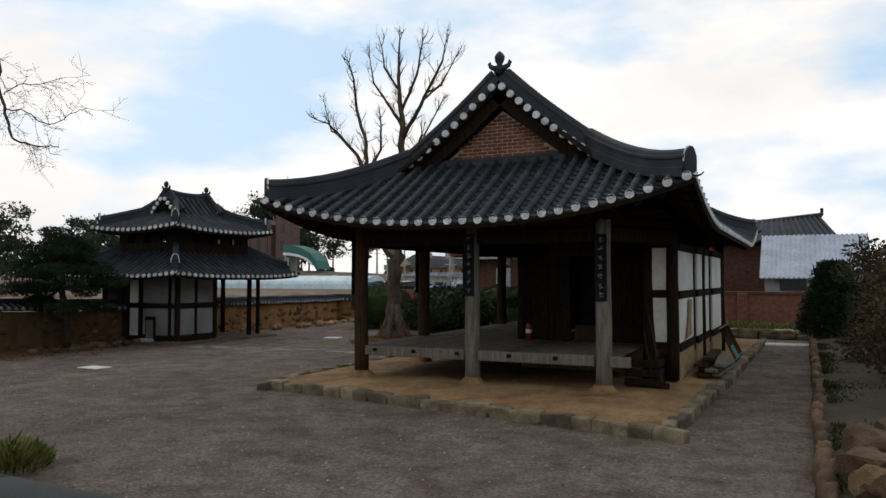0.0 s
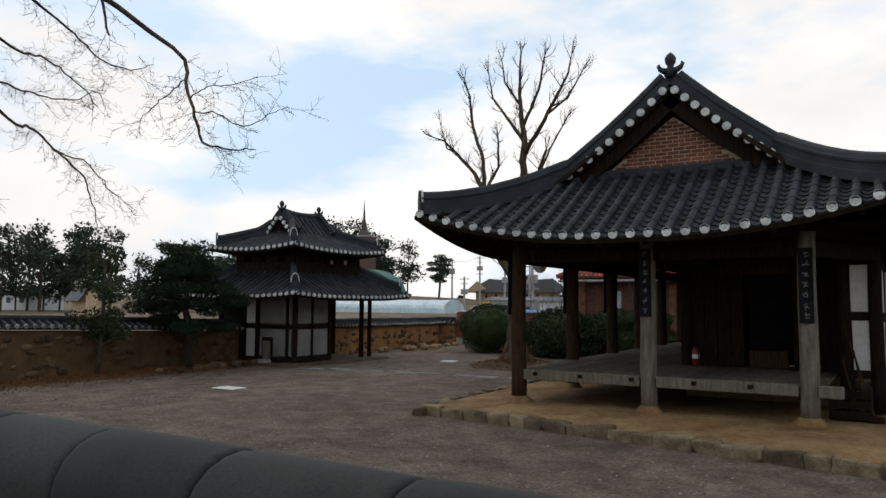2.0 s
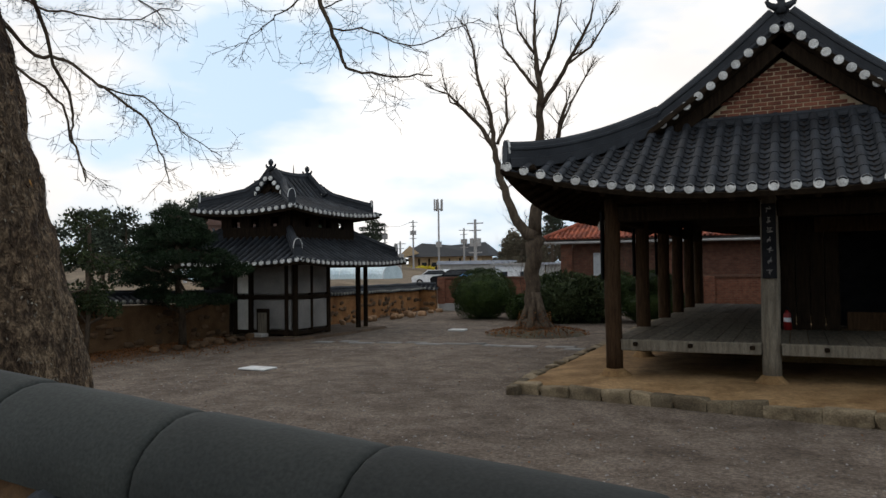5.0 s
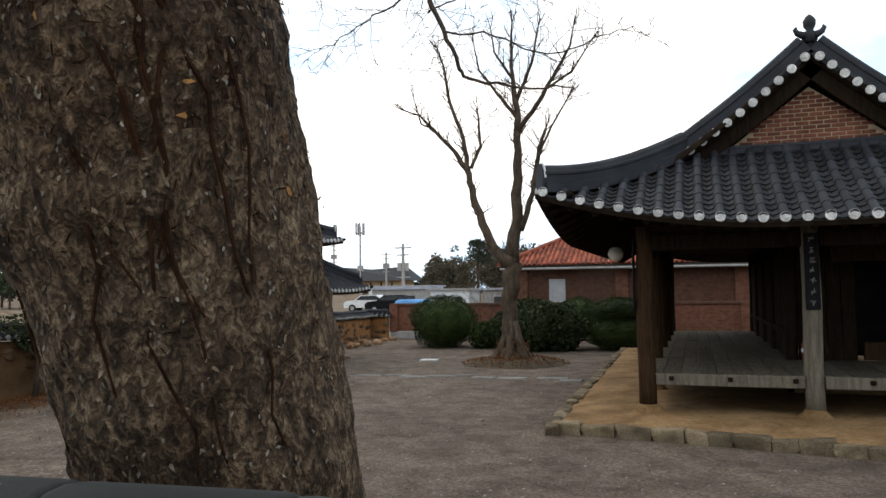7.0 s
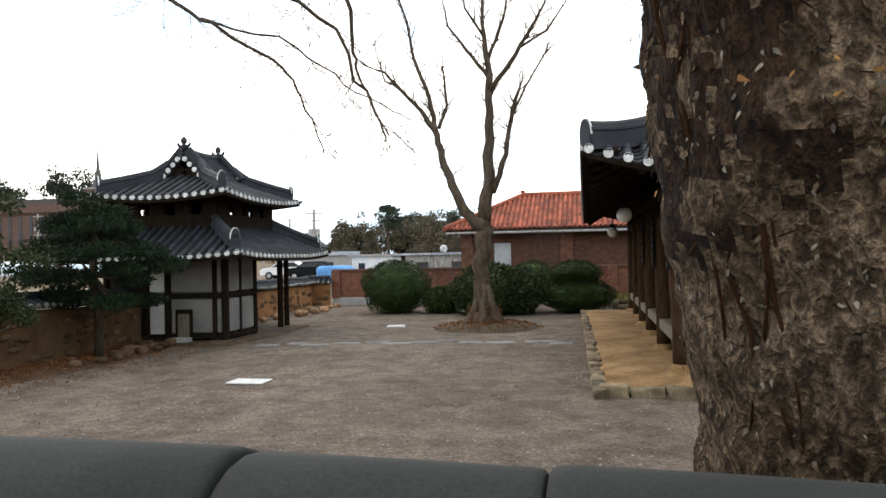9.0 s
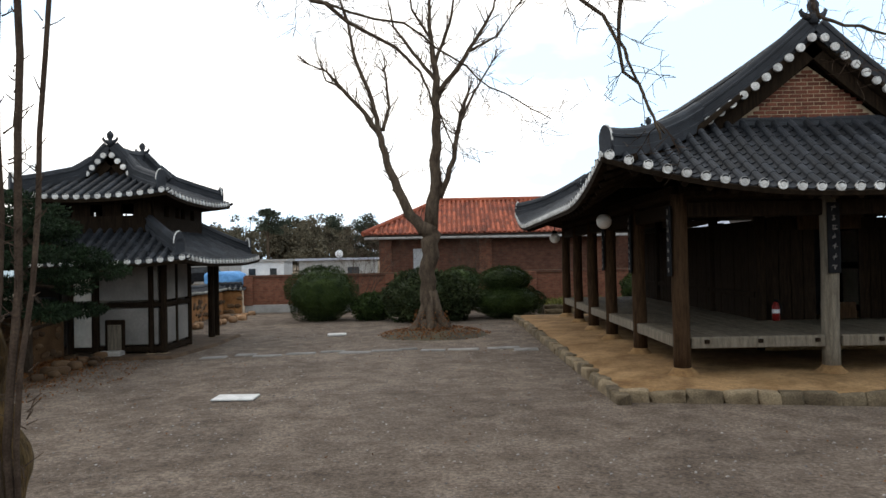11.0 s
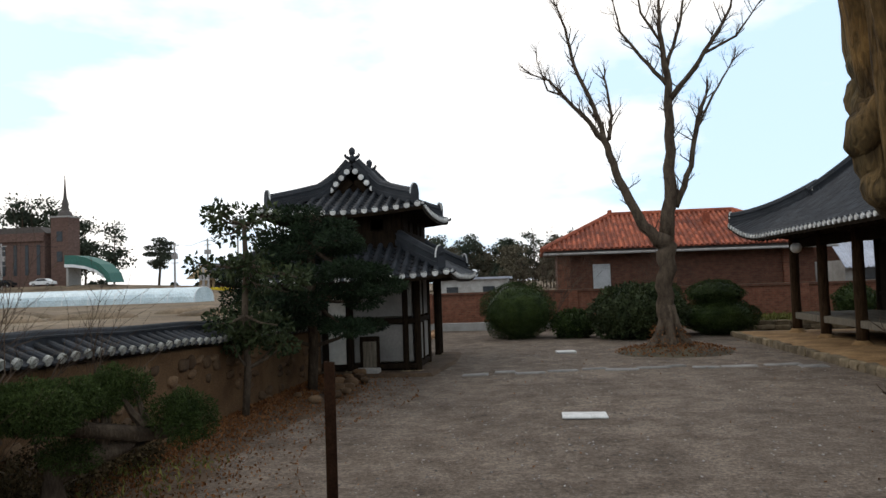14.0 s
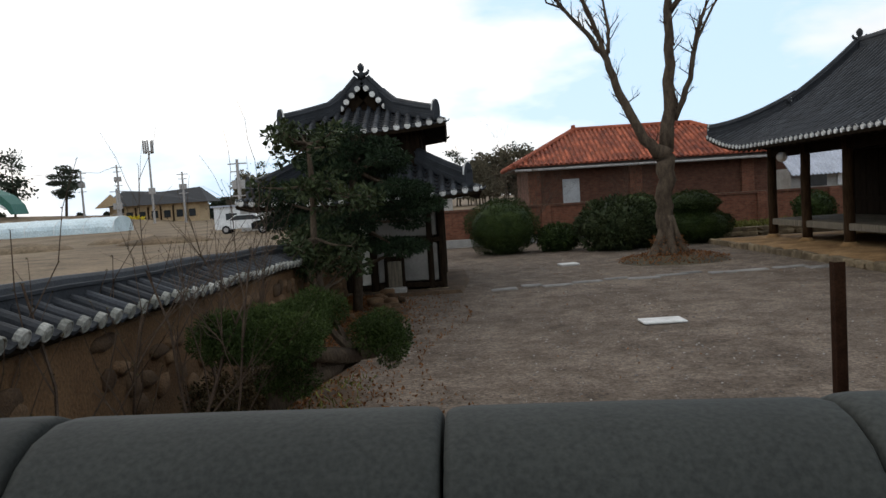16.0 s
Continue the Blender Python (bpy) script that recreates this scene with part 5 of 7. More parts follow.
def eased(pts, radii, per, jitter, seed):
    """A smooth, slightly crooked run of points and radii through the given ones."""
    rng = random.Random(seed * 7 + 3)
    p = [Vector(q) for q in pts]
    out, rad = [], []
    for i in range(len(p) - 1):
        a, b, c, d = p[max(0, i - 1)], p[i], p[i + 1], p[min(len(p) - 1, i + 2)]
        for k in range(per):
            t = k / per
            q = 0.5 * (2 * b + (c - a) * t + (2 * a - 5 * b + 4 * c - d) * t * t + (3 * b - a - 3 * c + d) * t ** 3)
            if k:
                q += Vector((rng.gauss(0, jitter), rng.gauss(0, jitter), rng.gauss(0, jitter))) * min(1, (c - b).length)
            out.append(q)
            rad.append(radii[i] + (radii[i + 1] - radii[i]) * t)
    return out + [p[-1]], rad + [radii[-1]]


def leaning_back(stems, first, last):
    """Tip the stems first to last away to the north as they rise."""
    out = []
    for i, (pts, radii) in enumerate(stems):
        if first <= i <= last:
            pts = [(x - 0.3 * smooth(2.8, 7, z), y + 0.9 * smooth(2.8, 7, z), z) for x, y, z in pts]
        out.append((pts, radii))
    return out


def bare_tree(loc, stems, label, bark, twig_depth, seed, name="tree", twig_r=0.012, density=1.0, lift=0.35, sides=12, wob=0.15):
    rng = random.Random(seed)
    ob = thing(name, loc, label, "tree")
    for i, (pts, radii) in enumerate(stems):
        bm = bmesh.new()
        dense, dr = [], []
        for (a, b), (ra, rb) in zip(zip(pts, pts[1:]), zip(radii, radii[1:])):
            for k in range(4):
                t = k / 4
                j = 0.35 * max(ra, rb)
                dense.append(Vector(a).lerp(Vector(b), t) + Vector((rng.uniform(-j, j), rng.uniform(-j, j), 0)) * (1 if k else 0))
                dr.append(ra + (rb - ra) * t)
        dense.append(Vector(pts[-1]))
        dr.append(radii[-1])
        tube(bm, dense, dr, sides if radii[0] > 0.06 else 7, wob=wob, seed=i + seed)
        part("trunk" if i == 0 else "limb", bm, bark, ob, smooth=True)
    tw = bmesh.new()
    for pts, radii in stems[1:]:
        for (a, b), r in zip(zip(pts, pts[1:]), radii):
            a, b = Vector(a), Vector(b)
            n = int((b - a).length * 2.2 * density)
            for k in range(n):
                p = a.lerp(b, rng.random())
                d = (b - a).normalized() * 0.6 + Vector((rng.uniform(-1, 1), rng.uniform(-1, 1), rng.uniform(-0.2, 0.8)))
                grow(tw, p, d, rng.uniform(0.25, 0.6), min(twig_r, r * 0.4), twig_depth, rng, 0.7, lift, 3, 4)
        e, d = Vector(pts[-1]), (Vector(pts[-1]) - Vector(pts[-2])).normalized()
        for k in range(3):
            grow(tw, e, d + Vector((rng.uniform(-.5, .5), rng.uniform(-.5, .5), rng.uniform(-.2, .5))), 0.42, min(twig_r, radii[-1]), twig_depth, rng, 0.7, lift, 3, 4)
    part("fine_branching", tw, TWIG, ob, kind="stuff")
    return ob


TX, TY = -4.05, 8.28
old_tree = bare_tree((TX, TY, 0), leaning_back([
    ([(TX, TY, 0.0), (TX + 0.02, TY, 0.5), (TX - 0.02, TY, 1.4), (TX, TY, 2.3), (TX + 0.02, TY, 2.9)], [0.40, 0.25, 0.21, 0.22, 0.25]),
    ([(TX - 0.12, TY, 2.7), (-4.6, TY, 3.3), (-5.0, 8.2, 4.4), (-5.12, 8.1, 5.3), (-5.5, 8.0, 6.0), (-6.1, 7.8, 6.7), (-6.45, 7.65, 7.1), (-6.85, 7.6, 7.25)], [0.16, 0.13, 0.105, 0.09, 0.06, 0.045, 0.03, 0.018]),
    ([(-5.12, 8.1, 5.3), (-5.3, 8.2, 6.4), (-5.75, 8.3, 7.6), (-5.95, 8.4, 8.7), (-6.15, 8.4, 9.3)], [0.075, 0.06, 0.05, 0.035, 0.02]),
    ([(-5.05, 8.1, 5.5), (-4.85, 8.4, 6.2), (-4.95, 8.5, 7.3)], [0.055, 0.045, 0.025]),
    ([(-6.1, 7.8, 6.7), (-6.5, 7.9, 6.9), (-6.75, 7.9, 7.7)], [0.035, 0.025, 0.012]),
    ([(TX + 0.05, TY, 2.8), (-3.85, TY, 4.2), (-3.78, TY, 5.8), (-3.8, TY, 7.0), (-3.95, 8.3, 8.2), (-3.9, 8.3, 9.4)], [0.19, 0.15, 0.115, 0.085, 0.05, 0.025]),
    ([(-3.8, TY, 6.3), (-3.2, 8.1, 7.0), (-2.6, 8.0, 7.9), (-2.25, 8.0, 8.5), (-2.15, 8.0, 9.0)], [0.075, 0.06, 0.045, 0.03, 0.015]),
    ([(-3.8, TY, 6.7), (-4.4, 8.4, 7.5), (-4.9, 8.4, 8.2), (-5.05, 8.4, 9.0)], [0.06, 0.045, 0.03, 0.015]),
    ([(-3.8, TY, 7.2), (-3.4, 8.5, 8.3), (-3.2, 8.5, 9.3)], [0.055, 0.04, 0.02]),
    ([(-2.9, 8.05, 7.4), (-2.2, 7.8, 7.7), (-1.7, 7.7, 8.4)], [0.04, 0.03, 0.015]),
    ([(-3.9, 8.3, 7.8), (-4.4, 8.2, 8.6), (-4.5, 8.2, 9.3)], [0.04, 0.03, 0.015]),
    ([(-3.75, TY, 3.6), (-3.35, 8.1, 4.6), (-3.15, 8.0, 5.8), (-2.95, 8.0, 6.3)], [0.085, 0.07, 0.055, 0.04]),
    ([(-3.25, 8.0, 5.4), (-2.8, 7.9, 6.3), (-2.3, 7.9, 7.1)], [0.04, 0.03, 0.02]),
], 1, 4), "tall leafless tree with two upright stems", BARK_GREY, 2, 12, twig_r=0.019, density=3.0)

for k in range(8):
    a = k * 0.785 + 0.3 * math.sin(k * 2.1)
    c, q = math.cos(a), math.sin(a)
    part("root_flare", tube(bmesh.new(), [(TX + c * 0.10, TY + q * 0.10, 1.15), (TX + c * 0.19, TY + q * 0.19, 0.7), (TX + c * 0.31, TY + q * 0.31, 0.36), (TX + c * 0.52, TY + q * 0.52, 0.12), (TX + c * 0.72, TY + q * 0.72, 0.0)], [0.07, 0.10, 0.12, 0.10, 0.05], 9, wob=0.3, seed=k), BARK_GREY, old_tree, smooth=True)

# leaf-strewn mound at its foot
bm = bmesh.new()
bmesh.ops.create_grid(bm, x_segments=24, y_segments=24, size=1.5)
for v in bm.verts:
    q = v.co.length / 1.5
    v.co = Vector((TX + 0.1 + v.co.x, TY - 0.1 + v.co.y, 0.20 * max(0, 1 - q * q) - 0.03 + 0.03 * noise.noise(v.co * 3)))
mound = solo("soil_mound", bm, SOIL, "low mound of soil and dry leaves around the bare tree", "mound", smooth=True)
rng = random.Random(77)
pts = []
for _ in range(1400):
    a, q = rng.uniform(0, 6.28), 1.45 * rng.random() ** 0.6
    x, y = TX + 0.1 + q * math.cos(a), TY - 0.1 + q * math.sin(a)
    pts.append(((x, y, 0.20 * max(0, 1 - (q / 1.5) ** 2) + 0.01), (0, 0, 0.4)))
for _ in range(500):
    a = rng.uniform(0, 6.28)
    h = rng.random() ** 2 * 0.5
    q = 0.45 - 0.3 * h + rng.uniform(0, 0.1)
    pts.append(((TX + q * math.cos(a), TY + q * math.sin(a), 0.15 + h), (math.cos(a), math.sin(a), -0.3)))
tagged(part("leaf_litter", leaves(pts, 0.06, rng), LEAF_DRY), "dry brown fallen leaves heaped at a tree foot", "leaf litter", kind="stuff")

# big plated trunk just inside the wall
rng = random.Random(5)
big = thing("tree", (-0.45, -9.58, 0), "massive old tree with flaking plated bark leaning over the wall", "tree")
bm = bmesh.new()
zs = np.linspace(-0.05, 6.0, 210)
cpts, crad = [], []
for z in zs:
    q = min(z, 3.6) - 1.4
    cpts.append((-0.672 - (0.102 if q > 0 else 0.05) * q, -9.49 - (0.25 if q > 0 else 0.05) * q, z))
    crad.append(0.41 + 0.038 * max(0, min(z, 3.2) - 1.5) + 0.30 * max(0, 1.0 - z) ** 2)
tube(bm, cpts, crad, 130, wob=0.08, seed=3)
for v in bm.verts:
    q = v.co
    d = noise.noise(Vector((q.x * 14, q.y * 14, q.z * 9))) * 0.014 + noise.noise(Vector((q.x * 34, q.y * 34, q.z * 18))) * 0.012 + abs(noise.noise(Vector((q.x * 22, q.y * 22, q.z * 7)))) * -0.016
    i = min(209, max(0, round((q.z + 0.05) / 6.05 * 209)))
    c = Vector(cpts[i])
    v.co = q + (q - c).normalized() * d
trunk = part("trunk", bm, BARK, big, "plated grey-brown bark, upper part darkened for shade and a mat of dead creeper", smooth=True)
trunk.data.materials.append(CREEPER_SHADE)
# creeper and shade painted together, more of it upward and to the west
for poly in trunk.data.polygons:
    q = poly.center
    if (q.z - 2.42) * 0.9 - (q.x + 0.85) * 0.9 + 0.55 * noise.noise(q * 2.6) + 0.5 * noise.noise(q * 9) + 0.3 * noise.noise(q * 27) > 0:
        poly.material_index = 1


def scales(count, zlo, zhi, size, tilt, slim, lift, power=1.0):
    """Flakes that lie along the bark, slightly lifted at one end."""
    polys = [p for p in trunk.data.polygons if zlo < p.center.z < zhi]
    v, f = [], []
    while len(f) < count:
        poly = polys[rng.randrange(len(polys))]
        if rng.random() > ((poly.center.z - zlo) / (zhi - zlo)) ** power:
            continue
        u = poly.normal.copy()
        t = Vector((0, 0, 1)).cross(u).normalized()
        p = poly.center + u * lift + t * rng.uniform(-0.02, 0.02) + Vector((0, 0, rng.uniform(-0.03, 0.03)))
        turn = rng.gauss(0, tilt)
        d = (t.cross(u) * math.cos(turn) + t * math.sin(turn) + u * rng.uniform(-0.05, 0.22)).normalized()
        w = d.cross(u).normalized()
        s = size * rng.uniform(0.4, 1.5)
        b = len(v)
        for x, y, z in ((-0.5, 0, 0), (-0.2, slim, 0.06), (0.3, slim * 0.7, 0.1), (0.6, 0, 0.2), (0.25, -slim * 0.6, 0.1), (-0.25, -slim * 0.8, 0.06)):
            v.append((p + d * s * x * rng.uniform(0.7, 1.3) + w * s * y * rng.uniform(0.5, 1.2) + u * s * z * rng.uniform(0.3, 1.2))[:])
        f.append(tuple(range(b, b + 6)))
    me = bpy.data.meshes.new("bark_scales")
    me.from_pydata(v, [], f)
    me.update()
    return me


part("flaking_bark", scales(2200, 0.6, 3.6, 0.017, 0.6, 0.34, 0.0, 0.0), BARK_FLAKE, big, "small curled bark flakes", kind="stuff")
# pale flecks of the bark itself, added as tiny flakes
part("pale_flecking", scales(2600, 0.8, 3.0, 0.012, 0.6, 0.34, 0.003, 0.0), BARK_PALE, big, "pale grey flecks of the bark", kind="stuff")
# the dark strands also deepen the shade painted on the upper trunk
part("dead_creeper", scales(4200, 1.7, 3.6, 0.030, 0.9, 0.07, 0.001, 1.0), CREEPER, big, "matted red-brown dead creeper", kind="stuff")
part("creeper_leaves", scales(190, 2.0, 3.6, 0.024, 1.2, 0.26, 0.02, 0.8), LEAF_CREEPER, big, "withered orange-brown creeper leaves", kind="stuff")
for k in range(16):
    a = rng.uniform(3.4, 6.1)
    ia = rng.randrange(52, 76)
    run = []
    for n in range(12):
        a += rng.gauss(0, 0.05)
        q = Vector(cpts[ia + n * 4])
        run.append(q + Vector((math.cos(a), math.sin(a), 0)) * (crad[ia + n * 4] * 1.01))
    part("creeper_stem", tube(bmesh.new(), run, [0.0035 + 0.0004 * n for n in range(12)], 5), CREEPER, big)
for i, (pts, radii) in enumerate((
        ([(-2.0, -9.4, 5.4), (-2.3, -7.6, 5.7), (-1.43, -6.2, 4.76), (-1.15, -6.2, 4.19), (-0.95, -6.2, 3.76), (-0.85, -6.2, 3.58), (-0.46, -6.2, 3.47), (-0.06, -6.2, 3.43)], [0.080, 0.045, 0.024, 0.020, 0.016, 0.013, 0.009, 0.005]),
        ([(-1.05, -6.2, 3.97), (-0.65, -6.2, 3.88), (-0.25, -6.2, 3.7), (0.15, -6.2, 3.79), (0.37, -6.2, 3.83)], [0.009, 0.007, 0.006, 0.004, 0.003]),
        ([(-1.22, -6.2, 4.35), (-1.53, -6.2, 4.2), (-1.78, -6.2, 4.1), (-2.12, -6.2, 3.95)], [0.009, 0.007, 0.005, 0.003]),
        ([(-1.21, -6.1, 4.17), (-0.94, -6.1, 4.26), (-0.58, -6.1, 4.22), (-0.17, -6.1, 4.25)], [0.008, 0.006, 0.005, 0.003]),
        ([(-2.4, -9.4, 5.4), (-4.6, -7.4, 5.0), (-5.74, -5.75, 4.58), (-5.02, -5.75, 4.32), (-4.46, -5.75, 3.95), (-3.83, -5.75, 3.58), (-3.59, -5.75, 3.25), (-3.41, -5.75, 2.79)], [0.070, 0.045, 0.024, 0.020, 0.016, 0.013, 0.009, 0.005]),
        ([(-4.46, -5.75, 3.97), (-3.62, -5.75, 3.66), (-3.14, -5.75, 3.27), (-2.68, -5.75, 3.02)], [0.011, 0.009, 0.006, 0.004]),
        ([(-2.2, -9.4, 5.6), (-3.9, -7.6, 5.6), (-5.28, -6.0, 5.53), (-4.48, -6.0, 5.25), (-3.74, -6.0, 4.82), (-3.11, -6.0, 4.34)], [0.060, 0.035, 0.020, 0.015, 0.010, 0.005]),
        ([(-2.3, -9.4, 5.5), (-4.3, -7.6, 5.0), (-5.31, -6.0, 4.98), (-4.61, -6.0, 4.74), (-3.75, -6.0, 4.52), (-2.96, -6.0, 4.54)], [0.050, 0.030, 0.016, 0.012, 0.008, 0.004]),
        ([(-2.1, -9.4, 5.7), (-3.6, -7.4, 6.0), (-4.12, -6.0, 5.7), (-3.32, -6.0, 5.11), (-2.58, -6.0, 4.76), (-2.05, -6.0, 4.72)], [0.050, 0.030, 0.016, 0.012, 0.008, 0.004]),
        ([(-1.9, -9.3, 5.6), (-2.5, -8.2, 4.4), (-2.57, -7.6, 3.28), (-2.55, -7.6, 2.97), (-2.37, -7.6, 2.59)], [0.05, 0.02, 0.012, 0.008, 0.004]),
        ([(-2.2, -9.4, 5.6), (-3.6, -8.0, 4.2), (-3.31, -7.6, 3.63), (-2.76, -7.6, 3.26), (-2.45, -7.6, 2.73), (-2.39, -7.6, 2.56)], [0.05, 0.02, 0.014, 0.011, 0.008, 0.005]),
        ([(-1.8, -9.5, 5.6), (-0.6, -8.6, 5.8), (0.0, -8.2, 4.6), (0.2, -8.1, 4.0)], [0.06, 0.03, 0.016, 0.008]))):
    pts, radii = eased(pts, radii, 5, 0.022, i)
    bm = bmesh.new()
    tube(bm, pts, radii, 7, wob=0.1)
    part("limb", bm, BARK_GREY, big, smooth=True)
    tw = bmesh.new()
    for (a, b), r in [q for q in zip(zip(pts, pts[1:]), radii) if q[1] < 0.026]:
        a, b = Vector(a), Vector(b)
        for k in range(int((b - a).length * (11 if i < 9 else 7) + rng.random())):
            d = (b - a).normalized() * 0.7 + Vector((rng.uniform(-1, 1), rng.uniform(-0.7, 0.7), rng.uniform(-0.8, 0.4)))
            grow(tw, a.lerp(b, rng.random()), d, rng.uniform(0.2, 0.42 if i < 9 else 0.32), 0.0032, 2, rng, 0.8, 0.05, 3, 3, 0.1, 0.25)
    part("fine_branching", tw, TWIG, big, kind="stuff")

# gnarled trunk with upright shoots
rng = random.Random(15)
gn = thing("tree", (-5.66, -8.02, 0), "gnarled fluted crape-myrtle-like trunk with thin upright shoots", "tree")
bm = bmesh.new()
pts, rad = [], []
for z in np.linspace(-0.05, 4.2, 70):
    pts.append((float(np.interp(z, (0, 1.0, 1.65, 2.0, 2.3, 2.6, 3.0, 4.2), (-5.62, -5.67, -5.72, -5.76, -5.80, -5.825, -5.85, -5.93))), -8.02 + 0.03 * math.sin(z * 1.7), z))
    rad.append(float(np.interp(z, (0, 0.5, 1.0, 1.65, 2.0, 2.3, 2.6, 3.0, 4.2), (0.33, 0.28, 0.235, 0.20, 0.185, 0.205, 0.225, 0.25, 0.27))))
tube(bm, pts, rad, 96, wob=0.10, seed=9)
for v in bm.verts:
    i = min(69, max(0, int((v.co.z + 0.05) / 4.25 * 69)))
    c = Vector(pts[i])
    u = v.co - c
    z = v.co.z
    a = math.atan2(u.y, u.x) + 0.22 * math.sin(z * 1.1) + 0.25 * noise.noise(Vector((0, 0, z * 0.8)))
    ca, sa = math.cos(a), math.sin(a)
    deep = 0.55 + 0.45 * noise.noise(Vector((ca * 1.3, sa * 1.3, z * 0.6 + 4)))
    flute = abs(math.sin(a * 3.5 + 0.5 * math.sin(z * 0.9))) ** 0.6 - 0.7
    grain = noise.noise(Vector((ca * 3.2, sa * 3.2, z * 0.7)))
    fine = noise.noise(Vector((ca * 8, sa * 8, z * 1.6)))
    knot = max(0, noise.noise(Vector((ca * 2.2, sa * 2.2, z * 2.4 + 7))) - 0.18)
    v.co += Vector((u.x, u.y, 0)).normalized() * (0.15 * flute * deep + 0.055 * grain + 0.022 * fine + 0.20 * knot + 0.10 * max(0, 0.75 - z) * flute)
part("trunk", bm, BARK_SMOOTH, gn, "smooth fluted brown bark", smooth=True)
for xa, ya, za, xb, yb in ((-5.55, -8.2, 0.95, -5.36, -8.2), (-5.8, -8.22, 0.8, -5.92, -8.3), (-5.66, -8.26, 0.7, -5.62, -8.4), (-5.5, -8.0, 1.1, -5.33, -7.98)):
    part("root_flare", tube(bmesh.new(), [(xa, ya, za), (xa * 0.6 + xb * 0.4, ya * 0.6 + yb * 0.4, za * 0.5), (xb, yb, 0.08), (xb * 1.2 - xa * 0.2, yb * 1.2 - ya * 0.2, -0.05)], [0.035, 0.06, 0.075, 0.07], 10, wob=0.4), BARK_SMOOTH, gn, smooth=True)
for a, z, s in ((-1.0, 1.55, 0.14), (-2.1, 1.5, 0.10), (-0.9, 0.5, 0.16), (-1.3, 2.6, 0.12), (-0.2, 0.85, 0.17), (0.3, 1.35, 0.16), (2.6, 2.55, 0.17), (-1.2, 1.1, 0.15), (-1.6, 1.75, 0.13), (-2.4, 0.9, 0.14), (-0.6, 0.75, 0.12), (-1.9, 2.2, 0.11), (0.1, 2.3, 0.17), (3.1, 2.45, 0.18), (3.2, 2.2, 0.15), (2.9, 2.65, 0.11), (0.0, 2.55, 0.14), (0.1, 0.5, 0.22)):
    part("burl", rock(int(z * 100), s * 0.85, s * 0.85, s * 1.2, 3, 0.6, 0.8), BARK_SMOOTH, gn, m=pose(-5.60 - 0.085 * z + 0.175 * math.cos(a), -8.02 + 0.175 * math.sin(a), z), smooth=True)
for x0, x1, r, yy in ((-5.37, -5.44, 0.014, -8.1), (-5.33, -5.33, 0.020, -8.1), (-5.36, -5.12, 0.014, -8.1), (-5.70, -5.80, 0.013, -8.31), (-5.76, -5.94, 0.011, -8.29), (-5.6, -5.62, 0.008, -8.32)):
    bm = bmesh.new()
    zz = np.linspace(0.2, 4.6, 14)
    tube(bm, [(x0 + (x1 - x0) * (z / 4.6) + 0.028 * math.sin(z * 1.9 + x0 * 9) + 0.012 * math.sin(z * 5.3 + x0 * 31), yy + 0.02 * math.cos(z * 3), z) for z in zz], [r * (1 - 0.35 * z / 4.6) for z in zz], 8)
    for k in range(48):
        z = rng.uniform(0.5, 4.4)
        grow(bm, (x0 + (x1 - x0) * z / 4.6, yy, z), (rng.uniform(-1, 1), rng.uniform(-1, 1), 0.6), rng.uniform(0.02, 0.11), 0.004, 0, rng)
    part("shoot", bm, TWIG, gn, "thin straight shoot")
bm = bmesh.new()
for sgn, z in ((-1, 2.9), (-1, 3.3), (1, 3.1), (1, 3.5), (-1, 3.8), (1, 3.9)):
    for _ in range(2):
        grow(bm, (-5.8, -8.0, z), (sgn * 1.0, rng.uniform(-0.6, 0.6), rng.uniform(0.1, 0.6)), rng.uniform(0.9, 1.3), 0.013, 3, rng, 0.65, 0.2, 3, 4)
for _ in range(40):
    z = rng.uniform(0.5, 3.2)
    a = rng.uniform(0, 6.28)
    grow(bm, (-5.68 + 0.24 * math.cos(a), -8.02 + 0.24 * math.sin(a), z), (math.cos(a), math.sin(a), 0.5), rng.uniform(0.05, 0.16), 0.005, 1, rng)
part("fine_branching", bm, TWIG, gn, kind="stuff")


def needle_tree(loc, trunk, blobs, label, density, size, mat, name="tree", slim=0.3, cat="tree", trunk_r=0.1, bark=None):
    rng = random.Random(int(abs(loc[0] * 13 + loc[1] * 29)))
    ob = thing(name, loc, label, cat)
    bm = bmesh.new()
    tube(bm, trunk, [trunk_r * (1 - 0.5 * i / len(trunk)) for i in range(len(trunk))], 9, wob=0.2)
    part("trunk", bm, bark or BARK_GREY, ob, smooth=True)
    for c, r in blobs:
        bm = bmesh.new()
        best = min(trunk, key=lambda q: (Vector(q) - Vector(c)).length)
        tube(bm, [best, Vector(best).lerp(Vector(c), 0.5) + Vector((0, 0, -0.04)), c], [trunk_r * 0.45, trunk_r * 0.3, 0.012], 6)
        part("branch", bm, bark or BARK_GREY, ob)
    part("foliage", leaves(blob_points(blobs, density, rng, 0.75), size, rng, 1.0, slim), mat, ob)
    return ob


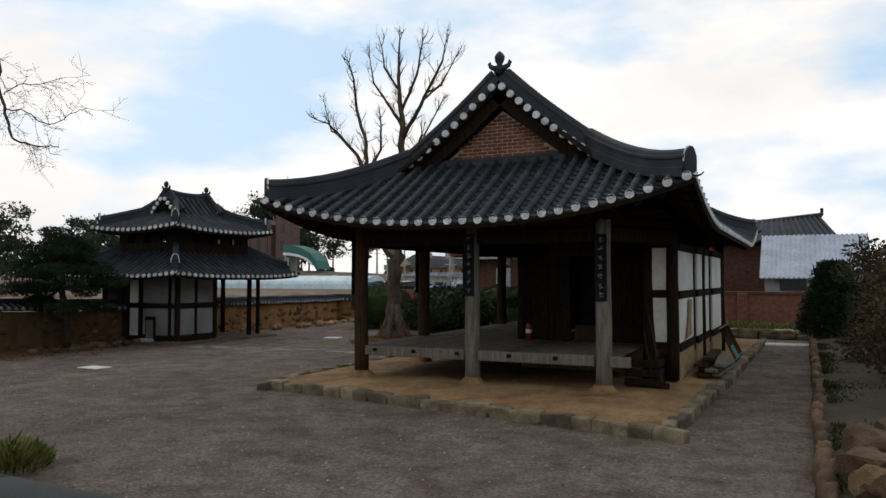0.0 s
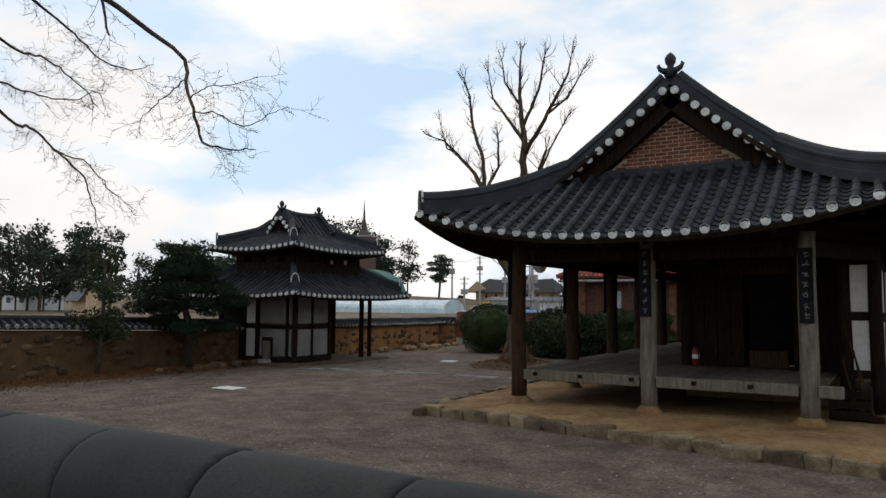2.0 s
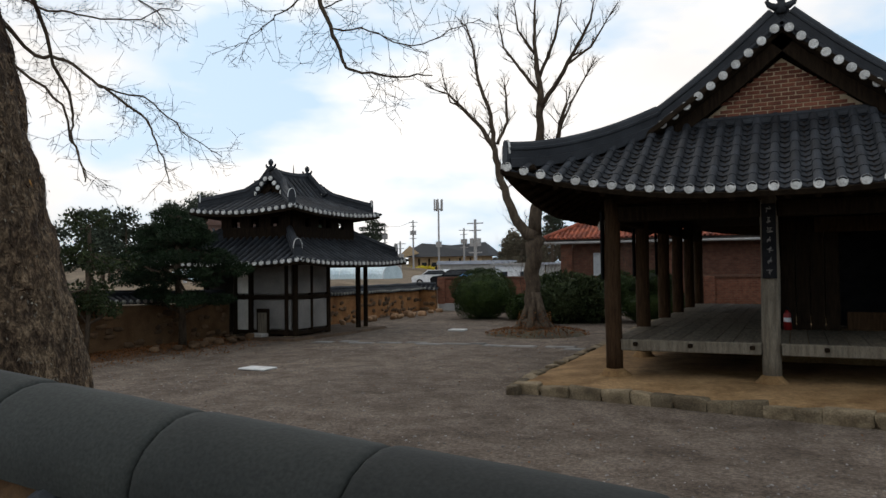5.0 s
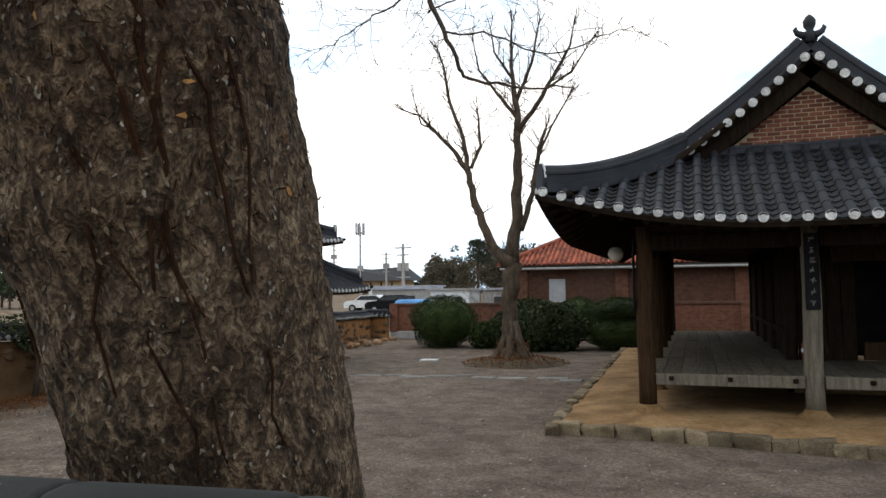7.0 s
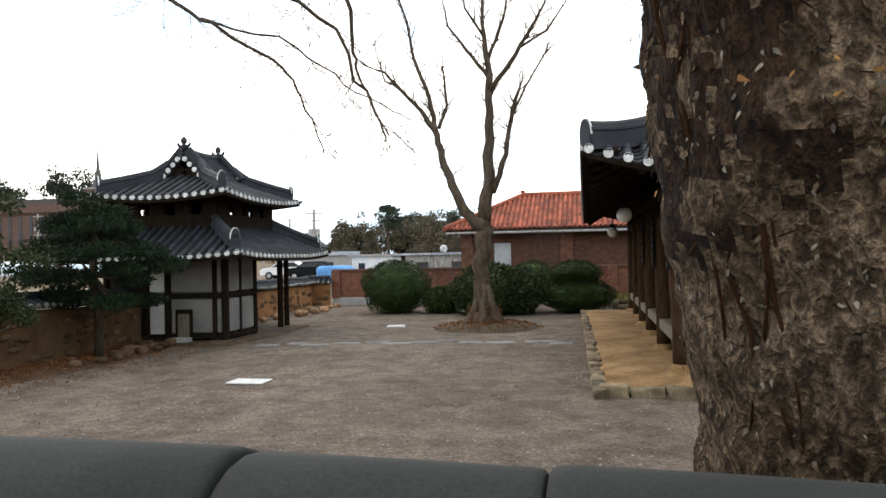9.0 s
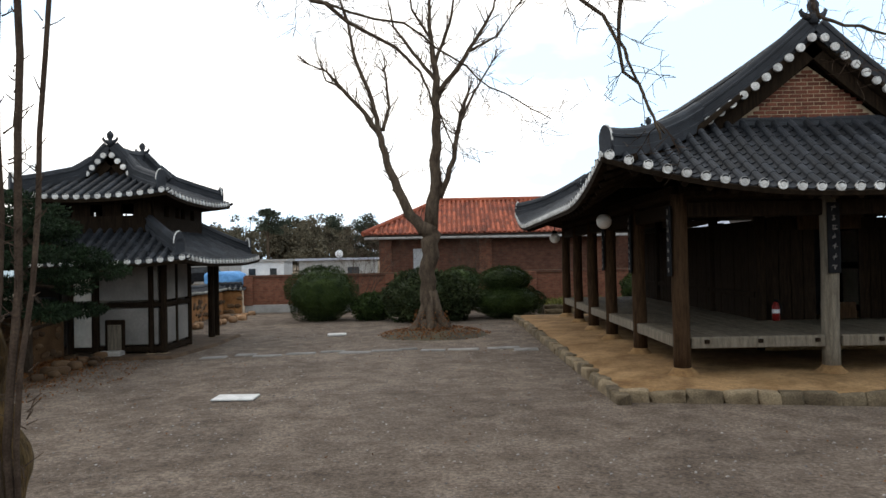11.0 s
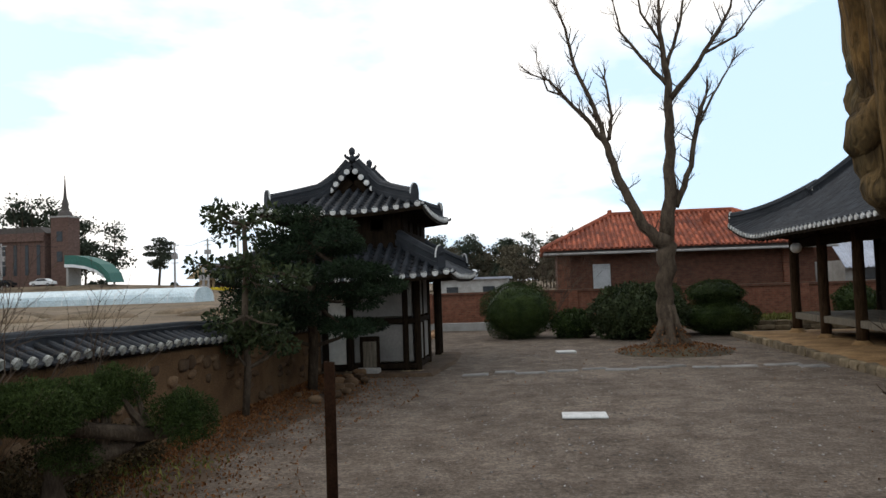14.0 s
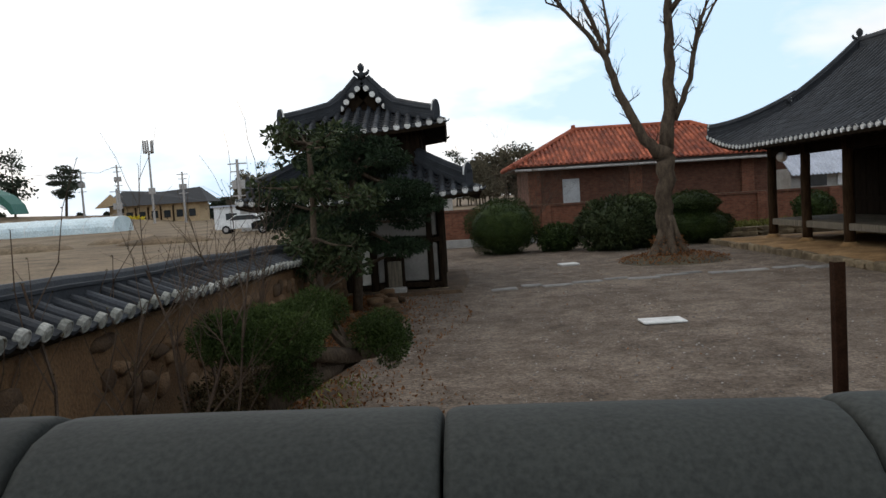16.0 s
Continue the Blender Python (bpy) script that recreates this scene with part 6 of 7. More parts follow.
pine_blobs = []
rng = random.Random(31)
for z, rr, n in ((1.25, 1.25, 7), (1.75, 1.65, 10), (2.25, 1.5, 9), (2.65, 1.1, 7), (2.95, 0.65, 4), (3.15, 0.3, 2)):
    for k in range(n):
        a = 6.28 * k / n + rng.uniform(-0.3, 0.3)
        q = rr * rng.uniform(0.45, 1.0)
        pine_blobs.append(((-11.35 + q * math.cos(a), 2.25 + q * math.sin(a) * 0.8, z + rng.uniform(-0.15, 0.15)), (rng.uniform(0.26, 0.5), rng.uniform(0.26, 0.5), rng.uniform(0.10, 0.17))))
needle_tree((-11.45, 2.5, 0), [(-11.5, 2.6, -0.1), (-11.42, 2.5, 0.8), (-11.4, 2.3, 1.7), (-11.35, 2.3, 2.6), (-11.3, 2.3, 3.2)], pine_blobs, "dark spreading evergreen tree in front of the gate", 700, 0.085, LEAF_DARK)
bl = []
rng = random.Random(32)
for k in range(30):
    a, z = rng.uniform(0, 6.28), rng.uniform(1.0, 3.15)
    q = rng.uniform(0.1, 0.85) * (1.1 - abs(z - 1.9) / 1.9)
    bl.append(((-11.7 + q * 1.15 * math.cos(a), 0.0 + q * 1.2 * math.sin(a), z), (0.2, 0.2, 0.16)))
needle_tree((-11.7, -0.1, 0), [(-11.7, -0.1, -0.1), (-11.66, -0.06, 0.7), (-11.72, 0.0, 1.5), (-11.68, 0.0, 2.3), (-11.7, 0.0, 2.9)], bl, "slender broad-leaved evergreen with thin glossy foliage", 230, 0.095, LEAF_BROAD, slim=0.6, trunk_r=0.06)
pads = []
rng = random.Random(33)
for c, r, n in (((-11.05, -5.75, 1.06), (0.46, 0.42), 7), ((-10.82, -5.05, 1.10), (0.30, 0.30), 5), ((-10.27, -4.88, 0.84), (0.27, 0.27), 5)):
    for k in range(n):
        a = 6.28 * k / n + rng.uniform(-0.3, 0.3)
        q = 0.62 if k else 0.0
        pads.append(((c[0] + r[0] * q * math.cos(a), c[1] + r[1] * q * math.sin(a), c[2] + (0.06 if not k else rng.uniform(-0.03, 0.03))), (r[0] * rng.uniform(0.48, 0.62), r[1] * rng.uniform(0.48, 0.62), rng.uniform(0.14, 0.20))))
pads.append(((-11.0, -5.35, 0.62), (0.24, 0.24, 0.13)))
needle_tree((-11.12, -5.4, 0), [(-11.15, -5.42, -0.1), (-11.12, -5.4, 0.25), (-11.08, -5.45, 0.5), (-10.8, -5.2, 0.62), (-10.5, -5.0, 0.72), (-11.06, -5.6, 0.9)], pads, "cloud-pruned evergreen shrub with flat green pads", 6500, 0.030, LEAF_PAD, "shrub", 0.32, "shrub", 0.11, BARK_GREY)


def wand_shrub(loc, n, height, label, seed, spread=0.3, twig=1):
    rng = random.Random(seed)
    ob = thing("shrub", loc, label, "shrub")
    for k in range(n):
        bm = bmesh.new()
        a = rng.uniform(0, 6.28)
        d = Vector((math.cos(a) * spread, math.sin(a) * spread, 1))
        grow(bm, Vector(loc) + Vector((math.cos(a) * 0.1, math.sin(a) * 0.1, -0.05)), d, height * rng.uniform(0.7, 1.1), rng.uniform(0.012, 0.019), twig, rng, 0.55, 0.2, 6, 5, 0.0, 0.28)
        stem = part("stem", bm, TWIG, ob)
        ends = [v.co.copy() for v in stem.data.vertices]
        pts = [(q, (rng.uniform(-1, 1), rng.uniform(-1, 1), 0.6)) for q in rng.sample(ends, min(len(ends), 110)) if q.z > loc[2] + 0.35]
        part("buds", leaves(pts, 0.015, rng), BUD, ob, "small brown-green buds", kind="stuff")
    return ob


wand_shrub((-11.85, -6.35, 0), 4, 1.75, "leafless shrub of long thin budding branches beside the wall", 41, 0.16)
wand_shrub((-11.35, -6.35, 0), 3, 1.7, "leafless shrub with thin upright branches beside the wall", 43, 0.22, 2)
wand_shrub((-11.55, -4.6, 0), 3, 1.8, "leafless shrub with arching budding branches by the pruned evergreen", 47, 0.4, 2)
wand_shrub((-11.75, -7.6, 0), 3, 1.7, "bare brown shrub in the corner by the wall", 45, 0.35)
for x, y, s in ((0.1, -6.8, 0.35), (2.6, -8.0, 0.18)):
    pts = []
    rng = random.Random(int(x * 10))
    for _ in range(700):
        a, q = rng.uniform(0, 6.28), s * rng.random() ** 0.5
        pts.append(((x + q * math.cos(a), y + q * math.sin(a), rng.uniform(0, s * 0.9) * (1 - q / s * 0.6)), (math.cos(a), math.sin(a), 1.4)))
    solo("grass_tuft", leaves(pts, 0.13, rng, 0.4, 0.18), GRASS, "low tuft of yellow-green grass on the gravel", "grass", kind="stuff")

# dark undergrowth at the foot of the wall
for x, y, h, w in ((-11.6, -4.2, 0.55, 0.5), (-11.55, -5.1, 0.5, 0.5), (-11.7, -6.1, 0.5, 0.45), (-11.65, -3.2, 0.45, 0.45), (-11.6, -7.3, 0.5, 0.5)):
    rng = random.Random(int(abs(y) * 10))
    bl = []
    for k in range(14):
        a, q = rng.uniform(0, 6.28), w * rng.random() ** 0.5
        bl.append(((x + q * 0.7 * math.cos(a), y + q * 1.3 * math.sin(a), rng.uniform(0.08, h)), (0.15, 0.17, 0.11)))
    needle_tree((x, y, 0), [(x, y, -0.08), (x, y, h * 0.5), (x, y, h * 0.9)], bl, "low tangled brown undergrowth at the wall foot", 520, 0.045, LEAF_TANGLE, "shrub", 0.5, "shrub", 0.025)

# rusty stake by the wall
stake = thing("iron_stake", (-8.08, -8.05, 0), "thin rusty angle-iron stake standing in the gravel", "stake")
part("flange", boxed((-8.08, -8.05, 0.78), (0.045, 0.006, 1.66), 0.001), RUST, stake)
part("flange", boxed((-8.10, -8.03, 0.78), (0.006, 0.04, 1.66), 0.001), RUST, stake)

# ---- things on and about the hall ----
for x, y, z in ((-0.65, 2.36, 2.62), (-0.62, 9.2, 2.5)):
    lamp = thing("eave_lamp", (x, y, z), "round milk-glass lamp hanging under the eave, unlit", "lamp", "eave lamps")
    bm = bmesh.new()
    bmesh.ops.create_uvsphere(bm, u_segments=18, v_segments=12, radius=0.14, matrix=Matrix.Translation((x, y, z)))
    part("globe", bm, LAMP_GLOBE, lamp, smooth=True)
    part("collar", tube(bmesh.new(), [(x, y, z + 0.11), (x, y, z + 0.2)], [0.07, 0.06], 12), BLACK, lamp)
    part("stalk", tube(bmesh.new(), [(x, y, z + 0.2), (x, y, z + 0.5)], [0.015, 0.015], 8), BLACK, lamp)

EXX, EXY = 2.44, 2.34
ext = thing("fire_extinguisher", (EXX, EXY, 0.74), "red fire extinguisher standing on the porch boards", "fire extinguisher")
part("cylinder", tube(bmesh.new(), [(EXX, EXY, 0.74), (EXX, EXY, 1.0), (EXX, EXY, 1.05), (EXX, EXY, 1.09)], [0.065, 0.065, 0.045, 0.022], 14), RED_PAINT, ext, smooth=True)
part("label_band", tube(bmesh.new(), [(EXX, EXY, 0.88), (EXX, EXY, 0.95)], [0.067, 0.067], 14), WHITE, ext, "white paper label")
part("valve", boxed((EXX, EXY - 0.02, 1.11), (0.04, 0.12, 0.05), 0.01), BLACK, ext)
part("hose", tube(bmesh.new(), [(EXX, EXY - 0.06, 1.1), (EXX + 0.06, EXY - 0.08, 1.02), (EXX + 0.07, EXY - 0.06, 0.85)], [0.01] * 3, 6), BLACK, ext)

rng = random.Random(52)
for k in range(7):
    lev = k // 2
    solo("timber_board", boxed((0, 0, 0), (0.2, 1.9, 0.06), 0.008), WOOD_GREY if k % 2 else WOOD_BROWN, "old weathered board stacked against the hall wall", "board", "stack of old boards",
         m=pose(5.72 + 0.2 * (k % 2) + rng.uniform(-0.03, 0.03), 3.5 + rng.uniform(-0.2, 0.2), 0.22 + lev * 0.085, 0, rng.uniform(-4, 4), rng.uniform(-5, 5)))
rack = thing("metal_rack", (5.95, 6.2, 0.2), "green-painted metal rack leaning against the hall wall", "rack")
lean = Vector((-0.35, 0, 0.72))
for k in range(7):
    y = 5.3 + k * 0.28
    part("bar", tube(bmesh.new(), [Vector((6.05, y, 0.19)), Vector((6.05, y, 0.19)) + lean], [0.016, 0.016], 6), RUST, rack)
for t in (0.06, 0.96):
    p = Vector((6.05, 5.25, 0.19)) + lean * t
    part("rail", tube(bmesh.new(), [p, p + Vector((0, 1.8, 0))], [0.02, 0.02], 6), WOOD_GREY if t > 0.5 else GREEN_METAL, rack)
part("panel", boxed((5.98, 5.75, 0.36), (0.02, 0.55, 0.3), 0.004, Euler((0, radians(-26), 0)).to_matrix()), GREEN_METAL, rack, "green sheet panel")
for k, (x, y, tx, ty) in enumerate(((5.05, 1.2, 4.85, 1.55), (5.2, 0.9, 5.0, 1.6), (5.3, 0.7, 4.95, 1.5))):
    tool = thing("garden_tool", (x, y, 0.18), "long-handled garden tool leaning by the porch end", "tool", "leaning garden tools")
    part("handle", tube(bmesh.new(), [(x, y, 0.2), (tx, ty, 1.0 + 0.15 * k)], [0.016, 0.014], 8), WOOD_BROWN, tool)
    part("blade", boxed((x, y, 0.22), (0.22, 0.03, 0.1), 0.008), RUST, tool)
crate = thing("dark_crate", (4.95, 0.85, 0.18), "dark wooden crate pushed under the porch end", "crate")
for k in range(3):
    part("slat", boxed((4.98, 0.62, 0.27 + 0.15 * k), (0.55, 0.03, 0.12), 0.006), WOOD_DARK, crate)
    part("slat", boxed((5.24, 0.9, 0.27 + 0.15 * k), (0.03, 0.5, 0.12), 0.006), WOOD_DARK, crate)
part("floor", boxed((4.98, 0.9, 0.21), (0.5, 0.5, 0.03)), WOOD_DARK, crate)

# ---- beds beside the hall ----
bm = bmesh.new()
bed_rows = [[bm.verts.new((x, y, z + (0.05 * noise.noise(Vector((x, y, 3))) if z > 0 else 0))) for y in np.arange(-7.5, 17.6, 0.5)] for x, z in ((7.55, -0.1), (7.58, 0.22), (8.0, 0.28), (9.5, 0.34), (13.5, 0.4), (13.6, -0.1))]
for a, b in zip(bed_rows, bed_rows[1:]):
    for k in range(len(a) - 1):
        bm.faces.new((a[k], b[k], b[k + 1], a[k + 1]))
bed = solo("planting_bed", bm, SOIL, "raised mossy planting bed held by a rough stone edging", "bed", kind="structure", smooth=True)
rng = random.Random(61)
y = -7.4
while y < 17:
    w = rng.uniform(0.35, 0.7)
    part("edging_stone", WALL_STONES[rng.randrange(6)], None, bed, m=pose(7.57 + rng.uniform(-0.03, 0.03), y + w / 2, 0.1, rng.uniform(-8, 8), rng.uniform(-8, 8), 90 + rng.uniform(-8, 8)) @ Matrix.Diagonal((w, 0.16, 0.3, 1)))
    y += w * 0.95
for x, y, s in ((8.0, -3.6, 0.6), (7.9, -4.3, 0.5), (8.5, -3.9, 0.55), (8.3, -3.0, 0.4), (7.95, -4.9, 0.45), (8.5, -4.8, 0.5), (8.2, -2.3, 0.35)):
    solo("garden_rock", rock(int(x * 50 + y * 9), s, s * 0.8, s * 0.7, 3, 0.5), WALL_STONE, "brown garden rock heaped on the edge of the bed", "rock", "heap of garden rocks", smooth=False, m=pose(x, y, 0.3, rng.uniform(-20, 20), rng.uniform(-20, 20), rng.uniform(0, 180)))
pts = []
for _ in range(26000):
    x, y = 7.65 + 3.6 * rng.random() ** 1.4, rng.uniform(-5, 17)
    if noise.noise(Vector((x * 0.8, y * 0.5, 0))) > -0.15:
        pts.append(((x, y, 0.24), (0, 0, 1)))
tagged(part("bed_grass", leaves(pts, 0.06, rng, 1.0, 0.4), BED_MOSS), "short patchy moss and ground cover on the planting bed", "grass", kind="stuff")
conif = []
for z in np.arange(0.6, 2.5, 0.32):
    for k in range(6):
        a = k * 1.05 + z
        q = (2.6 - z) * 0.36
        conif.append(((8.1 + q * math.cos(a), 12.8 + q * math.sin(a), z), (0.34, 0.34, 0.24)))
needle_tree((8.1, 12.8, 0.3), [(8.1, 12.8, 0.2), (8.1, 12.8, 1.3), (8.1, 12.8, 2.4)], conif, "dense dark conifer bush on the planting bed", 380, 0.12, LEAF_DARK, "shrub", 0.3, "shrub", 0.06)
for x, y, h, mat in ((9.3, 7.5, 2.5, LEAF_TANGLE), (8.95, 4.8, 2.5, LEAF_TANGLE), (9.2, 10.0, 2.4, LEAF_BROAD), (9.0, 2.2, 2.2, LEAF_TANGLE), (9.1, -0.2, 1.7, LEAF_TANGLE)):
    bl = []
    for k in range(34):
        a, z = rng.uniform(0, 6.28), rng.uniform(0.35, h)
        q = rng.uniform(0.1, 1.0)
        bl.append(((x + q * math.cos(a), y + q * 1.2 * math.sin(a), z), (0.3, 0.3, 0.26)))
    needle_tree((x, y, 0.3), [(x, y, 0.2), (x, y, h * 0.5), (x, y, h * 0.9)], bl, "tangled brown winter shrub on the planting bed", 190, 0.085, mat, "shrub", 0.5, "shrub", 0.04)
bm = bmesh.new()
rows = [[bm.verts.new((x, y, z + 0.04 * noise.noise(Vector((x, y, 1))))) for x in np.arange(-0.5, 7.6, 0.5)] for y, z in ((14.6, -0.1), (14.65, 0.22), (15.5, 0.28), (17.9, 0.3))]
for a, b in zip(rows, rows[1:]):
    for k in range(len(a) - 1):
        bm.faces.new((a[k], a[k + 1], b[k + 1], b[k]))
rear_bed = solo("planting_bed", bm, SOIL, "low grassy bed along the foot of the brick wall", "bed", kind="structure", smooth=True)
x = -0.3
while x < 7.4:
    w = rng.uniform(0.35, 0.7)
    for lev in range(2):
        part("edging_stone", KERBS[rng.randrange(6)], None, rear_bed, m=pose(x + w / 2, 14.6 + 0.05 * lev, 0.08 + 0.15 * lev, rng.uniform(-8, 8), 0, rng.uniform(-8, 8)) @ Matrix.Diagonal((w, 0.3, 0.18, 1)))
    x += w
pts = [((rng.uniform(-0.4, 7.5), rng.uniform(14.7, 17.8), 0.26), (0, 0, 1)) for _ in range(2600)]
tagged(part("bed_grass", leaves(pts, 0.18, rng, 0.7, 0.12), GRASS), "yellow-green grass below the brick wall", "grass", kind="stuff")
for k, x in enumerate((6.35, 6.85, 7.3)):
    solo("flagstone", boxed((0, 0, 0), (0.5, 0.7, 0.06), 0.015), SLAB, "pale flagstone across the end of the side path", "flagstone", "flagstones on the side path", m=pose(x, 12.2 + 0.05 * k, 0.02, 0, 0, 4 * k))

# litter, rubble and rocks along the west side
pts = []
for _ in range(16000):
    y = rng.uniform(-9.5, 4.8)
    q = min(1.45, rng.expovariate(3.0))
    w = 1.5 + 0.25 * math.sin(y * 0.9) + 0.5 * smooth(-3, -8, y)
    pts.append(((-11.95 + w * q, y, ground_z(-11.95 + w * q, y) + 0.01 + 0.05 * max(0, 1 - q)), (0, 0, 0.5)))
tagged(part("leaf_litter", leaves(pts, 0.045, rng), LEAF_DRY), "dry brown leaf litter along the wall foot", "leaf litter", kind="stuff")
for k in range(14):
    y = rng.uniform(1.2, 4.8)
    s = rng.uniform(0.14, 0.36)
    solo("field_stone", rock(300 + k, s, s * 0.8, s * 0.6, 2, 0.4), WALL_STONE, "loose field stone lying by the yard wall", "stone", "loose stones by the wall", m=pose(rng.uniform(-11.7, -10.7), y, 0.02, 0, 0, rng.uniform(0, 180)), smooth=True)
for k in range(18):
    y = rng.uniform(9.6, 17.2)
    s = rng.uniform(0.16, 0.42)
    solo("fallen_stone", rock(400 + k, s, s * 0.8, s * 0.7, 2, 0.4), RUBBLE, "orange-stained stone fallen from the wall", "stone", "fallen stones", m=pose(-11.55 + 0.03 * (y - 9.6) + rng.uniform(-0.05, 0.5), y, 0.04, 0, 0, rng.uniform(0, 180)), smooth=True)
# loose pebbles on the gravel
tv = [tuple(v) for v in ((-.5, -.4, -.2), (.5, -.3, -.2), (.4, .5, -.2), (-.4, .45, -.2), (-.3, -.2, .35), (.3, -.2, .3), (.2, .3, .35), (-.2, .25, .3))]
tf = [(0, 1, 5, 4), (1, 2, 6, 5), (2, 3, 7, 6), (3, 0, 4, 7), (4, 5, 6, 7)]
mats = []
for _ in range(16000):
    x, y = rng.uniform(-11.2, 7.4), -9.9 + 22 * rng.random() ** 1.7
    if -1.3 < x < 6.2 and -2.4 < y < 12.7:
        continue
    s = 0.008 + 0.022 * rng.random() ** 3
    mats.append(pose(x, y, ground_z(x, y) + s * 0.1, 0, 0, rng.uniform(0, 360)) @ Matrix.Diagonal((s * 1.4, s, s * 0.8, 1)))
PEBBLE = material("pebble", (0.10, 0.09, 0.085), (0.24, 0.22, 0.20), 9, 0.9, 0.2, 90, island=0.6)
tagged(part("pebbles", joined("pebbles", tv, tf, mats), PEBBLE), "loose grey pebbles strewn over the gravel yard", "pebbles", kind="stuff")
mats = []
for _ in range(900):
    x, y = rng.uniform(-11, 7.4), rng.uniform(-9.5, 11)
    if -1.3 < x < 6.2 and -2.4 < y < 12.7:
        continue
    pts.append(((x, y, ground_z(x, y) + 0.004), (rng.uniform(-1, 1), rng.uniform(-1, 1), 0.2)))
tagged(part("stray_leaves", leaves(pts[16000:], 0.035, rng), LEAF_DRY), "stray dry leaves scattered over the gravel", "leaves", kind="stuff")
wand_shrub((-2.6, 16.6, 0), 5, 2.2, "bare dark shrub against the brick wall", 71, 0.5, 3)
wand_shrub((-7.0, 16.6, 0), 6, 2.7, "bare spreading shrub against the brick wall", 72, 0.6, 3)

# ---- beyond the walls ----
gh = thing("greenhouse", (-77, 91, 0.3), "long low vinyl tunnel greenhouse on the field", "greenhouse")
bm = bmesh.new()
arc = [(3.2 * math.cos(a), 2.2 * math.sin(a) ** 0.7) for a in np.linspace(0.0, math.pi, 13)]
rows = []
for x in np.linspace(-99, -55, 23):
    rows.append([bm.verts.new((x, 91 + c, 0.25 + h + 0.03 * math.sin(x * 3))) for c, h in arc])
for a, b in zip(rows, rows[1:]):
    for k in range(len(arc) - 1):
        bm.faces.new((a[k], b[k], b[k + 1], a[k + 1]))
bm.faces.new(rows[-1]), bm.faces.new(rows[0][::-1])
part("film_cover", bm, VINYL, gh, "pale blue-green plastic film")
for x in np.linspace(-99, -55, 12):
    part("hoop", tube(bmesh.new(), [(x, 91 + c * 1.01, 0.25 + h * 1.01) for c, h in arc], [0.04] * 13, 5), WHITE, gh)
dish = thing("satellite_dish", (-11.9, 43.9, 2.2), "round white satellite dish on the flat roof of a low building", "satellite dish")
bm = bmesh.new()
rows = [[bm.verts.new((-11.9 + 0.3 * q * math.cos(a), 43.8 + 0.1 * q * q - 0.1, 2.5 + 0.3 * q * math.sin(a))) for a in np.linspace(0, 2 * math.pi, 16, endpoint=False)] for q in (1.0, 0.66, 0.33)]
for a, b in zip(rows, rows[1:]):
    for k in range(16):
        bm.faces.new((a[k], a[(k + 1) % 16], b[(k + 1) % 16], b[k]))
bm.faces.new(rows[-1])
bowl = part("bowl", bm, WHITE, dish, smooth=True)
bowl.modifiers.new("thick", "SOLIDIFY").thickness = 0.03
part("mount", tube(bmesh.new(), [(-11.9, 43.95, 2.2), (-11.9, 43.9, 2.5)], [0.05, 0.04], 8), POLE, dish)

church = thing("church", (-108, 126, 3.5), "dark red-brown brick church with a square tower and slim spire", "church")
part("nave", boxed((-114, 130, 9.0), (20.5, 11, 10.8)), CHURCH_BRICK, church)
part("nave_roof", plate([(-10.5, 0), (-9, 1.3), (9, 1.3), (10.5, 0)], 11.4, Matrix.Translation((-114, 130.5, 14.3))), TRIM_DARK, church)
part("parapet", boxed((-114, 124.3, 13.2), (20.8, 0.5, 1.0)), CHURCH_BRICK, church)
part("tower", boxed((-100.6, 126.5, 10.4), (3.7, 3.7, 14.0)), CHURCH_BRICK, church)
part("tower_cornice", boxed((-100.6, 126.5, 17.4), (4.1, 4.1, 0.3)), CONCRETE, church)
part("spire_base", tube(bmesh.new(), [(-100.6, 126.5, 17.5), (-100.6, 126.5, 18.4), (-100.6, 126.5, 18.8), (-100.6, 126.5, 20.0)], [1.5, 1.2, 0.75, 0.6], 8), TRIM_DARK, church)
part("spire", tube(bmesh.new(), [(-100.6, 126.5, 20.0), (-100.6, 126.5, 21.5), (-100.6, 126.5, 26.0)], [0.7, 0.32, 0.04], 8), TRIM_DARK, church, "slim dark metal spire")
for k in range(8):
    part("window", boxed((-122.5 + k * 2.5, 124.46, 9.0), (0.7, 0.12, 6.0)), GLASS_DARK, church)
for z in (9.5, 13.5):
    part("tower_window", boxed((-100.6, 124.63, z), (1.2, 0.1, 2.0)), GLASS_DARK, church)
arch_ob = thing("green_canopy", (-90, 122, 4), "green arched canopy beside the church", "canopy")
prof = [(-4.6, 5.4), (-2.5, 5.3), (0, 4.7), (2.5, 3.5), (4.2, 1.8), (4.8, 0), (4.0, 0), (3.3, 1.2), (1.8, 2.4), (-0.5, 3.2), (-3, 3.6), (-4.6, 3.7)]
part("arch_shell", plate(prof, 4.5, Matrix.Translation((-91, 121, 4.0))), GREEN_METAL, arch_ob)
part("arch_band", plate([(-4.6, 3.7), (-3, 3.6), (-0.5, 3.2), (1.8, 2.4), (3.3, 1.2), (3.0, 0.9), (1.6, 2.0), (-0.5, 2.7), (-3, 3.05), (-4.6, 3.1)], 4.6, Matrix.Translation((-91, 121, 4.0))), WHITE, arch_ob)
part("support", boxed((-95.2, 121, 5.5), (0.4, 4.0, 4.0)), CONCRETE, arch_ob)


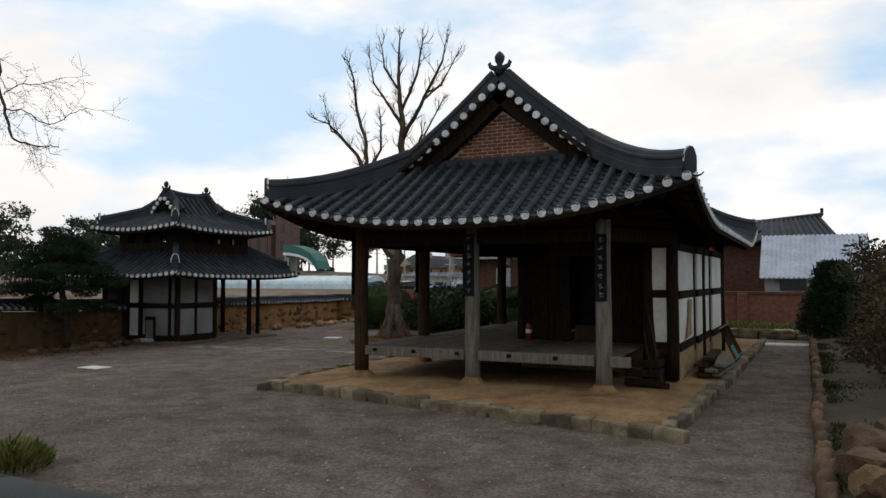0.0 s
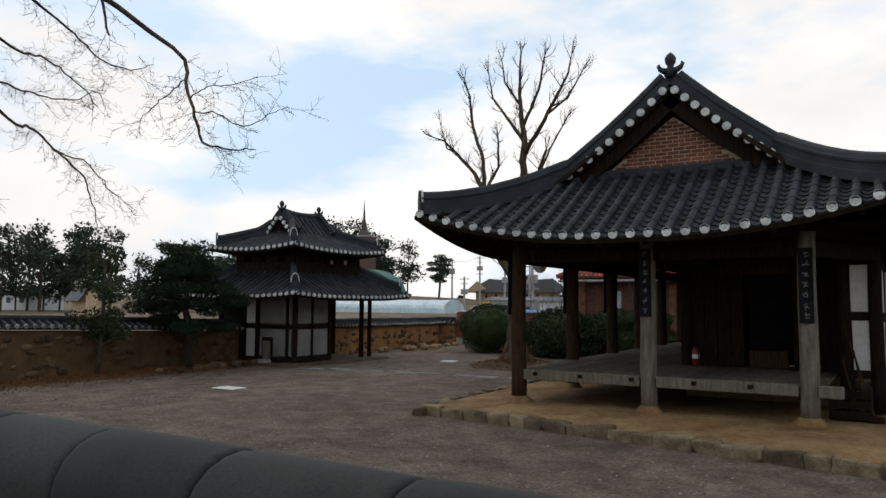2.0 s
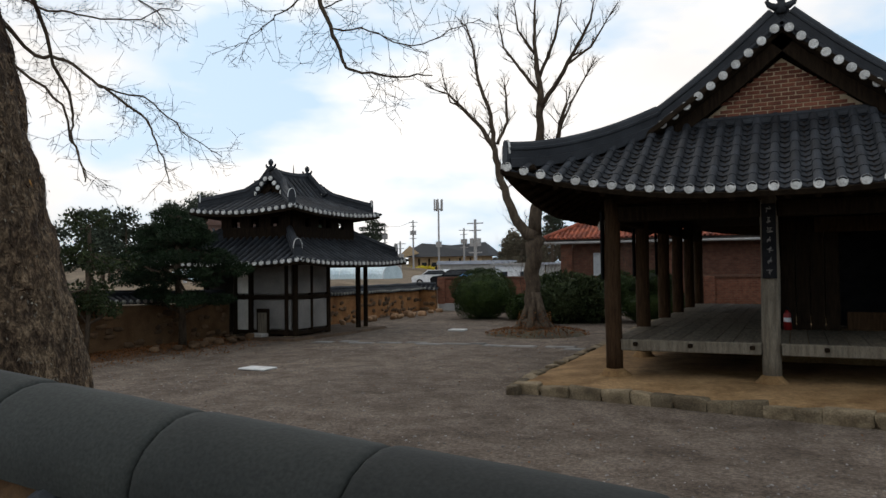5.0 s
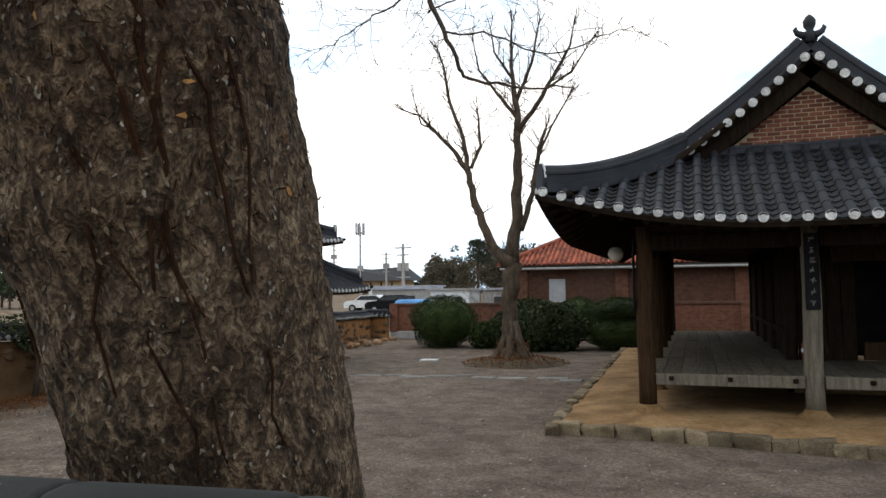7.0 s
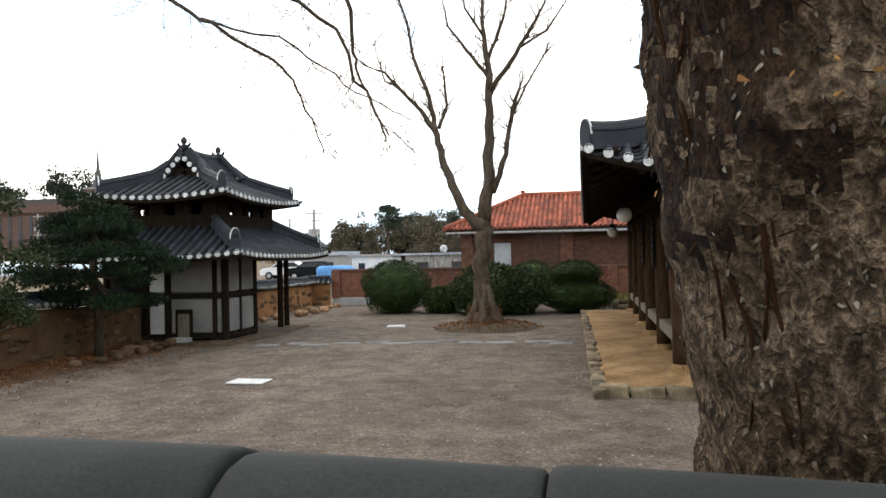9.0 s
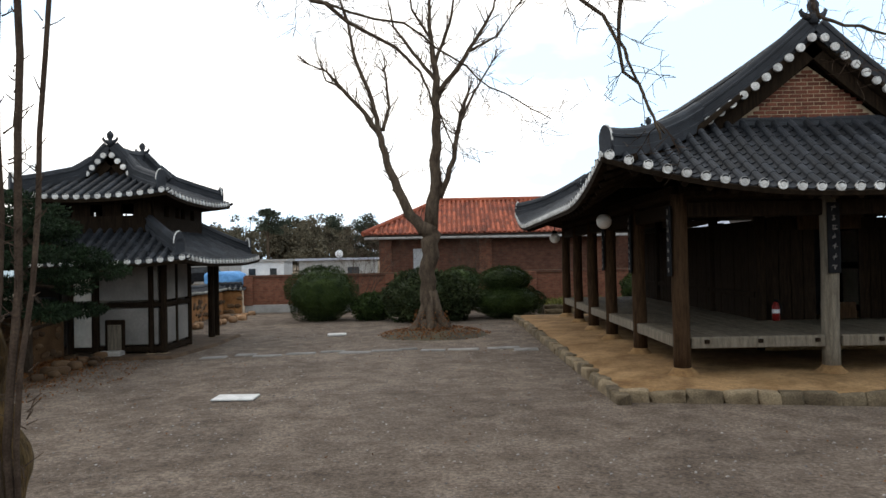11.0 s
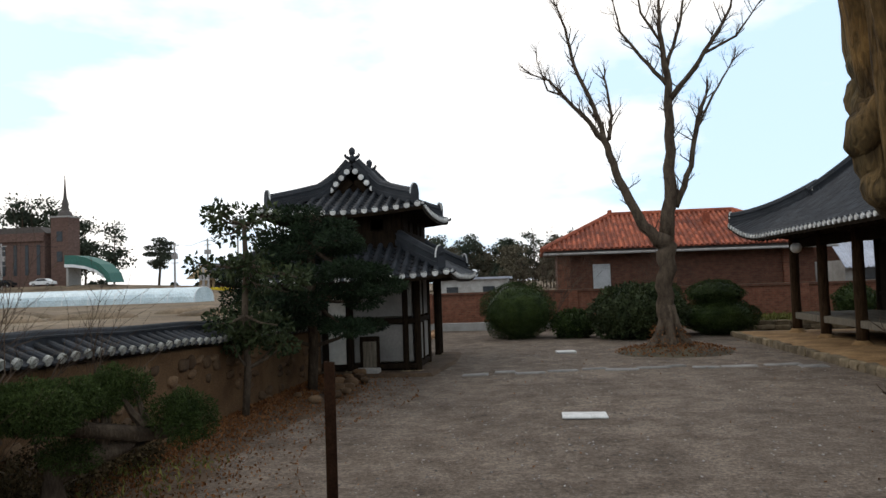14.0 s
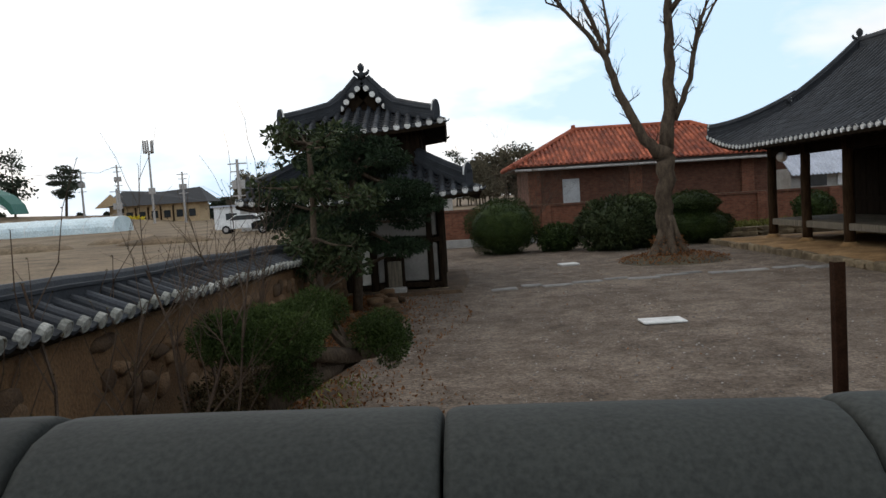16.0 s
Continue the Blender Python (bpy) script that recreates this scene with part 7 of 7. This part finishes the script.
def utility_pole(x, y, h, kindof):
    ob = thing("antenna_mast" if kindof == "mast" else "utility_pole", (x, y, 0.3), "tall grey antenna mast with panel aerials" if kindof == "mast" else "concrete utility pole with cross-arms and transformer", "pole", "" if kindof == "mast" else "utility poles")
    part("shaft", tube(bmesh.new(), [(x, y, 0.0), (x, y, h)], [0.26, 0.16], 8), POLE, ob)
    if kindof == "mast":
        for k in range(5):
            a = k * 1.256
            part("aerial", boxed((x + 0.9 * math.cos(a), y + 0.9 * math.sin(a), h - 0.6), (0.3, 0.2, 2.6)), POLE, ob)
        part("platform", tube(bmesh.new(), [(x, y, h - 1.6), (x, y, h - 1.4)], [1.0, 1.0], 10), POLE, ob)
        part("cabinet", boxed((x, y, 7.2), (1.1, 0.8, 1.2)), POLE, ob)
    else:
        for z, w in ((h - 0.5, 2.2), (h - 1.4, 1.6), (h - 4.2, 1.8)):
            part("cross_arm", boxed((x, y, z), (w, 0.14, 0.14)), POLE, ob)
        for s in (-0.45, 0.45):
            part("transformer", tube(bmesh.new(), [(x + s, y, h - 3.4), (x + s, y, h - 2.4)], [0.32, 0.32], 9), POLE, ob)
    return ob


utility_pole(-69, 137, 16.5, "mast")
for x, y, h in ((-77, 140, 13), (-84.5, 140, 12.2), (-62, 135, 10.5), (-34, 75, 8.0), (-71, 63, 9.2), (-108, 118, 12.0), (-64, 110, 7)):
    utility_pole(x, y, h, "pole")
for a, b, zz in (((-84.5, 140), (-77, 140), (12.0, 12.8)), ((-108, 118), (-84.5, 140), (11.8, 12.0)), ((-108, 118), (-140, 100), (11.8, 11))):
    mid = ((a[0] + b[0]) / 2, (a[1] + b[1]) / 2, (zz[0] + zz[1]) / 2 - 0.8)
    solo("power_cable", tube(bmesh.new(), [(*a, zz[0]), mid, (*b, zz[1])], [0.035] * 3, 4), BLACK, "slack overhead power cable between poles", "cable", "overhead cables")

vh = thing("village_house", (-74, 155, 0.3), "ochre village house under a sweeping grey tiled roof", "house")
part("wall", boxed((-75.5, 157, 2.5), (20, 7, 4.5)), OCHRE, vh)
bm = bmesh.new()
c = [bm.verts.new(p) for p in ((-88, 152, 4.7), (-63, 152, 4.7), (-63, 162, 4.7), (-88, 162, 4.7), (-83.5, 157, 8.3), (-75, 157, 7.6), (-66, 157, 8.2))]
for f in ((0, 1, 6, 5, 4), (1, 2, 6), (2, 3, 4, 5, 6), (3, 0, 4), (3, 2, 1, 0)):
    bm.faces.new([c[i] for i in f])
part("roof", bm, TILE, vh)
part("gable", plate([(-3.4, 0), (0, 3.0), (3.4, 0)], 0.3, Matrix.Translation((-84.6, 152.6, 4.6)) @ pose(0, 0, 0, 0, 0, 20)), OCHRE, vh)
for k in range(6):
    part("window", boxed((-81 + k * 2.8, 153.4, 2.5), (1.4, 0.2, 1.6)), GLASS_DARK, vh)
    part("pillar", boxed((-82.4 + k * 2.8, 153.3, 2.4), (0.3, 0.3, 3.8)), WOOD_BROWN, vh)
pts = [((rng.uniform(-86, -76), rng.uniform(147, 149), rng.uniform(0.5, 1.9)), (0, 0, 1)) for _ in range(1500)]
tagged(part("rape_field", leaves(pts, 0.7, rng), YELLOW), "strip of yellow rape blossom before the village house", "flowers", kind="stuff")

for x, y, w, d, h, mat, rmat in ((-17.8, 46, 3.2, 3, 1.75, WHITE, CONCRETE), (-12.2, 46, 5.4, 4.4, 1.75, CONCRETE, SLATE_BLUE), (-24.5, 52, 5, 4, 1.9, CONCRETE, SLATE_BLUE), (-30, 66, 7, 5, 2.2, WHITE, SLATE_BLUE), (-120, 60, 8, 6, 3.0, WHITE, SLATE_BLUE), (-128, 112, 14, 6, 4.4, CONCRETE, CONCRETE)):
    g0 = ground_z(x, y)
    shed = thing("shed", (x, y, g0), "low plain shed beyond the walls", "shed")
    part("wall", boxed((x, y, g0 + h / 2 - 0.1), (w, d, h + 0.2)), mat, shed)
    part("roof", boxed((x, y, g0 + h + 0.08), (w + 0.5, d + 0.5, 0.16)), rmat, shed)
    for k in (-0.25, 0.25):
        part("window", boxed((x + w * k, y - d / 2 - 0.02, g0 + h * 0.55), (w * 0.16, 0.08, h * 0.3)), GLASS_DARK, shed)
tank = thing("roof_water_heater", (-62, 32, 0.8), "solar water heater with a cream tank and dark panel", "water heater")
part("tank", tube(bmesh.new(), [(-63.3, 32, 3.6), (-60.7, 32, 3.6)], [0.38, 0.38], 12), CONCRETE, tank, "cream cylindrical tank")
part("panel", boxed((-62, 31.2, 2.6), (2.4, 0.1, 2.0), 0, Euler((radians(-40), 0, 0)).to_matrix()), GLASS_DARK, tank)
part("stand", boxed((-62, 32, 1.7), (2.2, 1.2, 2.8)), OCHRE, tank)


def car(x, y, z, ang, paint, label):
    ob = new("car")
    WORLD[ob.name] = Matrix.Identity(4)
    tagged(ob, label, "car", "parked cars")
    outline = [(-2.1, 0.35), (-2.15, 0.75), (-1.9, 0.92), (-1.2, 1.0), (-0.6, 1.42), (0.8, 1.45), (1.5, 1.0), (2.1, 0.9), (2.15, 0.4)]
    part("body", plate(outline, 1.7, Matrix.Identity(4)), paint, ob)
    part("side_glass", plate([(-1.05, 1.02), (-0.55, 1.36), (0.75, 1.38), (1.3, 1.02)], 1.74, Matrix.Identity(4)), GLASS_DARK, ob)
    for wx in (-1.35, 1.35):
        for s in (-1, 1):
            wh = part("wheel", tube(bmesh.new(), [(wx, s * 0.72, 0.32), (wx, s * 0.9, 0.32)], [0.32, 0.32], 14), BLACK, ob)
            part("rim", tube(bmesh.new(), [(wx, s * 0.9, 0.32), (wx, s * 0.92, 0.32)], [0.19, 0.17], 10), POLE, wh)
    ob.matrix_basis = pose(x, y, z, 0, 0, ang)
    return ob


car(-22, 43, ground_z(-22, 43), 10, BLACK, "dark saloon car parked on the field edge")
car(-25.8, 47, ground_z(-26, 47), 5, WHITE, "white car parked on the field edge")
car(-106, 116, ground_z(-106, 116), 4, BLACK, "dark car parked below the church")
car(-98, 116, ground_z(-98, 116), 4, WHITE, "white car parked below the church")
tp = rock(91, 2.7, 1.6, 1.1, 3, 0.4)
solo("blue_tarpaulin", tp, BLUE_TARP, "heap covered by a bright blue tarpaulin", "tarpaulin", m=pose(-19.8, 42, ground_z(-19.8, 42) + 0.55), smooth=True)

# building with a corrugated roof beyond the north-east wall
barn = thing("outbuilding", (8, 24, 0.3), "outbuilding under a pale grey corrugated sheet roof", "building")
part("wall", boxed((7.9, 24.5, 1.2), (4.2, 3.4, 2.2)), CONCRETE, barn)
bm = bmesh.new()
rows = []
for k in range(90):
    x = 5.62 + 4.2 * k / 89
    dz = 0.03 * math.cos(k * math.pi / 2)
    rows.append([bm.verts.new((x, 22.3, 2.0 + dz)), bm.verts.new((x, 24.9, 3.9 + dz)), bm.verts.new((x, 24.9, 3.86 + dz)), bm.verts.new((x, 22.3, 1.96 + dz))])
for a, b in zip(rows, rows[1:]):
    for k in range(4):
        bm.faces.new((a[k], b[k], b[(k + 1) % 4], a[(k + 1) % 4]))
part("roof", bm, SLATE_BLUE, barn, "pale grey corrugated sheets")
part("window", boxed((6.9, 22.78, 1.7), (1.0, 0.08, 0.5)), GLASS_DARK, barn)
part("window", boxed((8.6, 22.78, 1.7), (1.4, 0.08, 0.5)), WHITE, barn)
th = thing("tiled_house", (6, 29, 0.3), "house with a dark tiled gable roof behind the outbuilding", "house")
part("wall", boxed((4.5, 30, 1.9), (7.5, 5, 3.4)), RED_BRICK_DARK, th)
bm = bmesh.new()
c = [bm.verts.new(p) for p in ((-0.5, 26.6, 3.7), (8.9, 26.6, 3.7), (8.9, 33.4, 3.7), (-0.5, 33.4, 3.7), (0.8, 30, 4.75), (8.1, 30, 5.05))]
for f in ((0, 1, 5, 4), (1, 2, 5), (2, 3, 4, 5), (3, 0, 4), (3, 2, 1, 0)):
    bm.faces.new([c[i] for i in f])
part("roof", bm, TILE, th)
tv, tf = tile_template(0.09, 1.0, 5)
mats = []
for k in range(34):
    t = (k + 0.5) / 34
    p, q = Vector((-0.5 + 9.4 * t, 26.6, 3.72)), Vector((0.8 + 7.3 * t, 30, 4.75 + 0.3 * t + 0.02))
    mats.append(axes(p, q - p, (0, -0.3, 1)) @ Matrix.Diagonal(((q - p).length, 1, 1, 1)))
part("roof_tiles", joined("roof_tiles", tv, tf, mats), TILE, th, kind="stuff")
part("roof_ridge", tube(bmesh.new(), [(0.8, 30, 4.8), (5, 30, 4.85), (8.15, 30, 5.15)], [0.13, 0.13, 0.13], 8), TILE, th)
part("ridge_end", boxed((8.15, 30, 5.3), (0.15, 0.2, 0.4), 0.03), TILE, th)
th2 = thing("tiled_house", (15, 32, 0.3), "house under a brown roof behind shrubs", "house")
part("wall", boxed((15.5, 34, 1.7), (8, 4, 3.0)), OCHRE, th2)
part("roof", plate([(-4.8, 0), (-3.2, 1.4), (3.2, 1.6), (4.8, 0)], 5, Matrix.Translation((15.5, 34, 3.2))), TRIM_DARK, th2)


# woods
def far_tree(x, y, h, seed, mat, bm_trunk, pts, rng):
    z0 = ground_z(x, y)
    tube(bm_trunk, [(x, y, z0 - 0.3), (x + rng.uniform(-0.3, 0.3), y, z0 + h * 0.5), (x + rng.uniform(-0.5, 0.5), y, z0 + h * 0.95)], [h * 0.018, h * 0.013, h * 0.004], 5)
    for _ in range(16):
        t = rng.uniform(0.22, 1.0)
        q = h * 0.24 * (1.2 - t) + h * 0.05
        c = Vector((x + rng.uniform(-q, q), y + rng.uniform(-q, q), z0 + h * t))
        r = h * rng.uniform(0.06, 0.12)
        for _ in range(85):
            u = Vector((rng.gauss(0, 1), rng.gauss(0, 1), rng.gauss(0, 0.55)))
            pts.append((c + u * r * 0.6, u.normalized()))


def wood(label, spots, hmin, hmax, mat, seed, leaf):
    rng = random.Random(seed)
    bm, pts = bmesh.new(), []
    for x, y in spots:
        far_tree(x, y, rng.uniform(hmin, hmax), 0, mat, bm, pts, rng)
    ob = part("woodland", leaves(pts, leaf, rng, 1.0, 0.6), mat)
    tagged(ob, label, "woodland", kind="stuff")
    part("trunks", bm, BARK_GREY, ob, kind="stuff")


rng = random.Random(88)
wood("dark pine wood on the skyline", [(4 - r * math.sin(a), -11 + r * math.cos(a)) for a, r in ((radians(rng.uniform(47, 74)), rng.uniform(110, 150)) for _ in range(46))], 7.5, 12.5, LEAF_FAR_HAZED, 1, 0.5)
wood("dark pines behind the church", [(rng.uniform(-175, -106), rng.uniform(144, 160)) for _ in range(26)], 14, 21, LEAF_FAR_HAZED, 2, 0.75)
wood("mixed brown and green winter wood on the skyline", [(rng.uniform(-48, 8), rng.uniform(112, 140)) for _ in range(60)], 6, 9.5, LEAF_BROWN_HAZED, 3, 0.45)
wood("evergreen trees among the winter wood", [(rng.uniform(-46, 8), rng.uniform(120, 145)) for _ in range(30)], 7, 11, LEAF_FAR_HAZED, 4, 0.45)
wood("low hedge of dark trees along the horizon", [(rng.uniform(-170, -60), rng.uniform(170, 190)) for _ in range(40)], 3, 6, LEAF_FAR_HAZED, 5, 0.7)
pb = []
for k in range(16):
    t = rng.uniform(0.5, 1.0)
    pb.append(((-88 + rng.uniform(-4.2, 4.2) * (1.2 - t), 140 + rng.uniform(-2, 2), 1 + 12.4 * t), (1.5, 1.3, 0.32)))
needle_tree((-88, 140, 0.3), [(-88.5, 140, 0), (-88, 140, 5), (-87.6, 140, 9), (-88, 140, 13)], pb, "lone umbrella-shaped pine on the horizon", 22, 0.42, LEAF_FAR_HAZED, slim=0.5, trunk_r=0.3)
pb = []
for k in range(12):
    t = rng.uniform(0.55, 1.0)
    pb.append(((-30 + rng.uniform(-2.8, 2.8) * (1.2 - t), 95 + rng.uniform(-1.5, 1.5), 0.8 + 8.6 * t), (1.1, 1.0, 0.26)))
needle_tree((-30, 95, 0.8), [(-30, 95, 0.5), (-30, 95, 5), (-29.8, 95, 9)], pb, "lone flat-topped pine beyond the fields", 30, 0.36, LEAF_FAR_HAZED, slim=0.5, trunk_r=0.22)
heap = bmesh.new()
for k in range(9):
    x, y = -28 - k * 4.2, 36 + 5 * math.sin(k * 1.7)
    res = bmesh.ops.create_icosphere(heap, subdivisions=3, radius=1)
    for v in res["verts"]:
        v.co = Vector((x + v.co.x * 3.2, y + v.co.y * 2, ground_z(x, y) - 0.1 + v.co.z * 0.55 * (1 + 0.4 * noise.noise(v.co * 2 + Vector((k, 0, 0))))))
solo("soil_heaps", heap, FIELD, "long heaps of turned brown soil on the field", "soil heap", kind="stuff", smooth=True)

# soil strip along the west wall, with moss and litter
bm = bmesh.new()
rows = []
for t in np.linspace(0, 1, 140):
    y = -10.2 + 14.8 * t
    w = 1.45 + 0.25 * math.sin(y * 0.9) + 0.5 * smooth(-3, -8, y) + 0.22 * noise.noise(Vector((y * 1.7, 3, 0))) + 0.10 * noise.noise(Vector((y * 6, 5, 0)))
    rows.append([bm.verts.new((-12.02 + w * k / 4, y, ground_z(-12.02 + w * k / 4, y) + 0.05 * (1 - k / 4) * (1 + 0.5 * noise.noise(Vector((k, y, 0)))) + (0.006 if k < 4 else -0.02))) for k in range(5)])
for a, b in zip(rows, rows[1:]):
    for k in range(4):
        bm.faces.new((a[k], a[k + 1], b[k + 1], b[k]))
solo("planting_bed", bm, LITTER_SOIL, "dark brown soil strip along the foot of the yard wall", "bed", kind="structure", smooth=True)
rng = random.Random(301)
pts = [((-11.9 + 1.3 * rng.random(), rng.uniform(-9.5, -3.0), 0.05), (0, 0, 1)) for _ in range(800)]
tagged(part("moss_grass", leaves(pts, 0.09, rng, 0.8, 0.15), GRASS), "thin yellow-green grass on the soil strip", "grass", kind="stuff")
for k, (x, y) in enumerate(((3.05, 0.0), (0.1, 0.02), (-9.2, 0.03), (-1.0, 0.01))):
    solo("bird_dropping", rock(700 + k, 0.02, 0.013, 0.004, 2, 0.6), WHITE, "small white bird dropping on the coping tiles", "bird dropping", "bird droppings", m=pose(x, wall_y(x) - 0.035 + y, wall_top(x) - 0.004))
# one larger splash of three joined lobes
x = -0.26
bm = bmesh.new()
for dx, dy, a, b in ((0, 0, 0.055, 0.030), (0.036, 0.010, 0.035, 0.022), (-0.03, -0.010, 0.03, 0.02), (0.01, -0.018, 0.025, 0.03)):
    lobe = rock(int(710 + dx * 1000), a, b, 0.008, 3, 0.9, 0.8)
    me = mesh_of(lobe, "lobe")
    me.transform(pose(dx, dy, 0))
    bm.from_mesh(me)
    bpy.data.meshes.remove(me)
solo("bird_dropping", bm, WHITE, "splashed white bird dropping on the coping tiles", "bird dropping", "bird droppings", m=pose(x, wall_y(x) - 0.03, wall_top(x) - 0.003, 8, 0, 35) @ Matrix.Diagonal((0.5, 0.5, 0.6, 1)))
